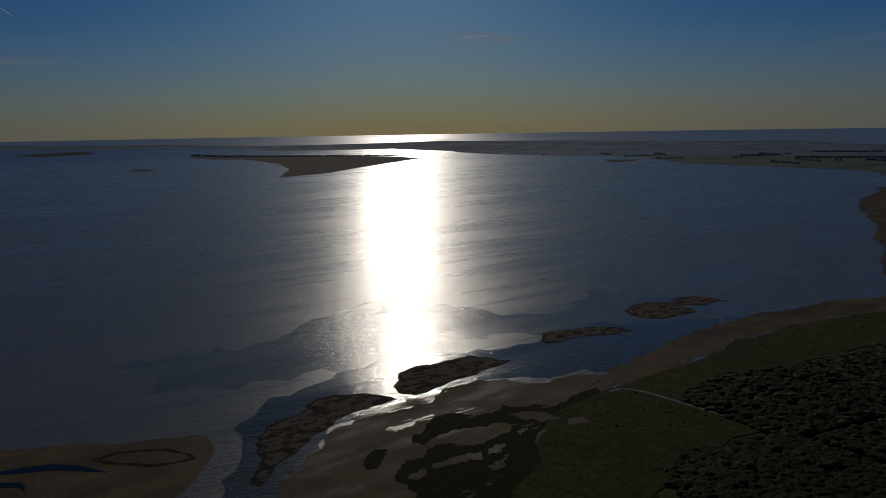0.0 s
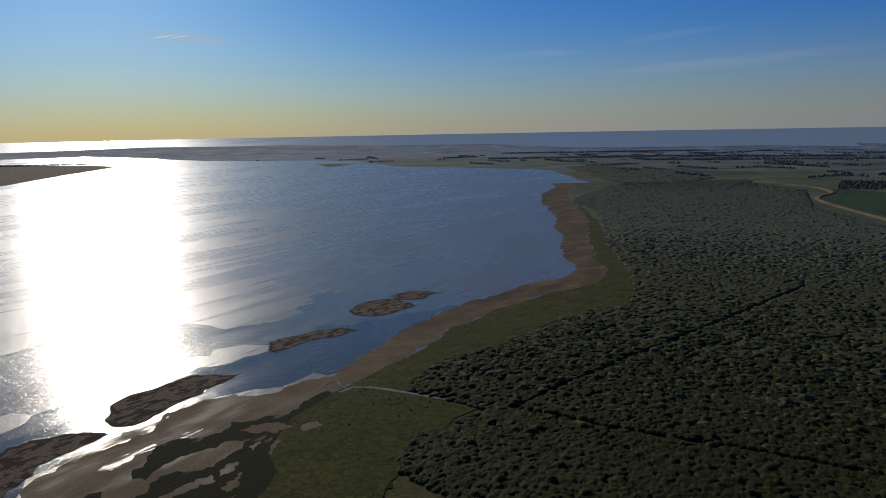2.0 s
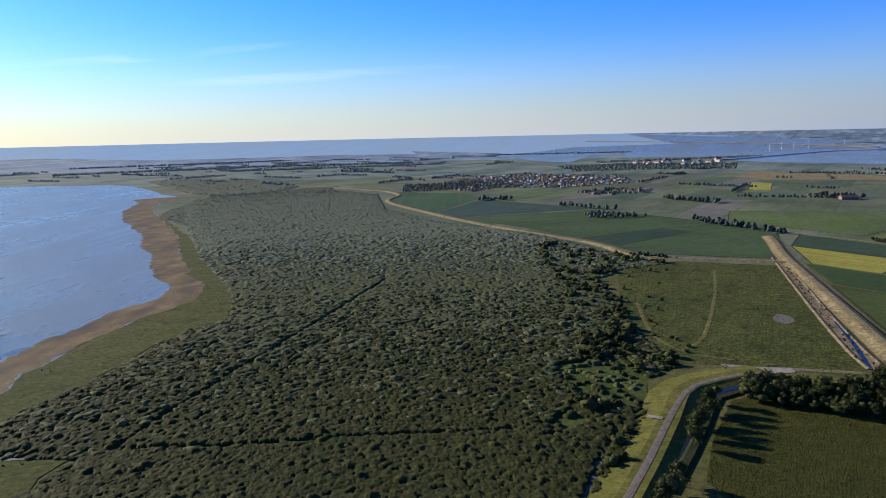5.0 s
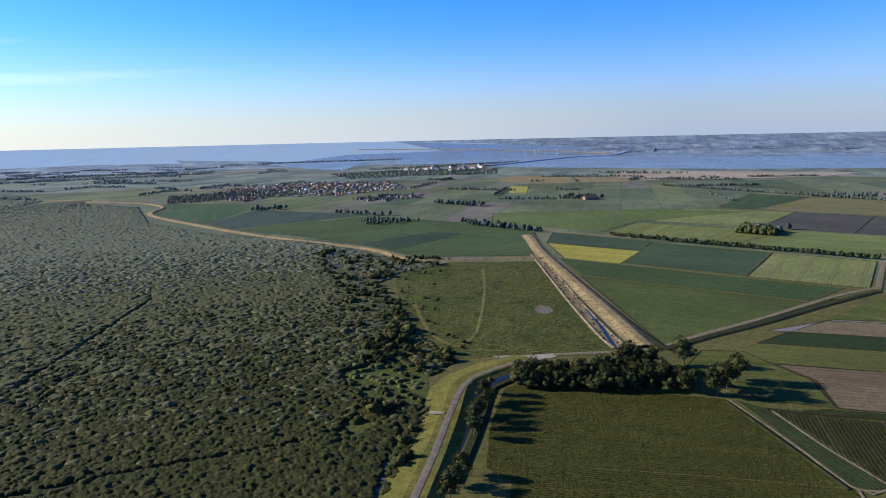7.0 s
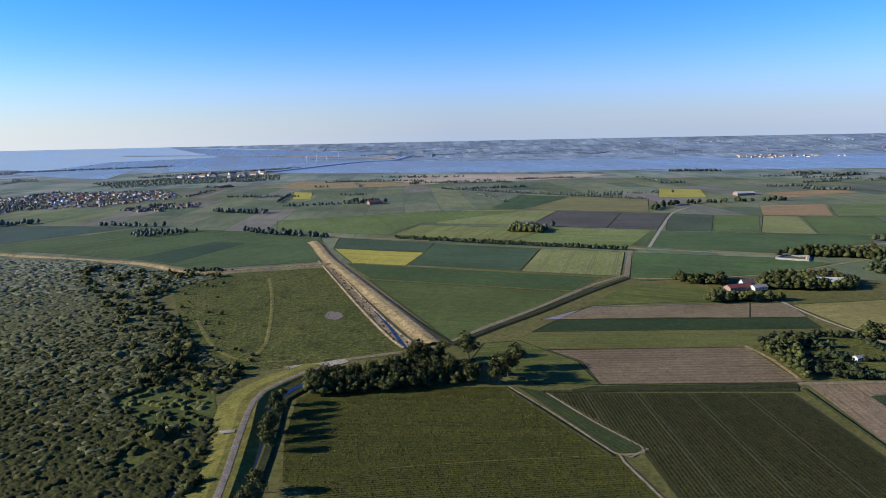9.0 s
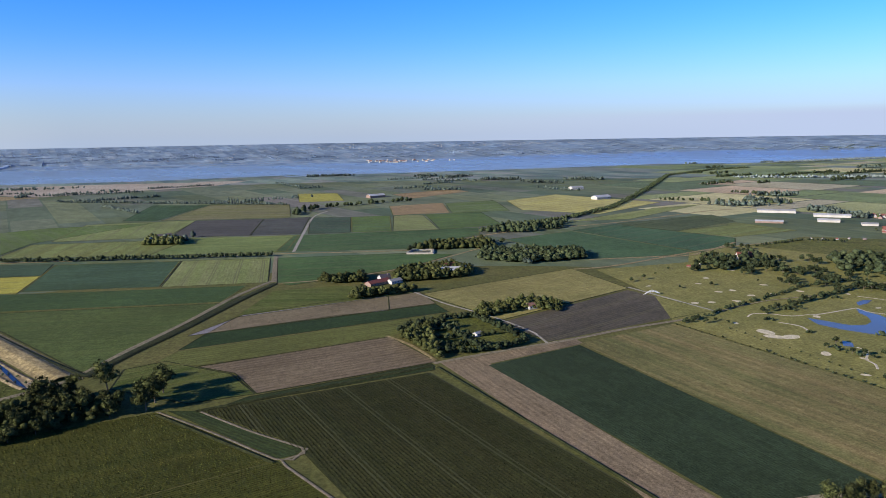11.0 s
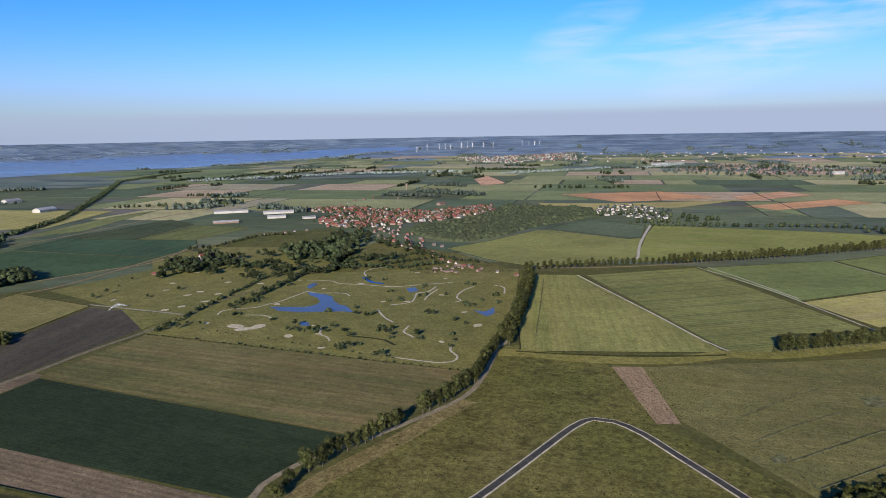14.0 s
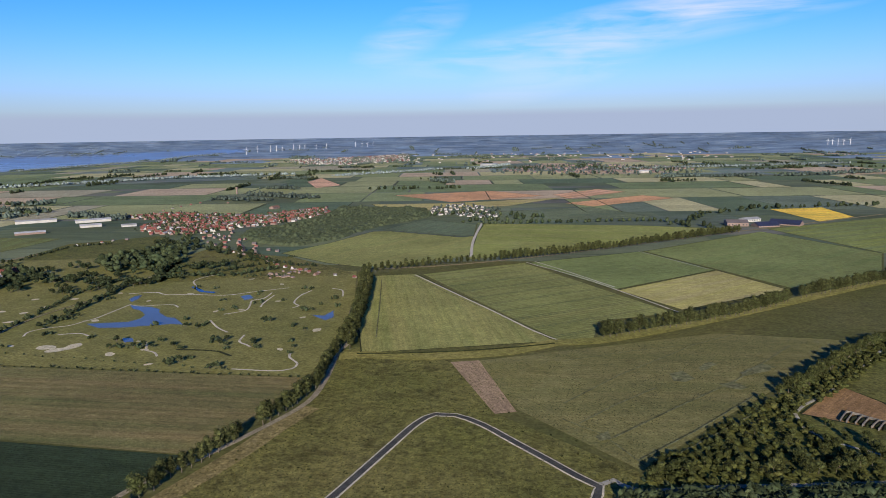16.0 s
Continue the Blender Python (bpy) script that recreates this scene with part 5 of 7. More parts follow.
CLEAR = [[(289, 206), (330, 187), (297, 153), (267, 141), (256, 167)], [(224, 167), (244, 165), (243, 151), (218, 154)]]


def scrub(poly, spacing, lo, hi, kinds, near_r, far_r, label, keep=1.0, seed=1, material=None):
    gen = np.random.default_rng(seed)
    x, y = strewn(poly, spacing, gen)
    r = np.hypot(x, y)
    fade = gen.uniform(-0.5, 0.5, r.shape) * 330      # scatters the range limits so that no hard edge shows
    k = (r + fade * (near_r > 0) >= near_r) & (r + fade * (far_r < 800) < far_r)
    for line in RIDES:
        k &= off_line(line, x, y) > 2.7
    thin = np.zeros(x.shape, bool)
    for c in CLEAR:
        thin |= inside(c, x, y)
    k &= ~thin | (gen.uniform(0, 1, x.shape) < 0.12)
    clump = np.array([0.5 + 0.9 * noise.noise((a / 22, b / 22, 9)) for a, b in zip(x, y)])
    k &= (gen.uniform(0, 1, x.shape) < keep) & ((clump > 0.45) | (keep > 0.75))
    x, y = x[k], y[k]
    size = gen.uniform(lo, hi, len(x)) * (1 + 0.35 * np.array([noise.noise((a / 45, b / 45, 3)) for a, b in zip(x, y)]))
    return planted("willow_scrub", kinds, x, y, size, gen, material or M_LEAF_SCRUB, label, "scrub")




def noise_at(x, y, scale, seed):
    return np.array([noise.noise((a / scale, b / scale, seed)) for a, b in zip(x, y)])


def canopy(poly, crown, tall, cell, r0, r1, leaf_each, leaf, material, label, seed, blend=60.0, name="willow_scrub", category="scrub"):
    """A closed stand of bushes: rounded crowns that grow into one another, with loose leaf clumps on them.
    crown: spacing of the crowns; tall: their height; cell: fineness of the surface."""
    gen = np.random.default_rng(seed)
    x, y = strewn(poly, crown, gen)
    r = np.hypot(x, y) + gen.uniform(-0.5, 0.5, x.shape) * blend
    k = (r >= r0) & (r < r1)
    for path in RIDES:
        k &= off_line(path, x, y) > crown * 0.62
    thin = np.zeros(x.shape, bool)
    for c in CLEAR:
        thin |= inside(c, x, y)
    k &= ~thin | (gen.uniform(0, 1, x.shape) < 0.15)
    hem = off_line(list(poly) + [poly[0]], x, y)
    k &= (hem > crown * 2.5) | (gen.uniform(0, 1, x.shape) < 0.75)
    x, y, hem = x[k], y[k], hem[k]
    big = 1 + 0.2 * noise_at(x, y, 28, seed) + gen.normal(0, 0.1, x.shape)
    high = tall * big * np.clip(0.55 + hem / 40, 0, 1) * np.where(gen.uniform(0, 1, x.shape) < 0.03, 1.5, 1.0)
    wide = crown * gen.uniform(0.62, 0.95, x.shape) * (0.75 + 0.25 * big)
    x0, y0 = x.min() - 3 * crown, y.min() - 3 * crown
    nx, ny = int((x.max() + 3 * crown - x0) / cell) + 2, int((y.max() + 3 * crown - y0) / cell) + 2
    top = np.full((ny, nx), -1.0)
    reach = int(crown * 1.45 / cell) + 1
    ci, cj = np.rint((x - x0) / cell).astype(int), np.rint((y - y0) / cell).astype(int)
    for di in range(-reach, reach + 1):
        for dj in range(-reach, reach + 1):
            a, b = ci + di, cj + dj
            d2 = ((x0 + a * cell - x) ** 2 + (y0 + b * cell - y) ** 2) / wide ** 2
            h = high * (0.58 + 0.42 * np.sqrt(np.clip(1 - d2, 0, 1)))
            on = d2 < 1.0
            np.maximum.at(top, (b[on], a[on]), h[on])
    live = top > 0
    full = live.copy()
    for ax in (0, 1):
        full |= np.roll(full, 1, ax) | np.roll(full, -1, ax)
    quads = full[:-1, :-1] & full[1:, :-1] & full[:-1, 1:] & full[1:, 1:]
    used = np.zeros_like(full)
    for a, b in ((slice(None, -1), slice(None, -1)), (slice(1, None), slice(None, -1)), (slice(None, -1), slice(1, None)), (slice(1, None), slice(1, None))):
        used[a, b] |= quads
    ident = np.cumsum(used.ravel()).reshape(used.shape) - 1
    jj, ii = np.nonzero(used)
    wob = gen.uniform(-0.3, 0.3, (2, len(ii))) * cell
    z = np.where(top[jj, ii] > 0, top[jj, ii] + gen.normal(0, 0.06 * tall, len(ii)), -0.4)
    V = np.stack([x0 + ii * cell + wob[0], y0 + jj * cell + wob[1], z], 1)
    qj, qi = np.nonzero(quads)
    p, q, t, u = ident[qj, qi], ident[qj, qi + 1], ident[qj + 1, qi + 1], ident[qj + 1, qi]
    F = np.concatenate([np.stack([p, q, t], 1), np.stack([p, t, u], 1)])
    if leaf_each:
        n = leaf_each * len(x)
        who = gen.integers(0, len(x), n)
        d = gen.standard_normal((n, 3))
        d[:, 2] = np.abs(d[:, 2]) + 0.15
        d /= np.linalg.norm(d, axis=1)[:, None]
        at = np.stack([x[who] + d[:, 0] * wide[who], y[who] + d[:, 1] * wide[who], high[who] * (0.58 + 0.44 * d[:, 2])], 1)
        b = len(V)
        V = np.concatenate([V] + [at + gen.standard_normal((n, 3)) * leaf for _ in range(3)])
        k = np.arange(n)
        F = np.concatenate([F, np.stack([b + k, b + n + k, b + 2 * n + k], 1)])
    me = raw_mesh(name, V, F, material)
    me.polygons.foreach_set("use_smooth", np.ones(len(F), bool))
    return tagged(new(name, me), label, category, "", "stuff")


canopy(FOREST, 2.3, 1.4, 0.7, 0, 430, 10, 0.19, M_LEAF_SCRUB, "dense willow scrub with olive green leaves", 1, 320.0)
# the farther stands take the leaf colours lightened for haze
canopy(FOREST, 2.9, 1.5, 1.15, 430, 720, 5, 0.3, M_LEAF_SCRUB_MID, "dense olive willow scrub", 8, 320.0)
canopy(FOREST, 3.2, 1.7, 1.5, 720, 1500, 2, 0.3, M_LEAF_SCRUB_HAZED, "dense willow scrub stretching to the dike, greyed for haze", 2, 320.0)
canopy([(864, 2034), (988, 2051), (1020, 1871), (1071, 1714), (983, 1448), (880, 1364), (758, 1348), (722, 1465), (761, 1644)], 5.0, 2.4, 2.4, 0, 3000, 1, 0.4, M_LEAF_SCRUB_HAZED, "willow scrub beyond the beach, greyed for haze", 12)
canopy([(472, 1081), (533, 1178), (599, 1251), (670, 1348), (729, 1297), (923, 1383), (1032, 1355), (857, 1204), (715, 1272), (623, 1212), (530, 1090), (447, 940)], 4.0, 1.4, 2.0, 0, 3000, 1, 0.35, M_LEAF_SCRUB_HAZED, "low willow scrub at the end of the beach", 13)
scrub([(664, 493), (596, 342), (591, 288), (540, 309), (488, 303), (412, 235), (356, 189), (333, 156), (301, 159), (255, 133), (197, 119), (240, 160), (330, 215), (430, 300), (540, 400)], 6.0, 3.4, 6.2, BUSH, 0, 700, "tall dark bushes along the edge of the scrub", 0.62, 9)
MARGIN = [(20, 315), (38, 327)] + STRAND[-3:8:-1] + [(322, 700), (345, 700)] + SCRUB_EDGE[24::-1] + [(16, 192)]
scrub(MARGIN, 2.4, 0.3, 0.8, BUSH_FAR, 0, 900, "low bushes scattered in the marsh grass", 0.14, 3)
scrub([(529, 310), (558, 304), (566, 273), (417, 211), (376, 161), (331, 162), (364, 200), (438, 253)], 9.0, 1.2, 3.4, BUSH_FAR, 0, 900, "scattered bushes at the edge of the pasture", 0.45, 4)
THICKET = [(-8, -233), (-12, -248), (-46, -302), (-81, -343), (-110, -382), (-142, -439), (-157, -431), (-101, -348), (-71, -307), (-79, -282), (-93, -271), (-88, -254), (-38, -240)]
scrub(THICKET, 3.4, 0.9, 2.4, BUSH, 0, 900, "rough scrub beside the concrete lane", 0.3, 5, M_LEAF_TREE)
scrub(THICKET, 3.4, 1.6, 3.4, BUSH, 0, 900, "olive bushes beside the concrete lane", 0.8, 55)
scrub([(-1, -224), (-28, -232), (-86, -249), (-129, -261), (-107, -212), (-1, -187)], 3.2, 3, 5.5, BUSH, 0, 900, "dark scrub beside the concrete lane", 1.0, 6, M_LEAF_TREE)
scrub([(129, -196), (101, -251), (77, -308), (50, -307), (-1, -245), (18, -232), (64, -254), (76, -263), (91, -203)], 7.0, 0.35, 1.0, BUSH_FAR, 0, 900, "tussocks in the meadow", 0.5, 7)
scrub([(137, -137), (149, -163), (149, -200), (138, -239), (134, -276), (146, -359), (103, -358), (68, -331), (43, -224)], 8.0, 0.35, 1.0, BUSH_FAR, 0, 900, "tussocks in the meadow", 0.4, 77)


def tree_kind(name, label, height, spread, lobes, leaf_count, leaf, seed, slim=False, foliage=None):
    """A tree of trunk and crown, standing at the origin."""
    gen = np.random.default_rng(seed)
    top = new(name)
    bm = bmesh.new()
    segs = [((0, 0, -0.3), (gen.uniform(-.2, .2), gen.uniform(-.2, .2), height * 0.62), height * 0.022, height * 0.009)]
    for i in range(4):
        w = gen.uniform(0, 6.3)
        z = height * gen.uniform(0.22, 0.42)
        segs.append(((0, 0, z), (spread * 0.6 * math.cos(w), spread * 0.6 * math.sin(w), z + height * 0.25), height * 0.009, height * 0.003))
    for p, q, r0, r1 in segs:
        p, q = Vector(p), Vector(q)
        geom = bmesh.ops.create_cone(bm, cap_ends=True, segments=7, radius1=r0, radius2=r1, depth=(q - p).length)
        m = Matrix.Translation((p + q) / 2) @ (q - p).to_track_quat("Z", "Y").to_matrix().to_4x4()
        bmesh.ops.transform(bm, matrix=m, verts=geom["verts"])
    part("trunk", bm, M_BARK, top)
    L = []
    for i in range(lobes):
        w, u = gen.uniform(0, 6.3), gen.uniform(0, 1)
        if slim:
            z = height * (0.3 + 0.62 * i / max(1, lobes - 1))
            k = spread * (1.0 - 0.55 * abs(i / max(1, lobes - 1) - 0.35))
            L.append(((0.25 * spread * math.cos(w), 0.25 * spread * math.sin(w), z), (k * 0.8, k * 0.8, height * 0.13)))
        else:
            z = height * gen.uniform(0.32, 0.8)
            d = spread * 0.55 * math.sqrt(u) * (1.15 - 0.6 * (z / height - 0.42) / 0.4)
            k = spread * gen.uniform(0.38, 0.55)
            L.append(((d * math.cos(w), d * math.sin(w), z), (k, k, k * 0.85)))
    v, f = leaf_cloud(L, leaf_count, leaf, gen, 0.72)
    crown = new("crown", raw_mesh("crown", v, f, foliage or M_LEAF_TREE))
    crown.parent = top
    return tagged(top, label, "tree")


def stow(ob):
    """Drop the pattern of a kind once its copies stand."""
    for o in (*ob.children_recursive, ob):
        bpy.data.objects.remove(o)


class Grove:
    def __init__(self, name, label, group, kinds, seed):
        self.kinds = [tree_kind(name, label, *k) for k in kinds]
        for k in self.kinds:
            tagged(k, group=group)
        self.gen = np.random.default_rng(seed)

    def plant(self, x, y, scale):
        k = self.kinds[self.gen.integers(0, len(self.kinds))]
        s = scale * self.gen.uniform(0.82, 1.2) * shrink(x, y)
        m = Matrix.Translation((x, y, land_z(x, y) + 0.1)) @ Matrix.Rotation(self.gen.uniform(0, 6.3), 4, "Z") @ Matrix.Scale(s, 4)
        return copy_thing(k, m)

    def row(self, pts, spacing, scale=1.0, jitter=0.6):
        line = ragged(pts, spacing, 0, closed=False)
        for x, y in line:
            self.plant(x + self.gen.uniform(-jitter, jitter), y + self.gen.uniform(-jitter, jitter), scale)

    def wood(self, poly, spacing, scale=1.0):
        for x, y in zip(*strewn(poly, spacing, self.gen)):
            self.plant(x, y, scale)

    def close(self):
        for k in self.kinds:
            stow(k)


oaks = Grove("broadleaf_tree", "broadleaf tree with a rounded dark green crown", "farmland trees", [(10, 4.6, 7, 850, 0.3, s, False, M_LEAF_OAK) for s in (11, 12, 13, 14)], 21)
oaks.row([(153, -166), (154, -175), (155, -186)], 8, 0.8)
oaks.wood([(302, 114), (318, 120), (333, 111), (351, 71), (355, 43), (342, 36), (329, 37), (314, 77)], 8, 0.88)
oaks.row([(351, 71), (364, 58), (369, 44)], 9, 1.3)
oaks.row([(331, 25), (340, 22), (352, 18)], 8, 1.45)
oaks.row([(196, 97), (213, 101)], 6, 0.9, 1.5)
oaks.row([(246, 110), (262, 114), (276, 117), (291, 122)], 6, 0.9, 1.2)
for p in [(-19, -245), (-22, -247), (-24, -243), (-14, -241), (-12, -237), (-64, -257), (-63, -261), (-65, -255), (-77, -279), (-79, -277), (-74, -273), (-81, -266), (-87, -272), (-88, -266), (-93, -273), (-76, -261), (-53, -253), (-55, -252), (-68, -255), (-92, -285), (-92, -277), (-83, -262), (-78, -259), (-74, -257)]:
    oaks.plant(p[0], p[1], 0.55)
for p in [(-28, -258), (-31, -263), (-34, -271), (-40, -280), (-41, -273), (-48, -293), (-47, -274), (-52, -285), (-53, -276), (-54, -269), (-39, -261), (-35, -255), (-43, -257), (-47, -253), (-42, -266), (-57, -312), (-52, -306), (-62, -317), (-62, -288), (-68, -312), (-63, -296), (-66, -286), (-63, -278), (-85, -290), (-81, -300), (-83, -297), (-86, -286), (-74, -293), (-61, -323), (-65, -321), (-37, -272), (-45, -287), (-35, -267), (-30, -253), (-26, -249)]:
    oaks.plant(p[0], p[1], 0.36)
oaks.row([(-71, -332), (-82, -344), (-94, -362), (-109, -388), (-125, -410), (-143, -431)], 4.2, 0.68, 1.4)
oaks.row([(-78, -335), (-89, -356), (-101, -377), (-118, -403), (-134, -422)], 4.6, 0.6, 1.4)
oaks.close()

poplars = Grove("poplar_tree", "tall slim poplar with dense leaves", "poplar rows", [(13.5, 3.9, 9, 950, 0.3, s, True, M_LEAF_POPLAR) for s in (31, 32, 33)], 22)
poplars.row([(154, -192), (154, -202), (150, -215), (147, -237)], 4.4, 0.6)
poplars.row([(144, -251), (141, -271), (141, -299), (147, -323), (151, -342)], 4.2, 0.66)
poplars.row([(153, -358), (163, -398), (179, -451), (210, -546)], 4.2, 0.78, 1.2)
poplars.row([(149, -358), (160, -399), (174, -447), (200, -529)], 4.4, 0.76, 1.2)
poplars.row([(10, -407), (-32, -440), (-80, -482), (-111, -519)], 4.2, 0.74)
poplars.row([(-123, -534), (-159, -568), (-196, -605), (-238, -647)], 5.0, 0.74)
poplars.row([(215, -569), (188, -590), (154, -618), (116, -640)], 5, 0.58)
poplars.row([(111, -641), (57, -684), (4, -734), (-127, -865)], 4.3, 0.68)
poplars.close()


def wood_kind(gen, count, leaf):
    lobes = [((gen.uniform(-.15, .15), gen.uniform(-.15, .15), 0.55 + 0.2 * k), (0.42 - 0.08 * k, 0.42 - 0.08 * k, 0.34)) for k in range(3)]
    v, f = leaf_cloud(lobes, count, leaf, gen, 0.95)
    return v * np.array([1, 1, 0.72]), f


WOOD = [wood_kind(rng, 60, 0.07) for _ in range(5)]


def clump_kind(gen):
    """A far tree: two rough lobes and a few loose boughs."""
    V, Fc, base = [], [], 0
    for z, k in ((0.42, 0.46), (0.66, 0.32)):
        v, f = ICO1
        V.append(v * (1 + 0.22 * gen.standard_normal((len(v), 1)).clip(-1.3, 1.3)) * np.array([k, k, 0.36]) + np.array([gen.uniform(-.1, .1), gen.uniform(-.1, .1), z]))
        Fc.append(f + base)
        base += len(v)
    return np.concatenate(V), np.concatenate(Fc)


WOOD_FAR = [clump_kind(rng) for _ in range(6)]


def wood(poly, spacing, lo, hi, label, seed, material=M_LEAF_TREE, name="wood"):
    gen = np.random.default_rng(seed)
    x, y = strewn(poly, spacing, gen)
    s = np.array([shrink(a, b) for a, b in zip(x, y)])
    kinds = WOOD if np.hypot(x, y).min() < 700 else WOOD_FAR
    return planted(name, kinds, x, y, gen.uniform(lo, hi, len(x)) * s * 0.88, gen, material, label, "wood")


def hedge(pts, width, spacing, lo, hi, label, seed, material=M_LEAF_TREE, name="tree_belt"):
    gen = np.random.default_rng(seed)
    line = ragged(pts, spacing * 0.7, 0, closed=False)
    P = np.array(line)
    P = np.concatenate([P + gen.uniform(-width, width, P.shape) / 2 for _ in range(max(1, int(width / spacing)))])
    s = np.array([shrink(a, b) for a, b in P])
    kinds = WOOD if np.hypot(P[:, 0], P[:, 1]).min() < 800 else WOOD_FAR
    return planted(name, kinds, P[:, 0], P[:, 1], gen.uniform(lo, hi, len(P)) * s * 0.66, gen, material, label, "trees")


wood([(302, 114), (318, 120), (333, 111), (351, 71), (355, 43), (342, 36), (329, 37), (314, 77)], 4.5, 5, 8, "dense undergrowth of the wood by the road", 140, M_LEAF_OAK)
wood([(586, -97), (599, -139), (568, -137), (576, -103)], 4.6, 6, 9.5, "trees round a farm", 401, M_LEAF_OAK)
wood([(518, -106), (527, -122), (525, -163), (516, -162), (509, -111)], 4.6, 6, 9.5, "trees round a farm", 402, M_LEAF_OAK)
wood([(567, -156), (607, -183), (611, -229), (576, -237), (559, -225), (551, -191), (556, -163)], 4.6, 6, 9.5, "tall trees round the red-roofed farm", 403, M_LEAF_OAK)
wood([(723, -229), (739, -270), (735, -317), (692, -312), (711, -228)], 4.6, 6, 9.5, "trees by the water basin", 404, M_LEAF_OAK)
wood([(888, 56), (929, 47), (910, 8), (872, 12)], 4.6, 6, 9.5, "ring of trees round a farmhouse", 405, M_LEAF_OAK)
wood([(431, -175), (444, -187), (457, -233), (432, -245), (416, -234), (431, -216), (422, -182)], 3.6, 4.5, 7.5, "trees round a brown-roofed shed", 406, M_LEAF_OAK)
wood([(400, -114), (411, -138), (350, -124), (351, -121)], 3.6, 4.5, 7.5, "young trees in the copse", 407, M_LEAF_OAK)
COPSE = [(413, -119), (424, -135), (428, -155), (426, -174), (387, -180), (359, -181), (353, -157), (353, -141), (365, -123)]
sheet("garden_lawn", COPSE, M_LEA, 0.62, "mown grass inside the planted copse", "lawn")
hedge(COPSE + COPSE[:1], 4, 2.6, 4.5, 7.5, "tall hedge of young trees round the copse", 41)
for i, pts in enumerate(([(403, -122), (405, -138), (406, -156)], [(387, -122), (385, -137), (384, -156), (381, -170)], [(371, -125), (368, -140), (364, -159)], [(425, -146), (389, -149), (354, -149)])):
    hedge(pts, 2.5, 2.4, 3.5, 6.5, "row of young trees in the copse", 193 + i)
wood([(411, -121), (420, -137), (420, -152), (404, -137), (391, -124)], 3.0, 3.2, 5.6, "dense young trees in the copse", 199)
wood([(627, -262), (667, -288), (626, -377), (587, -357), (592, -297)], 4.6, 8, 10.5, "tall poplar wood beside the road", 42)
hedge([(718, -218), (721, -263), (720, -321)], 20, 7, 8, 11, "belt of trees along the old dike", 43)
wood([(810, -340), (859, -398), (849, -465), (859, -494), (798, -444), (786, -379)], 8.5, 7, 10, "wood at the bend of the canal", 44)
hedge([(827, -353), (870, -460), (898, -517), (981, -639), (1065, -724), (1304, -949), (1691, -1296), (1862, -1596), (1906, -1791)], 11, 5, 5.5, 8, "dark double row of trees along the canal", 45)
hedge([(1072, -807), (907, -943)], 8, 12, 8, 12, "row of trees between fields", 46)
canopy([(441, -744), (394, -705), (347, -690), (320, -755), (313, -850), (272, -970), (306, -1065), (384, -1058), (452, -1075), (430, -975), (432, -850), (458, -790)], 4.0, 5.2, 1.7, 0, 2000, 8, 0.5, M_LEAF_PLANTED, "even planted wood behind the village", 47, name="wood", category="wood")
hedge([(496, -411), (495, -475), (422, -483), (376, -490), (389, -523), (377, -559), (342, -561)], 14, 8, 6, 13, "trees between the golf holes", 48)
wood([(489, -552), (470, -652), (422, -616), (399, -537), (447, -521)], 11, 8, 14, "group of tall trees on the golf course", 49)
wood([(523, -448), (532, -511), (495, -498), (485, -429)], 10, 8, 12, "trees round the farmhouse", 50)
hedge([(1132, -153), (1215, -194), (1248, -251), (1288, -396)], 16, 10, 9, 15, "tree belt round a far farm", 51)
hedge([(1626, 255), (1489, 67), (1328, -169)], 6, 5, 6, 9, "row of trees along a far road", 52, M_LEAF_FAR)
hedge([(821, 184), (794, 103), (770, 22), (742, -78)], 4, 3.2, 6.5, 9, "dense row of trees along the country road", 191)
hedge([(620, 201), (530, 157), (446, 114), (386, 84)], 8, 6, 1.2, 3.0, "small bushes on the bare bank", 192)
hedge([(948, 823), (981, 791)], 18, 9, 9, 13, "group of trees in the fields", 53, M_LEAF_FAR)
hedge([(953, 663), (934, 558)], 12, 8, 8, 12, "tree belt in the fields", 54, M_LEAF_FAR)
wood([(844, 555), (884, 553), (887, 475), (845, 492), (824, 529)], 10, 5, 7.5, "small wood in the fields", 55, M_LEAF_FAR)
hedge([(881, 408), (825, 273)], 14, 9, 9, 13, "row of trees in the fields", 56, M_LEAF_FAR)
hedge([(1134, 578), (1112, 469)], 20, 9, 9, 13, "tree belt in the fields", 57, M_LEAF_FAR)
hedge([(604, 334), (607, 299)], 10, 5, 4, 7, "bushes along the dike", 58)
wood([(1116, 1220), (1348, 1116), (1220, 953), (1059, 1042), (988, 1081)], 11, 4, 6.5, "dark wood at the edge of the town", 59, M_LEAF_FAR)
wood([(1955, 1385), (2186, 1264), (2362, 940), (2052, 817), (1877, 1047), (1744, 1159)], 16, 4, 6.5, "wooded land by the harbour", 60, M_LEAF_FAR)
hedge([(320, -956), (227, -1019), (114, -985), (202, -910)], 14, 10, 7, 11, "trees round the holiday homes", 61)
hedge([(177, -896), (-37, -962), (-64, -949)], 5, 11, 7, 10, "row of roadside trees", 62)
hedge([(-70, -933), (-108, -1049), (-196, -1134), (-322, -1181), (-412, -1225)], 16, 11, 7, 12, "tree belt along a far lane", 63)
hedge([(-62, -921), (-118, -893)], 14, 10, 7, 11, "trees beside the farm", 64)

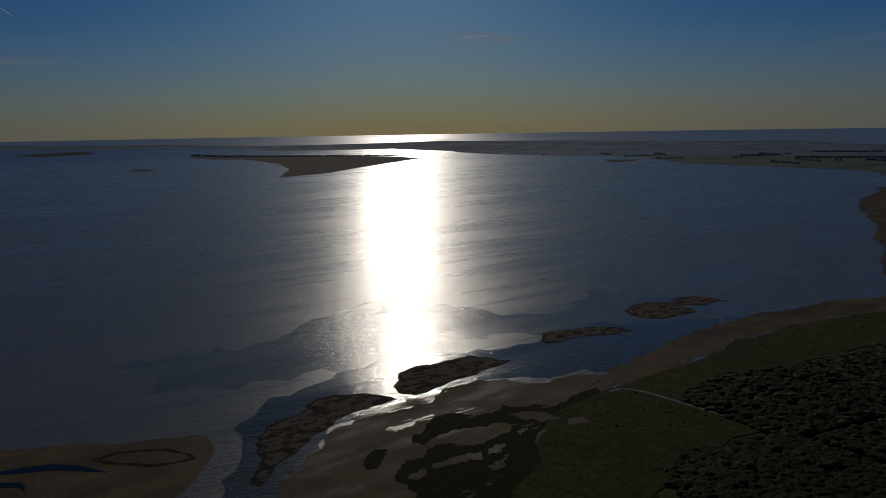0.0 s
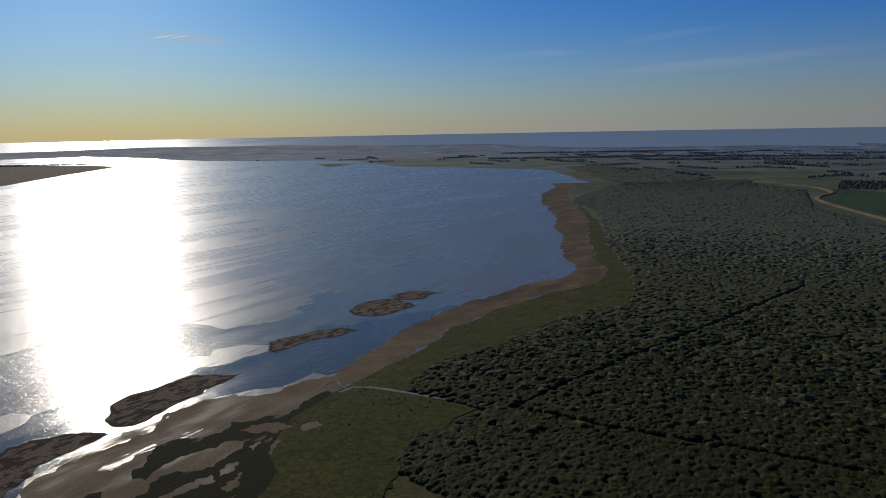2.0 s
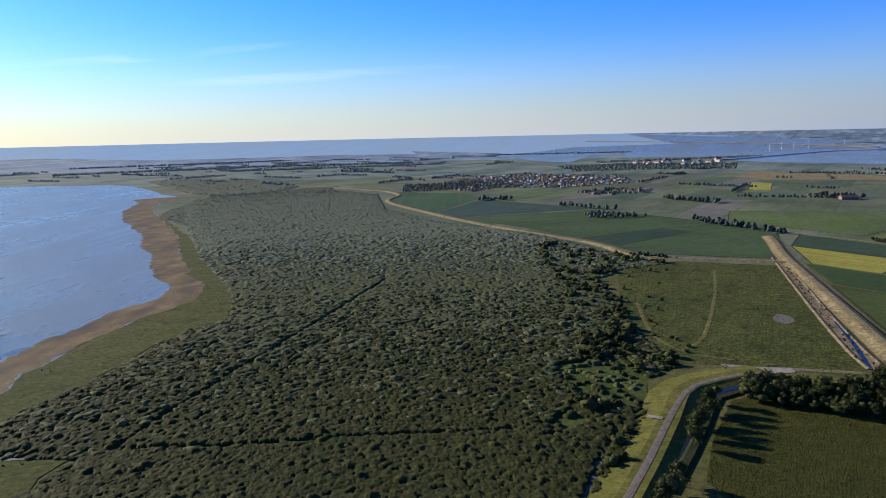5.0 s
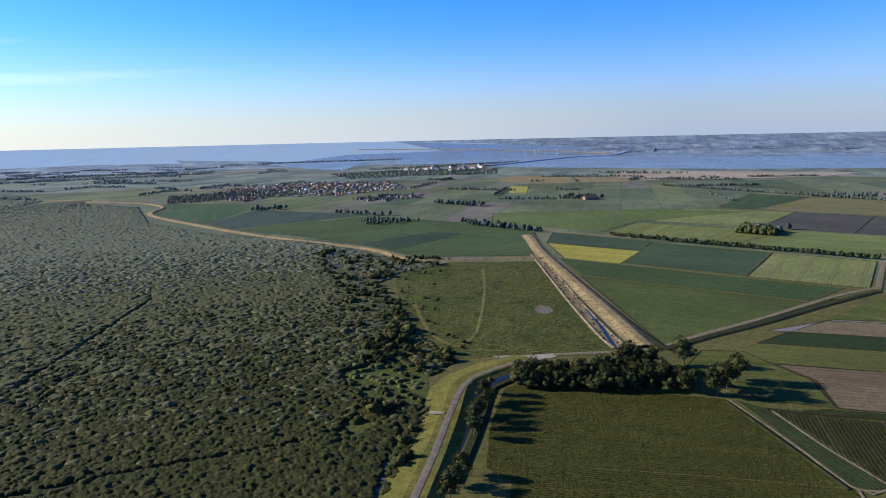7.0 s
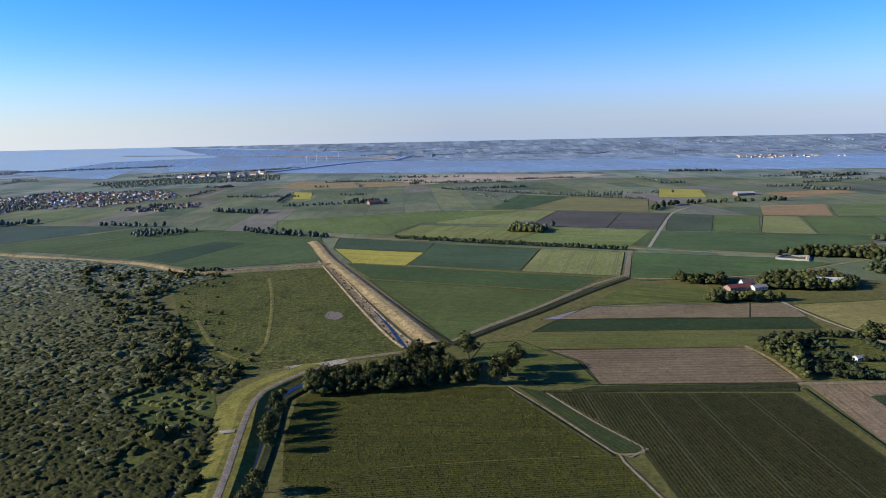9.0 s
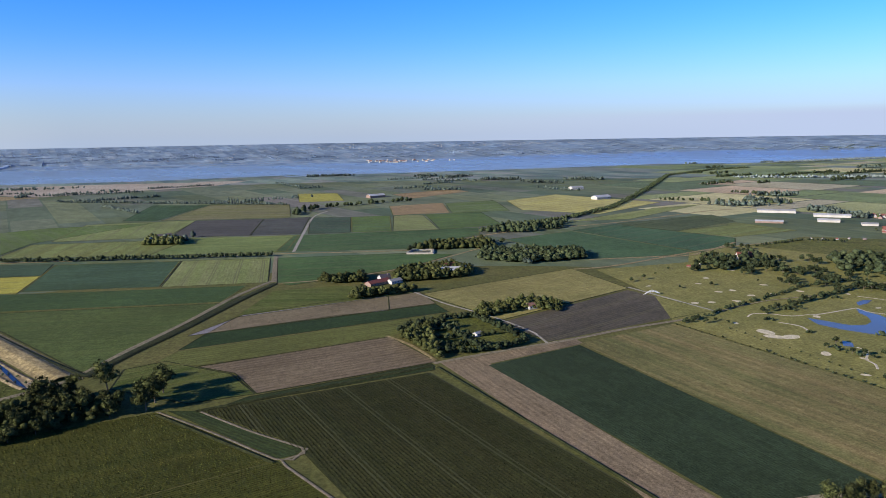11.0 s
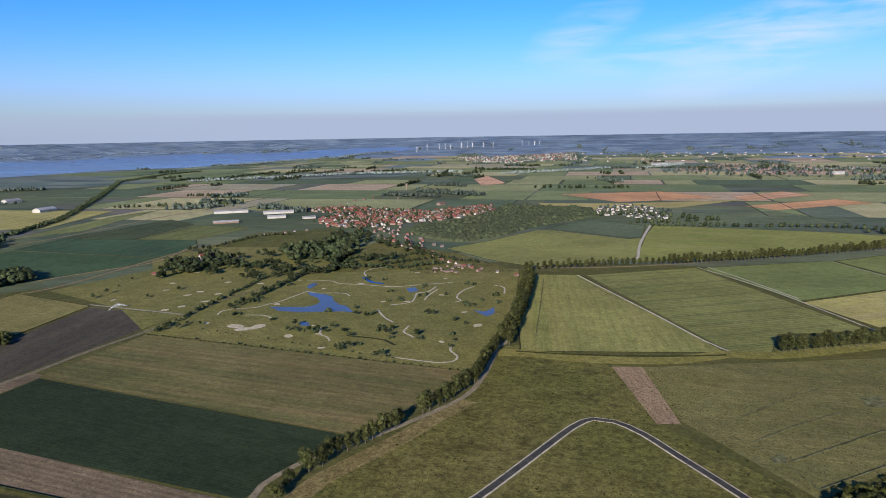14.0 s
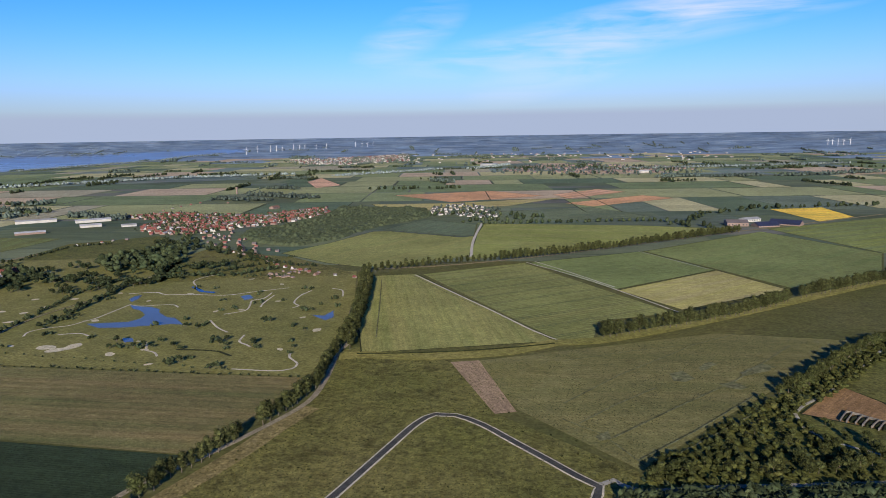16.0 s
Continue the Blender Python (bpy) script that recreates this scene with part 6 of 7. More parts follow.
for i, pts in enumerate(([(2068, -664), (2078, -715)], [(1969, -707), (2001, -800)], [(1654, -835), (1574, -871)], [(1708, -980), (1635, -1033)], [(1805, -774), (1776, -848)], [(2281, -368), (2264, -492)], [(1519, -525), (1508, -569)],
                         [(1049, -1024), (1032, -1074)], [(999, -945), (915, -937)], [(946, -826), (907, -886)], [(716, -873), (825, -900)], [(909, -1769), (822, -1744)], [(771, -1430), (705, -1422)], [(748, -1178), (637, -1164)], [(725, -1279), (572, -1218)],
                         [(-376, -1907), (-650, -2078)], [(465, -1705), (403, -1631)], [(-80, -1833), (-178, -1902)], [(-214, -1859), (-315, -1928)], [(900, 43), (922, 8)], [(1299, 384), (1306, 330)], [(612, -313), (600, -310)])):
    hedge(pts, 36, 9, 8, 13, "dark clump of trees in the distant fields", 70 + i, M_LEAF_FAR)
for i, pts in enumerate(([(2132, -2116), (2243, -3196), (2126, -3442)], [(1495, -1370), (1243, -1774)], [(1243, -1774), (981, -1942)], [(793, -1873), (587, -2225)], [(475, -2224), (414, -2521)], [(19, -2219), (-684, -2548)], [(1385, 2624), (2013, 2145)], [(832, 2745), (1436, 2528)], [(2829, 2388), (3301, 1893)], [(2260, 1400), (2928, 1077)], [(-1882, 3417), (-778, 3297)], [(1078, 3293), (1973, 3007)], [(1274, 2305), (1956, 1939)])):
    hedge(pts, 45, 11, 7, 12, "long belt of distant trees in haze-tinted colour", 100 + i, M_LEAF_HAZE)

golf_trees = Grove("golf_tree", "small round tree on the golf course", "golf trees", [(6, 2.9, 5, 200, 0.36, s) for s in (51, 52, 53)], 23)
for p in [(360, -303), (352, -303), (355, -313), (346, -315), (358, -296), (359, -377), (362, -385), (356, -386), (271, -332), (266, -334), (261, -335), (263, -346), (286, -337), (284, -328), (251, -340), (242, -335), (235, -357), (226, -349), (220, -346), (226, -357), (206, -353), (200, -345), (220, -399), (225, -400), (200, -392), (190, -386), (177, -340), (180, -351), (205, -311), (200, -309), (207, -309), (229, -314), (231, -309), (269, -379), (260, -378), (404, -463), (390, -458), (361, -506), (497, -372), (511, -396), (483, -350), (480, -336), (444, -356), (442, -384), (468, -438), (439, -428), (393, -573), (353, -550), (215, -434), (206, -433), (304, -561)]:
    golf_trees.plant(p[0], p[1], golf_trees.gen.uniform(0.45, 0.8))
for p in [(515, -449), (514, -458), (468, -447), (467, -460), (448, -474), (428, -459), (489, -489), (497, -514), (486, -534), (575, -528), (540, -507), (397, -455), (449, -529), (421, -508), (448, -502), (382, -481), (472, -568), (483, -599), (447, -574), (407, -538), (415, -566), (520, -436), (544, -466), (449, -489), (421, -439), (423, -483)]:
    for k in range(4):
        golf_trees.plant(p[0] + golf_trees.gen.uniform(-9, 9), p[1] + golf_trees.gen.uniform(-9, 9), 1.15)
golf_trees.close()
for i, c in enumerate([(422, -387), (422, -374), (403, -387), (468, -401), (487, -444), (428, -423), (400, -334), (400, -405), (399, -430), (393, -365), (397, -346), (338, -380)]):
    sheet("bunker", blob(c, 3.2, 2.4, i * 0.8, i), M_SANDPIT, 0.72 + 0.02 * (i % 3), "pale sand bunker on the golf course", "bunker", group="golf bunkers")
hedge([(358, -290), (382, -359), (411, -450), (409, -509)], 4, 5, 3, 6, "low dark hedge beside the golf road", 190)

# ---- crops and grass that stand up from the ground ----


def tufts(poly, spacing, size, material, label, seed, turn=None, row=1.5, keep=1.0, name="crop_plants", category="crop"):
    """Low leafy tufts, in rows along the direction turn or strewn."""
    gen = np.random.default_rng(seed)
    p = np.array(poly, float)
    if turn is None:
        x, y = strewn(poly, spacing, gen)
    else:
        c, n = math.cos(turn), math.sin(turn)
        u, v = p[:, 0] * c + p[:, 1] * n, -p[:, 0] * n + p[:, 1] * c
        gu, gv = np.meshgrid(np.arange(u.min(), u.max(), spacing), np.arange(v.min(), v.max(), row))
        gu = (gu + gen.uniform(-0.45, 0.45, gu.shape) * spacing).ravel()
        gv = (gv + gen.normal(0, 0.09 * row, gv.shape)).ravel()
        x, y = gu * c - gv * n, gu * n + gv * c
    k = inside(poly, x, y) & (gen.uniform(0, 1, x.shape) < keep)
    x, y = x[k], y[k]
    n = len(x)
    s = size * gen.uniform(0.6, 1.4, n)
    V = []
    for _ in range(3):
        w = gen.uniform(0, 6.283, n)
        dx, dy = np.cos(w) * s, np.sin(w) * s
        lean = gen.uniform(-0.5, 0.5, (2, n)) * s
        V += [np.stack([x - dx, y - dy, np.full(n, 0.1)], 1), np.stack([x + dx, y + dy, np.full(n, 0.1)], 1), np.stack([x + lean[0], y + lean[1], 0.15 + s * gen.uniform(0.8, 1.5, n)], 1)]
    V = np.stack(V, 1).reshape(-1, 3)
    F = np.arange(len(V)).reshape(-1, 3)
    return tagged(new(name, raw_mesh(name, V, F, material)), label, category, "", "stuff")


M_BEET = leaves("beet_leaves", (0.058, 0.07, 0.0145), (0.07, 0.077, 0.0175), (0.092, 0.086, 0.024), 0.5)
M_HERB = leaves("pasture_herbs", (0.07, 0.08, 0.024), (0.082, 0.088, 0.028), (0.1, 0.1, 0.034), 0.4)
M_POTATO = leaves("potato_leaves", (0.034, 0.043, 0.016), (0.041, 0.047, 0.019), (0.052, 0.053, 0.022), 0.5)
M_CABBAGE = leaves("cabbage_leaves", (0.033, 0.052, 0.032), (0.038, 0.057, 0.035), (0.044, 0.062, 0.039), 0.4)
M_TUSSOCK = leaves("grass_tussocks", (0.09, 0.095, 0.028), (0.115, 0.11, 0.036), (0.14, 0.125, 0.045), 0.45)
M_FODDER = leaves("fodder_leaves", (0.058, 0.066, 0.026), (0.064, 0.07, 0.029), (0.078, 0.08, 0.035), 0.4)
BEETS = [(222, 94), (254, 106), (302, 118), (316, 108), (327, 20), (258, -24), (247, 26), (238, 59), (217, 82)]
tufts(BEETS, 1.0, 0.26, M_BEET, "rows of green beet leaves", 301, math.atan2(-88, 11), 1.5)
tufts([(216, 82), (237, 59), (246, 26), (257, -24), (217, -40), (164, -53), (178, 70)], 1.0, 0.26, M_BEET, "rows of green beet leaves", 302, math.atan2(-83, 20), 1.5)
tufts([(318, 0), (329, -110), (196, -133), (160, -139), (166, -56), (216, -46), (257, -38)], 0.9, 0.26, M_POTATO, "rows of dark green potato plants", 303, math.atan2(-24, -135), 1.6)
tufts([(329, -145), (342, -205), (162, -216), (164, -200), (165, -163)], 0.9, 0.25, M_CABBAGE, "rows of blue-green cabbages", 304, math.atan2(-12, -183), 1.5)
tufts([(130, -167), (132, -196), (131, -229), (111, -276), (95, -312), (87, -345), (29, -358), (51, -283), (-8, -242), (-19, -233), (-2, -163), (94, -140)], 1.7, 0.27, M_TUSSOCK, "tufts of rough olive grass", 305, keep=0.8, name="grass_tufts", category="grass")
tufts([(137, -137), (149, -163), (149, -200), (138, -239), (134, -276), (150, -350), (141, -360), (103, -356), (88, -340), (110, -276), (131, -229)], 1.8, 0.27, M_TUSSOCK, "tufts of rough olive grass", 306, keep=0.8, name="grass_tufts", category="grass")
tufts([(525, 305), (598, 288), (632, 205), (390, 88), (373, 82), (361, 113), (349, 138), (335, 162), (364, 198), (438, 250)], 2.6, 0.3, M_HERB, "tufts of green pasture grass", 307, keep=0.7, name="grass_tufts", category="grass")
tufts([(72, -350), (-54, -428), (-128, -428), (-46, -307), (-8, -247), (43, -290)], 1.3, 0.24, M_FODDER, "rows of thin grey-green crop", 308, math.atan2(-46, 51), 2.0, 0.75)

# ---- buildings ----


def box(bm, x0, y0, z0, x1, y1, z1):
    vs = [bm.verts.new((x, y, z)) for z in (z0, z1) for x, y in ((x0, y0), (x1, y0), (x1, y1), (x0, y1))]
    for q in ((3, 2, 1, 0), (4, 5, 6, 7), (0, 1, 5, 4), (1, 2, 6, 5), (2, 3, 7, 6), (3, 0, 4, 7)):
        bm.faces.new([vs[i] for i in q])


def prism(bm, pts, y0, y1):
    """A closed solid: the outline pts in x and z, drawn out from y0 to y1."""
    a = [bm.verts.new((x, y0, z)) for x, z in pts]
    b = [bm.verts.new((x, y1, z)) for x, z in pts]
    n = len(pts)
    bm.faces.new(a)
    bm.faces.new(b[::-1])
    for i in range(n):
        bm.faces.new((a[i], b[i], b[(i + 1) % n], a[(i + 1) % n]))


def house_kind(name, label, category, group, w, l, eaves, ridge, wall, roof, chimney=True, openings=True):
    """A gabled building at the origin: w across, l along the ridge."""
    top = new(name)
    h = w / 2
    bm = bmesh.new()
    prism(bm, [(-h, -0.3), (h, -0.3), (h, eaves), (0, ridge - 0.15), (-h, eaves)], -l / 2, l / 2)
    part("wall", bm, wall, top)
    slope = (ridge - eaves) / h
    o = 0.45
    for sgn in (-1, 1):
        bm = bmesh.new()
        prism(bm, [(0, ridge), (sgn * (h + o), eaves - slope * o), (sgn * (h + o), eaves - slope * o + 0.22), (0, ridge + 0.24)], -l / 2 - o, l / 2 + o)
        bmesh.ops.recalc_face_normals(bm, faces=bm.faces[:])
        part("roof_slope", bm, roof, top)
    if chimney:
        bm = bmesh.new()
        box(bm, -0.4 + h * 0.3, l * 0.28, ridge - h * 0.3 * slope - 0.4, 0.4 + h * 0.3, l * 0.28 + 0.8, ridge + 0.9)
        part("chimney", bm, M_WALL_BRICK, top)
    if openings:
        for sgn in (-1, 1):
            for k in range(max(2, int(l / 4))):
                y = -l / 2 + (k + 0.5) * l / max(2, int(l / 4))
                bm = bmesh.new()
                x = sgn * (h + 0.02)
                box(bm, x - 0.06, y - 0.6, 0.9, x + 0.06, y + 0.6, min(2.3, eaves - 0.2))
                part("window", bm, M_GLASS, top)
    return tagged(top, label, category, group)


def stand(ob, x, y, turn, scale=1.0, lift=0.15):
    s = scale * shrink(x, y)
    return copy_thing(ob, Matrix.Translation((x, y, land_z(x, y) + lift)) @ Matrix.Rotation(turn, 4, "Z") @ Matrix.Scale(s, 4))


VILLAGE = [house_kind("house", "brick village house with a red tiled roof", "house", "village houses", 8, 11, 3.4, 7.4, M_WALL_BRICK, M_ROOF_RED),
           house_kind("house", "brick village house with an orange tiled roof", "house", "village houses", 8, 13, 3.4, 7.2, M_WALL_BRICK, M_ROOF_ORANGE),
           house_kind("house", "white village house with a red tiled roof", "house", "village houses", 7.5, 10, 3.2, 7.0, M_WALL_WHITE, M_ROOF_RED),
           house_kind("house", "brick village house with a dark tiled roof", "house", "village houses", 8, 12, 3.4, 7.0, M_WALL_BRICK, M_ROOF_DARK),
           house_kind("house", "white village house with a dark tiled roof", "house", "village houses", 8, 10, 3.2, 6.6, M_WALL_WHITE, M_ROOF_DARK)]
vgen = np.random.default_rng(8)


def settle_houses(poly, spacing, weights, turn, limit):
    n = 0
    for x, y in zip(*strewn(poly, spacing, vgen)):
        if n >= limit:
            break
        k = vgen.choice(5, p=weights)
        stand(VILLAGE[k], x, y, turn + vgen.choice([0, math.pi / 2]) + vgen.uniform(-0.15, 0.15), vgen.uniform(0.31, 0.42))
        n += 1


settle_houses([(616, -774), (642, -865), (700, -895), (650, -935), (534, -930), (502, -901), (482, -799), (512, -745), (560, -735)], 16, [0.46, 0.2, 0.08, 0.18, 0.08], 0.4, 190)
settle_houses([(520, -885), (488, -1059), (421, -977), (440, -889), (467, -827)], 19, [0.42, 0.28, 0.06, 0.18, 0.06], 0.7, 110)
settle_houses([(512, -734), (476, -781), (345, -656), (360, -633), (432, -672)], 19, [0.35, 0.3, 0.08, 0.2, 0.07], 0.2, 50)


def along(pts, spacing, weights, jitter=3.0):
    for x, y in ragged(pts, spacing, 0, closed=False):
        stand(VILLAGE[vgen.choice(5, p=weights)], x + vgen.uniform(-jitter, jitter), y + vgen.uniform(-jitter, jitter), vgen.uniform(0, 3), vgen.uniform(0.26, 0.35))


along([(393, -643), (347, -618), (290, -568), (255, -550), (220, -544)], 12, [0.3, 0.1, 0.25, 0.15, 0.2])
along([(596, -651), (568, -698)], 12, [0.05, 0.05, 0.3, 0.1, 0.5])
along([(490, -762), (463, -738)], 10, [0, 0, 0.5, 0, 0.5])
along([(515, -421), (526, -458), (522, -486)], 16, [0.2, 0.1, 0.5, 0.1, 0.1])
along([(713, -898), (739, -1109), (689, -1121)], 30, [0.3, 0.3, 0.2, 0.1, 0.1])
along([(337, -954), (281, -997), (221, -1034)], 15, [0.05, 0.05, 0.4, 0.1, 0.4])
for k in VILLAGE:
    stow(k)

SPOTS = [("barn", "long white industrial hall with a pale roof", "hall", 12, 52, 3.4, 4.8, M_WALL_WHITE, M_ROOF_WHITE, [(839, -802), (796, -847)], 1.0),
         ("barn", "long low grey shed with a sheet roof", "hall", 12, 46, 3.0, 4.4, M_WALL_WHITE, M_ROOF_GREY, [(758, -826), (720, -866)], 1.0),
         ("barn", "low grey shed beside the halls", "hall", 10, 34, 2.2, 3.4, M_WALL_BRICK, M_ROOF_GREY, [(742, -709), (715, -738)], 1.0),
         ("barn", "white hall at the edge of the village", "hall", 9, 18, 2.2, 3.4, M_WALL_WHITE, M_ROOF_WHITE, [(657, -802), (644, -817)], 1.0),
         ("barn", "grey hall behind the village", "hall", 11, 26, 2.6, 4.0, M_WALL_WHITE, M_ROOF_GREY, [(710, -786), (691, -807)], 1.0),
         ("barn", "low farm barn with a bright red roof", "barn", 11, 30, 3, 5.6, M_WALL_BRICK, M_ROOF_RED, [(552, -133), (561, -151)], 0.72),
         ("farmhouse", "farmhouse with a grey roof among trees", "house", 10, 15, 4, 8.6, M_WALL_WHITE, M_ROOF_DARK, [(567, -145), (571, -157)], 0.65),
         ("barn", "pale low farm shed by the farmhouse", "barn", 9, 16, 3, 5, M_WALL_WHITE, M_ROOF_WHITE, [(554, -151), (559, -162)], 0.72),
         ("barn", "farm barn with a bright red roof and trees behind", "barn", 12, 22, 4, 8, M_WALL_WHITE, M_ROOF_RED, [(594, -211), (596, -227)], 0.72),
         ("barn", "grey farm shed beside the red barn", "barn", 12, 22, 3, 6, M_WALL_BRICK, M_ROOF_GREY, [(576, -208), (574, -224)], 1.0),
         ("shed", "brown-roofed shed among trees", "shed", 10, 18, 3, 5, M_WALL_WHITE, M_ROOF_ORANGE, [(433, -219), (434, -228)], 0.72),
         ("greenhouse", "small white garden building in the copse", "shed", 5, 7, 2.4, 3.6, M_WALL_WHITE, M_ROOF_WHITE, [(382, -157), (384, -161)], 0.72),
         ("farmhouse", "white house with a red roof by the golf course", "house", 9, 13, 4, 7.5, M_WALL_WHITE, M_ROOF_RED, [(523, -486), (520, -493)], 1.0),
         ("barn", "barn with a dark blue solar roof", "barn", 18, 36, 1.6, 6, M_WALL_BRICK, M_SOLAR, [(-182, -955), (-207, -942)], 1.0),
         ("barn", "barn with a dark blue solar roof", "barn", 16, 28, 1.6, 5.4, M_WALL_BRICK, M_SOLAR, [(-158, -924), (-176, -932)], 1.0),
         ("barn", "white farm hall with a pale roof", "barn", 13, 24, 3, 5, M_WALL_WHITE, M_ROOF_WHITE, [(-142, -966), (-171, -987)], 1.0),
         ("barn", "dark farm barn by the solar roofs", "barn", 18, 25, 4, 7, M_WALL_BRICK, M_ROOF_DARK, [(-129, -931), (-139, -932)], 1.0),
         ("barn", "white halls in the distant fields", "hall", 24, 60, 6, 9, M_WALL_WHITE, M_ROOF_WHITE, [(491, -2442), (448, -2481)], 1.0),
         ("barn", "far farm barn between the fields", "barn", 16, 36, 4, 7, M_WALL_BRICK, M_ROOF_GREY, [(1394, -339), (1407, -379)], 1.0),
         ("barn", "far farm barn between the fields", "barn", 16, 36, 4, 7, M_WALL_WHITE, M_ROOF_GREY, [(1138, -709), (1147, -746)], 1.0),
         ("barn", "far farm barn between the fields", "barn", 16, 30, 4, 7, M_WALL_WHITE, M_ROOF_WHITE, [(1373, -794), (1375, -827)], 1.0),
         ("barn", "far farm with orange roofs", "barn", 12, 26, 4, 7, M_WALL_BRICK, M_ROOF_ORANGE, [(1261, 332), (1274, 317)], 1.0),
         ("barn", "far farm with red roofs", "barn", 8, 16, 2.5, 4.5, M_WALL_BRICK, M_ROOF_ORANGE, [(559, -1030), (554, -1057)], 1.0),
         ("barn", "far farm shed in open fields", "barn", 14, 30, 4, 7, M_WALL_WHITE, M_ROOF_GREY, [(-28, -2045), (-67, -2073)], 1.0),
         ("farmhouse", "farmhouse inside a ring of trees", "house", 10, 16, 4, 8, M_WALL_WHITE, M_ROOF_DARK, [(920, 37), (922, 26)], 1.0)]
for name, label, category, w, l, eaves, ridge, wall, roof, spot, k in SPOTS:
    (x0, y0), (x1, y1) = spot
    ob = house_kind(name, label, category, "", w, l, eaves, ridge, wall, roof, chimney=name == "farmhouse", openings=category != "hall")
    x, y = (x0 + x1) / 2, (y0 + y1) / 2
    ob.matrix_basis = Matrix.Translation((x, y, land_z(x, y) + 0.45)) @ Matrix.Rotation(math.atan2(y1 - y0, x1 - x0) - math.pi / 2, 4, "Z") @ Matrix.Scale(shrink(x, y) * k, 4)


def many_houses(name, x, y, gen, walls, roof, size, tall, label, category):
    """Small houses past counting, joined: walls and a gabled roof each."""
    V, Fq, mats = [], [], []
    for i, (px, py) in enumerate(zip(x, y)):
        s = shrink(px, py)
        w, l, e, r = size * gen.uniform(0.8, 1.2) * s / 2, size * gen.uniform(1.0, 1.9) * s / 2, tall * 0.5 * s, tall * gen.uniform(0.9, 1.2) * s
        t = gen.uniform(0, 3.14)
        c, n = math.cos(t), math.sin(t)
        z = land_z(px, py) + 0.4
        b = len(V)
        for lx, ly, lz in ((-w, -l, -1), (w, -l, -1), (w, l, -1), (-w, l, -1), (-w, -l, e), (w, -l, e), (w, l, e), (-w, l, e), (0, -l, r), (0, l, r)):
            V.append((px + lx * c - ly * n, py + lx * n + ly * c, z + lz))
        for q, m in (((0, 1, 5, 8, 4), 0), ((2, 3, 7, 9, 6), 0), ((1, 2, 6, 5), 0), ((3, 0, 4, 7), 0), ((5, 6, 9, 8), 1), ((7, 4, 8, 9), 1)):
            Fq.append(tuple(b + k for k in q))
            mats.append(m)
    ob = mesh_object(name, V, Fq, walls)
    ob.data.materials.append(roof)
    ob.data.polygons.foreach_set("material_index", mats)
    return tagged(ob, label, category, "", "stuff")


def scatter_houses(poly, spacing, keep, seed, walls, roof, size, tall, label):
    gen = np.random.default_rng(seed)
    x, y = strewn(poly, spacing, gen)
    k = gen.uniform(0, 1, len(x)) < keep
    return many_houses("town_houses", x[k], y[k], gen, walls, roof, size, tall, label, "houses")


VILLAGE_CORE = [(616, -774), (642, -865), (738, -895), (677, -959), (534, -944), (475, -1069), (421, -957), (454, -865), (491, -806), (512, -734)]
scatter_houses(VILLAGE_CORE, 13, 0.16, 31, M_WALL_BRICK, M_ROOF_GREY, 4.2, 2.6, "pale sheds and extensions between village houses")
scatter_houses(VILLAGE_CORE, 9, 0.5, 32, M_WALL_BRICK, M_ROOF_RED, 4.4, 3.2, "small red-roofed row houses of the village")
scatter_houses(VILLAGE_CORE, 11, 0.3, 34, M_WALL_WHITE, M_ROOF_DARK, 4.2, 3.2, "small dark-roofed row houses of the village")
scatter_houses([(279, -991), (167, -964), (186, -1075), (264, -1145), (302, -1090)], 13, 0.5, 35, M_WALL_WHITE, M_ROOF_DARK, 4.5, 2.6, "small holiday homes in a wooded park")
wood([(279, -991), (167, -964), (186, -1075), (264, -1145), (302, -1090)], 11, 3, 5.5, "trees between holiday homes", 175, M_LEAF_FAR, "town_trees")
scatter_houses([(307, -539), (280, -575), (247, -552), (276, -523)], 8, 0.35, 36, M_WALL_BRICK, M_ROOF_DARK, 2.4, 1.5, "caravans and huts on a camp ground")
scatter_houses([(1531, -3022), (1159, -3728), (889, -2866), (1037, -2527), (1261, -2622)], 26, 0.3, 33, M_WALL_WHITE, M_ROOF_DARK, 7, 5, "distant village of pale houses")
TOWN = [(1165, 1152), (1364, 1266), (1581, 1213), (1663, 963), (1448, 802), (1246, 858), (1164, 980), (1073, 957), (1084, 1030)]
scatter_houses(TOWN, 14, 0.32, 1, M_WALL_BRICK, M_ROOF_ORANGE, 5, 3.2, "dense brick houses of a small town")
scatter_houses(TOWN, 17, 0.3, 2, M_WALL_WHITE, M_ROOF_GREY, 5, 3.2, "dense white and grey roofed houses of a small town")
wood(TOWN, 14, 2.6, 3.8, "trees between the town houses", 66, M_LEAF_PLANTED, "town_trees")
scatter_houses([(1159, 773), (1257, 782), (1298, 673), (1190, 642), (1125, 701)], 15, 0.4, 3, M_WALL_BRICK, M_ROOF_DARK, 6, 4, "rows of small holiday homes")
wood([(1159, 773), (1257, 782), (1298, 673), (1190, 642), (1125, 701)], 18, 4, 6, "shrubs between holiday homes", 67, M_LEAF_FAR, "town_trees")
scatter_houses([(2261, 1331), (2675, 1065), (2362, 940), (2083, 1119)], 60, 0.5, 4, M_WALL_WHITE, M_ROOF_ORANGE, 14, 10, "scattered houses near the harbour")
scatter_houses([(1531, -3022), (1159, -3728), (889, -2866), (1037, -2527), (1261, -2622)], 24, 0.28, 5, M_WALL_WHITE, M_ROOF_RED, 6.5, 5, "distant village of orange roofs")
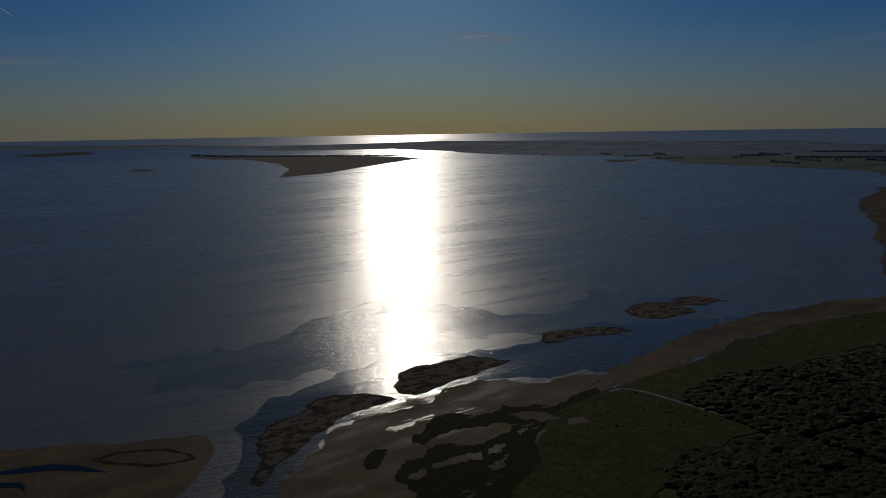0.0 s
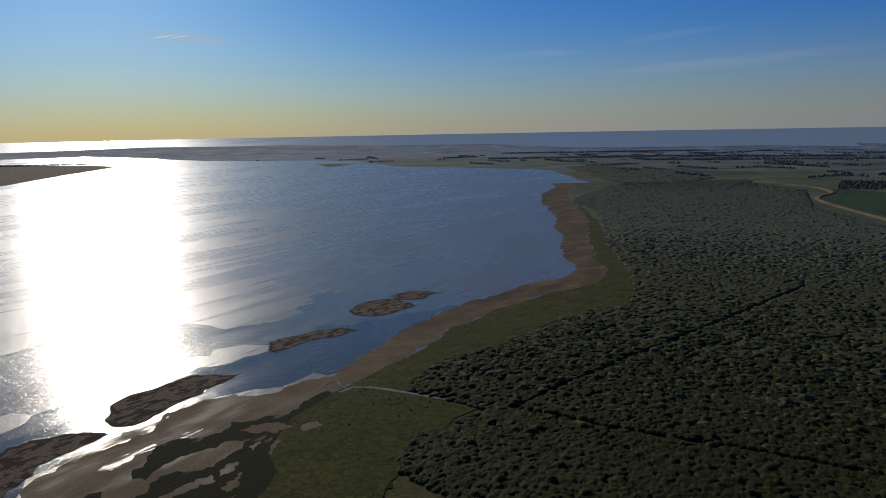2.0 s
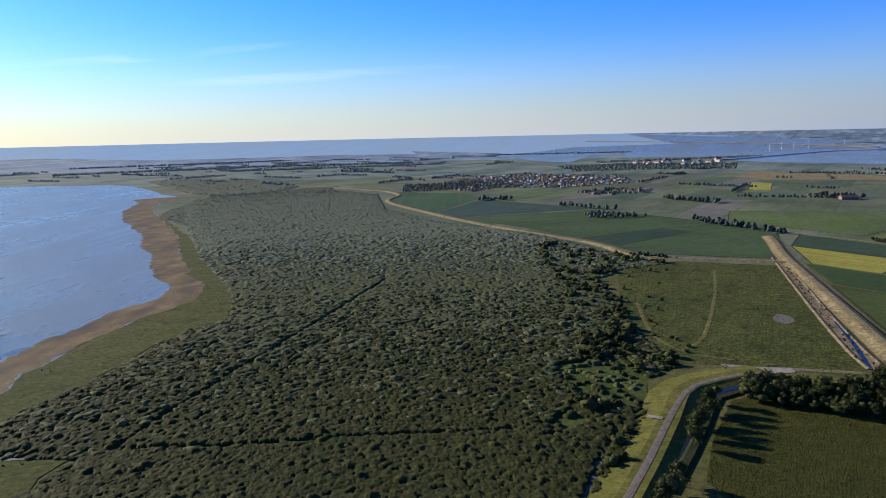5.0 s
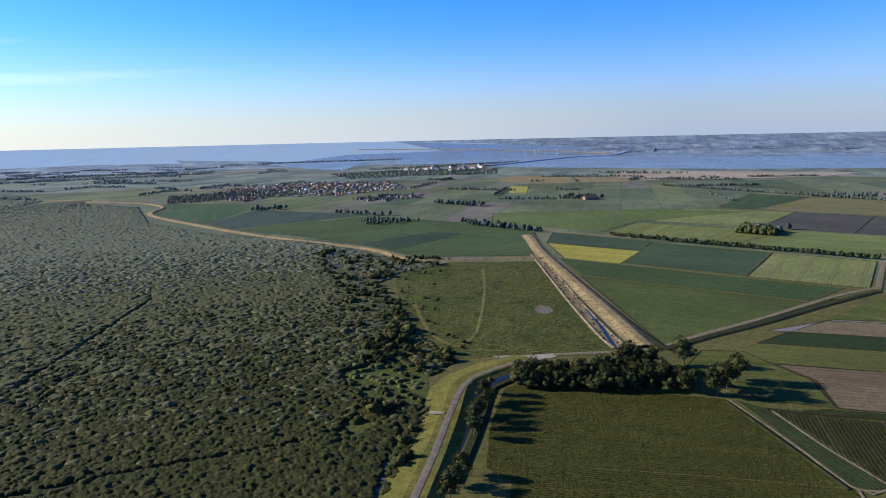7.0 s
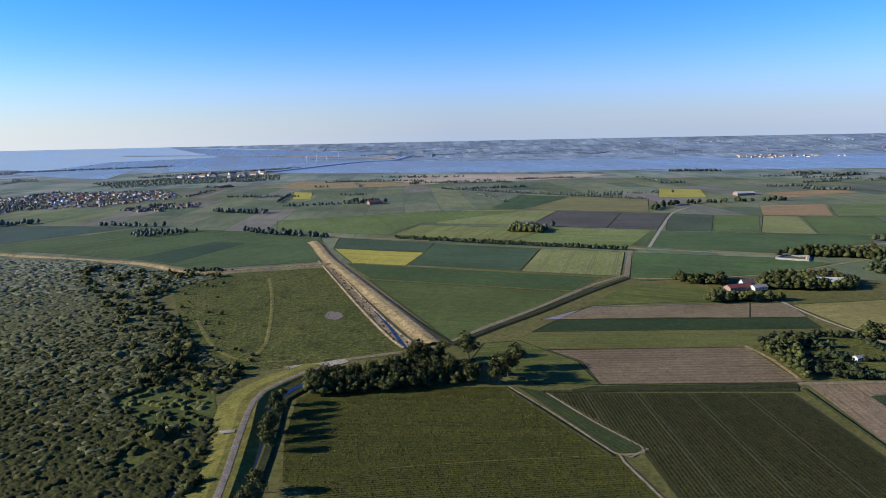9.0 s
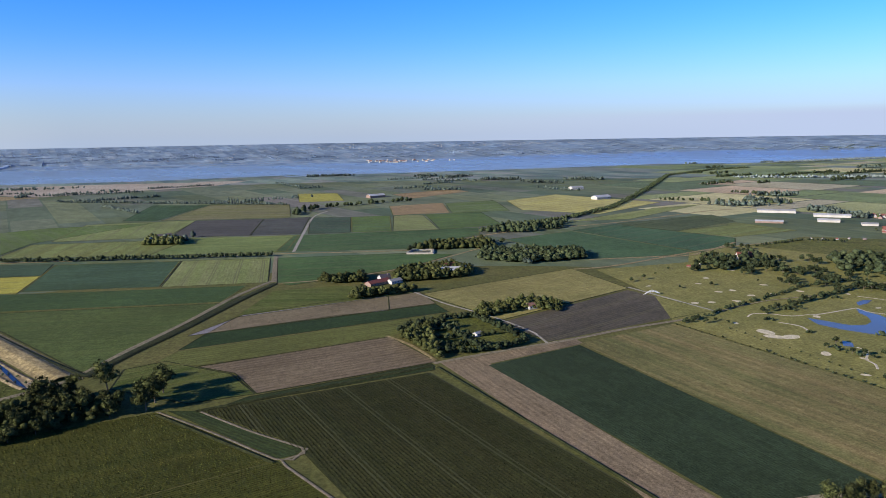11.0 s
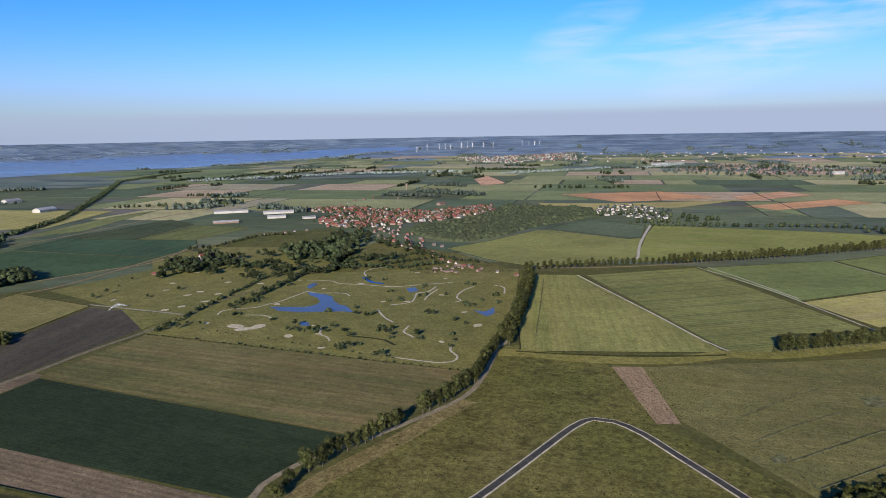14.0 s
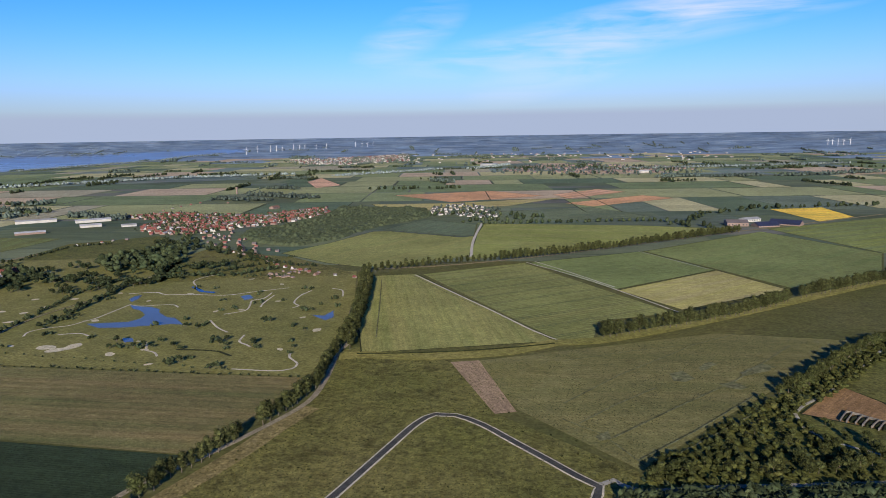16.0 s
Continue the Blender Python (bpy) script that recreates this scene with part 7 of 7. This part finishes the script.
scatter_houses([(390, -2159), (322, -2436), (99, -2548), (-152, -2348), (-201, -2158), (17, -2045), (231, -1989)], 20, 0.26, 6, M_WALL_BRICK, M_ROOF_DARK, 6, 5, "distant village of white and orange houses")
wood([(402, -2040), (322, -2436), (99, -2548), (-207, -2217), (-201, -1997), (16, -1896), (220, -1890)], 40, 7, 12, "trees in a distant village", 68, M_LEAF_FAR, "town_trees")
scatter_houses([(3498, -795), (3768, -951), (3656, -1203), (3425, -1366), (3305, -918)], 42, 0.5, 7, M_WALL_WHITE, M_ROOF_ORANGE, 9, 6, "white waterfront town across the estuary")
scatter_houses([(4371, 1042), (4449, 286), (4396, 283), (4322, 1031)], 50, 0.45, 8, M_ROOF_WHITE, M_ROOF_WHITE, 20, 5, "far white greenhouses across the estuary")
scatter_houses([(4467, -507), (4268, -1551), (3983, -2345), (3841, -2443), (4166, -1514), (4357, -495)], 55, 0.4, 9, M_ROOF_WHITE, M_ROOF_WHITE, 17, 6, "far white greenhouses and harbour halls")
scatter_houses([(4380, -698), (4564, -730), (4348, -1579), (3956, -2364), (3863, -2308), (4204, -1525)], 58, 0.3, 10, M_ROOF_WHITE, M_ROOF_WHITE, 16, 8, "far white harbour halls across the estuary")
scatter_houses([(4198, 794), (4272, -775), (3929, -1775), (3734, -1687), (3837, -695), (3867, 735)], 60, 0.14, 11, M_WALL_WHITE, M_ROOF_DARK, 6, 3, "scattered houses on the far shore")
scatter_houses([(1498, -3549), (636, -3868), (-518, -3861), (-376, -2786), (444, -2701), (1118, -2645)], 70, 0.22, 12, M_WALL_WHITE, M_ROOF_ORANGE, 7, 4, "scattered far farms")


def turbine_kind():
    top = tagged(new("wind_turbine"), "white wind turbine far across the flat land", "wind turbine", "wind turbines")
    bm = bmesh.new()
    bmesh.ops.create_cone(bm, cap_ends=True, segments=10, radius1=3.4, radius2=2.0, depth=92)
    bmesh.ops.translate(bm, verts=bm.verts[:], vec=(0, 0, 46))
    part("tower", bm, M_STEEL, top)
    bm = bmesh.new()
    box(bm, -2, -4, 91, 2, 6, 95)
    part("nacelle", bm, M_STEEL, top)
    for k in range(3):
        bm = bmesh.new()
        prism(bm, [(-0.6, 0), (2.2, 8), (1.6, 20), (0.4, 42), (-0.3, 42), (-0.8, 12)], -0.5, 0.5)
        bmesh.ops.rotate(bm, verts=bm.verts[:], cent=(0, 0, 0), matrix=Matrix.Rotation(k * 2 * math.pi / 3 + 0.3, 3, "Y"))
        bmesh.ops.translate(bm, verts=bm.verts[:], vec=(0, -5, 93))
        bmesh.ops.recalc_face_normals(bm, faces=bm.faces[:])
        part("blade", bm, M_STEEL, top)
    return top


mill = turbine_kind()
for x, y in [(1991, -3452), (1989, -3568), (1937, -3620), (1906, -3634), (1878, -3647), (1842, -3717), (1811, -3730), (1783, -3741), (1735, -3787), (1681, -3807), (1558, -3954), (1521, -3966), (1489, -3976), (1459, -3985)] + [(-987, -3987), (-1006, -3981), (-1030, -3974), (-1054, -3967), (-1088, -3982)] + [(3572, 1271), (3639, 1239), (3699, 1203), (3715, 1140), (3886, 1030)]:
    stand(mill, x, y, vgen.uniform(-0.4, 0.4) + math.atan2(-x, y), 0.36)
stow(mill)


def water_tower(x, y):
    """A concrete shaft that widens into a round tank."""
    top = tagged(new("water_tower"), "pale concrete water tower beyond the village", "water tower")
    for name, z0, z1, r0, r1 in (("shaft", -0.5, 9, 1.7, 1.5), ("tank", 9, 11, 1.8, 2.8), ("tank_wall", 11, 13.5, 2.8, 2.8), ("cap", 13.5, 14, 3.0, 0.7)):
        bm = bmesh.new()
        bmesh.ops.create_cone(bm, cap_ends=True, segments=20, radius1=r0, radius2=r1, depth=z1 - z0)
        bmesh.ops.translate(bm, verts=bm.verts[:], vec=(0, 0, (z0 + z1) / 2))
        part(name, bm, M_WALL_BRICK, top)
    top.location = (x, y, 0.3)


water_tower(777, -1300)

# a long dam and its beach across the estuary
profile_strip("dam", [(2583, 1070), (2798, 1051), (3100, 1028), (3529, 979), (3753, 835)] + [(3936, 803)], [(-24, 0), (-12, 4), (12, 4), (24, 0)], M_LEAF_BACKDROP, "long dam across the estuary in haze-tinted blue", "dam", base=0.6, step=60)
profile_strip("sand_spit", [(3648, 2362), (3818, 1875), (3873, 1429), (3854, 1071), (3796, 863)], [(-26, 0.5), (0, 2), (26, 0.5)], M_REED, "pale sand spit in the estuary", "beach", base=0.6, step=80)

# odds and ends
sheet("basin", [(698, -212), (710, -221), (705, -241), (688, -234)], M_POND, 0.9, "dark lined water basin in the field", "basin")
profile_strip("basin_rim", [(695, -209), (714, -221), (708, -243), (684, -234), (695, -209)], [(-2.5, 0), (-1, 1.4), (1, 1.4), (2.5, 0)], M_CONCRETE, "pale rim of the water basin", "rim", base=0.5, step=6, rounded=False)
# a water pool; its dull grey reflection is given as plain surface colour
sheet("pond", blob([(455, 148)][0], 12, 6, 0.4, 2), M_GREYROAD, 0.62, "pool in the pasture, its grey reflection painted on", "pond")
profile_strip("bare_bank", [(669, 226), (597, 190), (475, 129), (409, 94), (387, 80)], [(-5.5, 0.0), (-4.0, 0.4), (-2.6, 0.0), (2.6, 0.0), (4.5, 0.5), (6, 0.0)], M_BARE, "bare pinkish earth banks beside the dike", "bank", base=0.5)


# distant hedgerows and tree belts over the open plain
WATERS = [LAKE, RIVER]


def hedgerows(count, az0, az1, r0, r1, seed, size, label, material=M_LEAF_FAR):
    gen = np.random.default_rng(seed)
    X, Y = [], []
    for _ in range(count):
        a, r = radians(gen.uniform(az0, az1)), r0 + (r1 - r0) * gen.uniform(0, 1) ** 0.8
        x, y = r * math.sin(a), r * math.cos(a)
        t = radians(12) + gen.choice([0, math.pi / 2, math.pi / 2]) + gen.uniform(-0.2, 0.2)
        n = int(gen.uniform(6, 38))
        step = 5.0 * gen.uniform(0.8, 1.3)
        wide = gen.choice([1.5, 3, 14])
        for k in range(n):
            X.append(x + math.cos(t) * step * (k - n / 2) + gen.uniform(-wide, wide))
            Y.append(y + math.sin(t) * step * (k - n / 2) + gen.uniform(-wide, wide))
    X, Y = np.array(X), np.array(Y)
    dry = np.ones(X.shape, bool)
    for w in WATERS:
        dry &= ~inside(w, X, Y)
    X, Y = X[dry], Y[dry]
    s = np.array([max(0.35, shrink(a, b)) for a, b in zip(X, Y)])
    return planted("hedgerow", WOOD_FAR, X, Y, gen.uniform(0.7, 1.3, len(X)) * size * s, gen, material, label, "hedgerow")


wood([(1490, -2894), (1159, -3728), (859, -2773), (1005, -2448), (1235, -2524)], 30, 5, 9, "trees in a distant village", 168, M_LEAF_FAR, "town_trees")
hedgerows(90, 128, 206, 1500, 2700, 201, 6.5, "dark hedgerows and tree belts on the open plain", M_LEAF_TREE)
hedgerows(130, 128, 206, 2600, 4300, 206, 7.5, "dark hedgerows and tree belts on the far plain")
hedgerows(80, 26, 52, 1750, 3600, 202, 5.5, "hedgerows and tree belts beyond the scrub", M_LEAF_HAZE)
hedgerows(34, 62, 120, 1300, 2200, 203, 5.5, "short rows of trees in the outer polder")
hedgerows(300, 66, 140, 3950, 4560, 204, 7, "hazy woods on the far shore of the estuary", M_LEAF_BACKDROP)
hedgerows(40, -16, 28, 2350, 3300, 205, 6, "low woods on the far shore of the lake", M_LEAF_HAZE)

# village greenery and golf shrubs
hedge([(384, -509), (361, -516), (345, -548), (331, -573), (316, -592)], 5, 5, 4, 6, "long straight hedge between paddocks", 210)
hedge([(403, -538), (388, -574), (360, -582), (347, -612)], 7, 5, 4, 6, "belt of trees behind the golf course", 211)
hedge([(312, -536), (283, -539), (271, -567)], 4, 5, 2, 4, "garden trees round the allotments", 212)
hedge([(373, -635), (332, -603), (303, -587), (274, -584)], 8, 5, 4, 7, "garden trees along the village lane", 213)
hedge([(581, -559), (592, -638), (563, -670)], 4, 5, 3, 5, "hedge at the edge of the village", 214)
scatter_houses([(302, -543), (288, -523), (265, -543), (272, -569), (294, -569)], 7, 0.4, 37, M_WALL_BRICK, M_ROOF_DARK, 1.7, 1.1, "small sheds and glass houses on the allotments")
wood(VILLAGE_CORE, 10.5, 3.4, 6.2, "garden trees between the village houses", 69, M_LEAF_TREE, "village_trees")
wood([(524, -682), (496, -722), (389, -647), (288, -570), (321, -582), (427, -632)], 13, 5, 9, "garden trees along the village street", 170, M_LEAF_TREE, "village_trees")
THICKETS = [(259, -383), (257, -385), (263, -389), (251, -342), (249, -344), (257, -349), (234, -355), (232, -357), (240, -364), (218, -343), (216, -345), (222, -348), (210, -359), (208, -360), (215, -368), (236, -316), (233, -318), (239, -319), (228, -323), (226, -324), (230, -326), (223, -402), (220, -405), (225, -406), (201, -392), (199, -393), (204, -399), (278, -332), (275, -334), (283, -337), (268, -333), (265, -335), (272, -338), (211, -433), (208, -435), (215, -441), (240, -456), (237, -458), (242, -461), (243, -494), (239, -497), (247, -501), (269, -474), (267, -476), (274, -483), (270, -421), (268, -423), (273, -425), (263, -427), (261, -428), (266, -431), (311, -484), (307, -487), (315, -490), (206, -469), (204, -471), (209, -476), (194, -448), (192, -450), (197, -456), (285, -447), (281, -449), (287, -450), (372, -396), (368, -399), (379, -404), (362, -379), (356, -384), (371, -389), (344, -346), (341, -348), (348, -351), (255, -446), (252, -449), (259, -453), (188, -363), (187, -364), (190, -367), (277, -392), (275, -394), (280, -396), (290, -378), (286, -381), (292, -380), (372, -437), (369, -440), (378, -444), (309, -531), (303, -535), (312, -538), (289, -534), (284, -537), (294, -543), (311, -345), (310, -346), (314, -349), (235, -495), (232, -497), (237, -501), (208, -451), (207, -452), (210, -456), (259, -386), (258, -388), (262, -390), (311, -559), (303, -565), (315, -567), (323, -533), (319, -536), (329, -542), (330, -484), (328, -486), (333, -488), (319, -628), (315, -630), (325, -639)]
tgen = np.random.default_rng(171)
for c, e1, e2 in zip(THICKETS[::3], THICKETS[1::3], THICKETS[2::3]):
    c, u, v = Vector(c), Vector(e1) - Vector(c), (Vector(e2) - Vector(c)) * 0.55
    n = max(5, min(40, int(u.length * v.length / 5)))
    d = tgen.uniform(-1, 1, (n, 2)) * 0.8
    planted("shrub_thicket", WOOD_FAR, c.x + d[:, 0] * u.x + d[:, 1] * v.x, c.y + d[:, 0] * u.y + d[:, 1] * v.y, tgen.uniform(0.9, 2.8, n), tgen, M_LEAF_TREE, "dark shrubs between the golf holes", "shrubs")
profile_strip("golf_creek", [(245, -335), (230, -337), (219, -337), (208, -331)], [(-1.0, 0.0), (0, 0.1), (1.0, 0.0)], M_REEDBED, "narrow dark creek across the golf course", "creek", base=0.9)
profile_strip("golf_creek", [(335, -486), (317, -471), (305, -470)], [(-2.0, 0.0), (0, 0.1), (2.0, 0.0)], M_DITCH, "narrow dark creek across the golf course", "creek", base=0.9)
hedge([(357, -285), (282, -294), (208, -301), (150, -308)], 2, 7, 1.4, 2.6, "low shrubs along the edge of the golf course", 172, M_LEAF_TREE, "shrub_row")
hedge([(382, -514), (325, -533), (303, -569)], 8, 5, 5, 8, "dense hedge north of the golf course", 173)
hedge([(371, -533), (390, -477), (380, -435), (359, -356)], 6, 6, 4, 8, "trees along the golf road", 174)

profile_strip("ditch", [(651, 203), (501, 120), (428, 79), (395, 58)], [(-2.2, 0.0), (-1, 0.5), (1, 0.5), (2.2, 0.0)], M_REEDBED, "dark reedy ditch at the foot of the dike", "ditch", base=0.9)
# shade of the dike bank is painted in by these dark reeds
profile_strip("ditch", [(207, 100), (241, 108), (268, 115), (299, 123), (316, 118)], [(-2.6, 0.0), (-1.4, 0.6), (1.4, 0.6), (2.6, 0.0)], M_REEDBED, "reeds along the road ditch, darkened for the bank's shade", "ditch", base=0.75)
profile_strip("ditch", [(323, 20), (256, -23)], [(-1.2, 0.0), (0, 0.4), (1.2, 0.0)], M_REEDBED, "dark overgrown field ditch", "ditch", base=1.0)
profile_strip("ditch", [(321, 4), (340, -115)], [(-1.6, 0.0), (0, 0.5), (1.6, 0.0)], M_REEDBED, "dark overgrown field ditch", "ditch", base=1.0)
profile_strip("ditch", [(337, -117), (252, -129), (196, -137), (163, -142)], [(-1.0, 0.0), (0, 0.4), (1.0, 0.0)], M_REEDBED, "dark overgrown field ditch", "ditch", base=1.0)
profile_strip("ditch", [(141, -349), (103, -359), (62, -376), (37, -390)], [(-1.0, 0.0), (0, 0.4), (1.0, 0.0)], M_REEDBED, "dark grassy ditch below the field", "ditch", base=1.4)
hedge([(190, 114), (210, 119), (250, 131), (264, 135), (289, 148), (302, 147), (317, 142), (338, 136), (344, 138)], 0.8, 1.3, 0.7, 1.2, "low hedge along the verge", 180, M_LEAF_TREE, "low_hedge")
hedge([(343, -308), (252, -309), (196, -309)], 2, 9, 1.0, 2.2, "low shrubs along the field edge", 181, M_LEAF_TREE, "shrub_row")
road([(257, 135), (259, 129)], 3.0, M_CONCRETE, "pale concrete crossing by the road", "path", 6.6, name="path")


def compost_bays():
    """A row of open concrete bays with dark heaps in them."""
    fronts = [(-88, -306), (-90, -305), (-93, -304), (-95, -302), (-98, -301), (-100, -299), (-103, -298)]
    backs = [(-93, -316), (-95, -315), (-98, -313), (-100, -311), (-103, -309), (-105, -308), (-108, -306)]
    top = tagged(new("compost_bays"), "row of low concrete bays holding dark heaps", "bays")
    gen = np.random.default_rng(3)
    for p, q in zip(fronts, backs):
        p, q = Vector(p), Vector(q)
        d = q - p
        bm = bmesh.new()
        box(bm, 0, -0.18, 0, d.length, 0.18, 1.1)
        bmesh.ops.transform(bm, matrix=Matrix.Translation((p.x, p.y, 0.2)) @ Matrix.Rotation(math.atan2(d.y, d.x), 4, "Z"), verts=bm.verts[:])
        part("bay_wall", bm, M_GREYROAD, top)
    for i in range(len(backs) - 1):
        a, b, c, d = (Vector(v) for v in (fronts[i], fronts[i + 1], backs[i], backs[i + 1]))
        bm = bmesh.new()
        w = (d - c).length
        box(bm, 0, -0.15, 0, w, 0.15, 1.1)
        bmesh.ops.transform(bm, matrix=Matrix.Translation((c.x, c.y, 0.2)) @ Matrix.Rotation(math.atan2((d - c).y, (d - c).x), 4, "Z"), verts=bm.verts[:])
        part("back_wall", bm, M_GREYROAD, top)
        mid = (a + b + c + d) / 4
        bm = bmesh.new()
        bmesh.ops.create_icosphere(bm, subdivisions=2, radius=1.0)
        for v in bm.verts:
            v.co *= gen.uniform(0.85, 1.1)
        bmesh.ops.transform(bm, matrix=Matrix.Translation((mid.x, mid.y, 0.2)) @ Matrix.Rotation(math.atan2((c - a).y, (c - a).x), 4, "Z") @ Matrix.Diagonal(((c - a).length * 0.42, w * 0.42, 0.9, 1)), verts=bm.verts[:])
        part("heap", bm, M_REEDBED, top)


compost_bays()


def irrigation_spray(start, end):
    """A thrown water jet: fine drops along a low arc, with a falling veil."""
    gen = np.random.default_rng(12)
    p, q = Vector(start), Vector(end)
    n = 900
    t = gen.uniform(0, 1, n) ** 0.8
    side = gen.normal(0, 1, n) * (0.15 + 1.1 * t)
    d = (q - p).normalized()
    x = p.x + (q.x - p.x) * t - d.y * side
    y = p.y + (q.y - p.y) * t + d.x * side
    z = 1.0 + 11 * t * (1 - t) * 1.15 * gen.uniform(0.55, 1, n)
    c = np.stack([x, y, z], 1)
    v = np.concatenate([c + gen.normal(0, 0.12, (n, 3)) for _ in range(3)])
    k = np.arange(n)
    f = np.stack([k, k + n, k + 2 * n], 1)
    return tagged(new("irrigation_spray", raw_mesh("irrigation_spray", v, f, M_SPRAY)), "white water jet thrown over the dark field", "spray", "", "stuff")


M_SPRAY = painted("water_drops", (0.85, 0.87, 0.9), 0.4, 2.0)
irrigation_spray(*[(433, -314), (433, -328)])
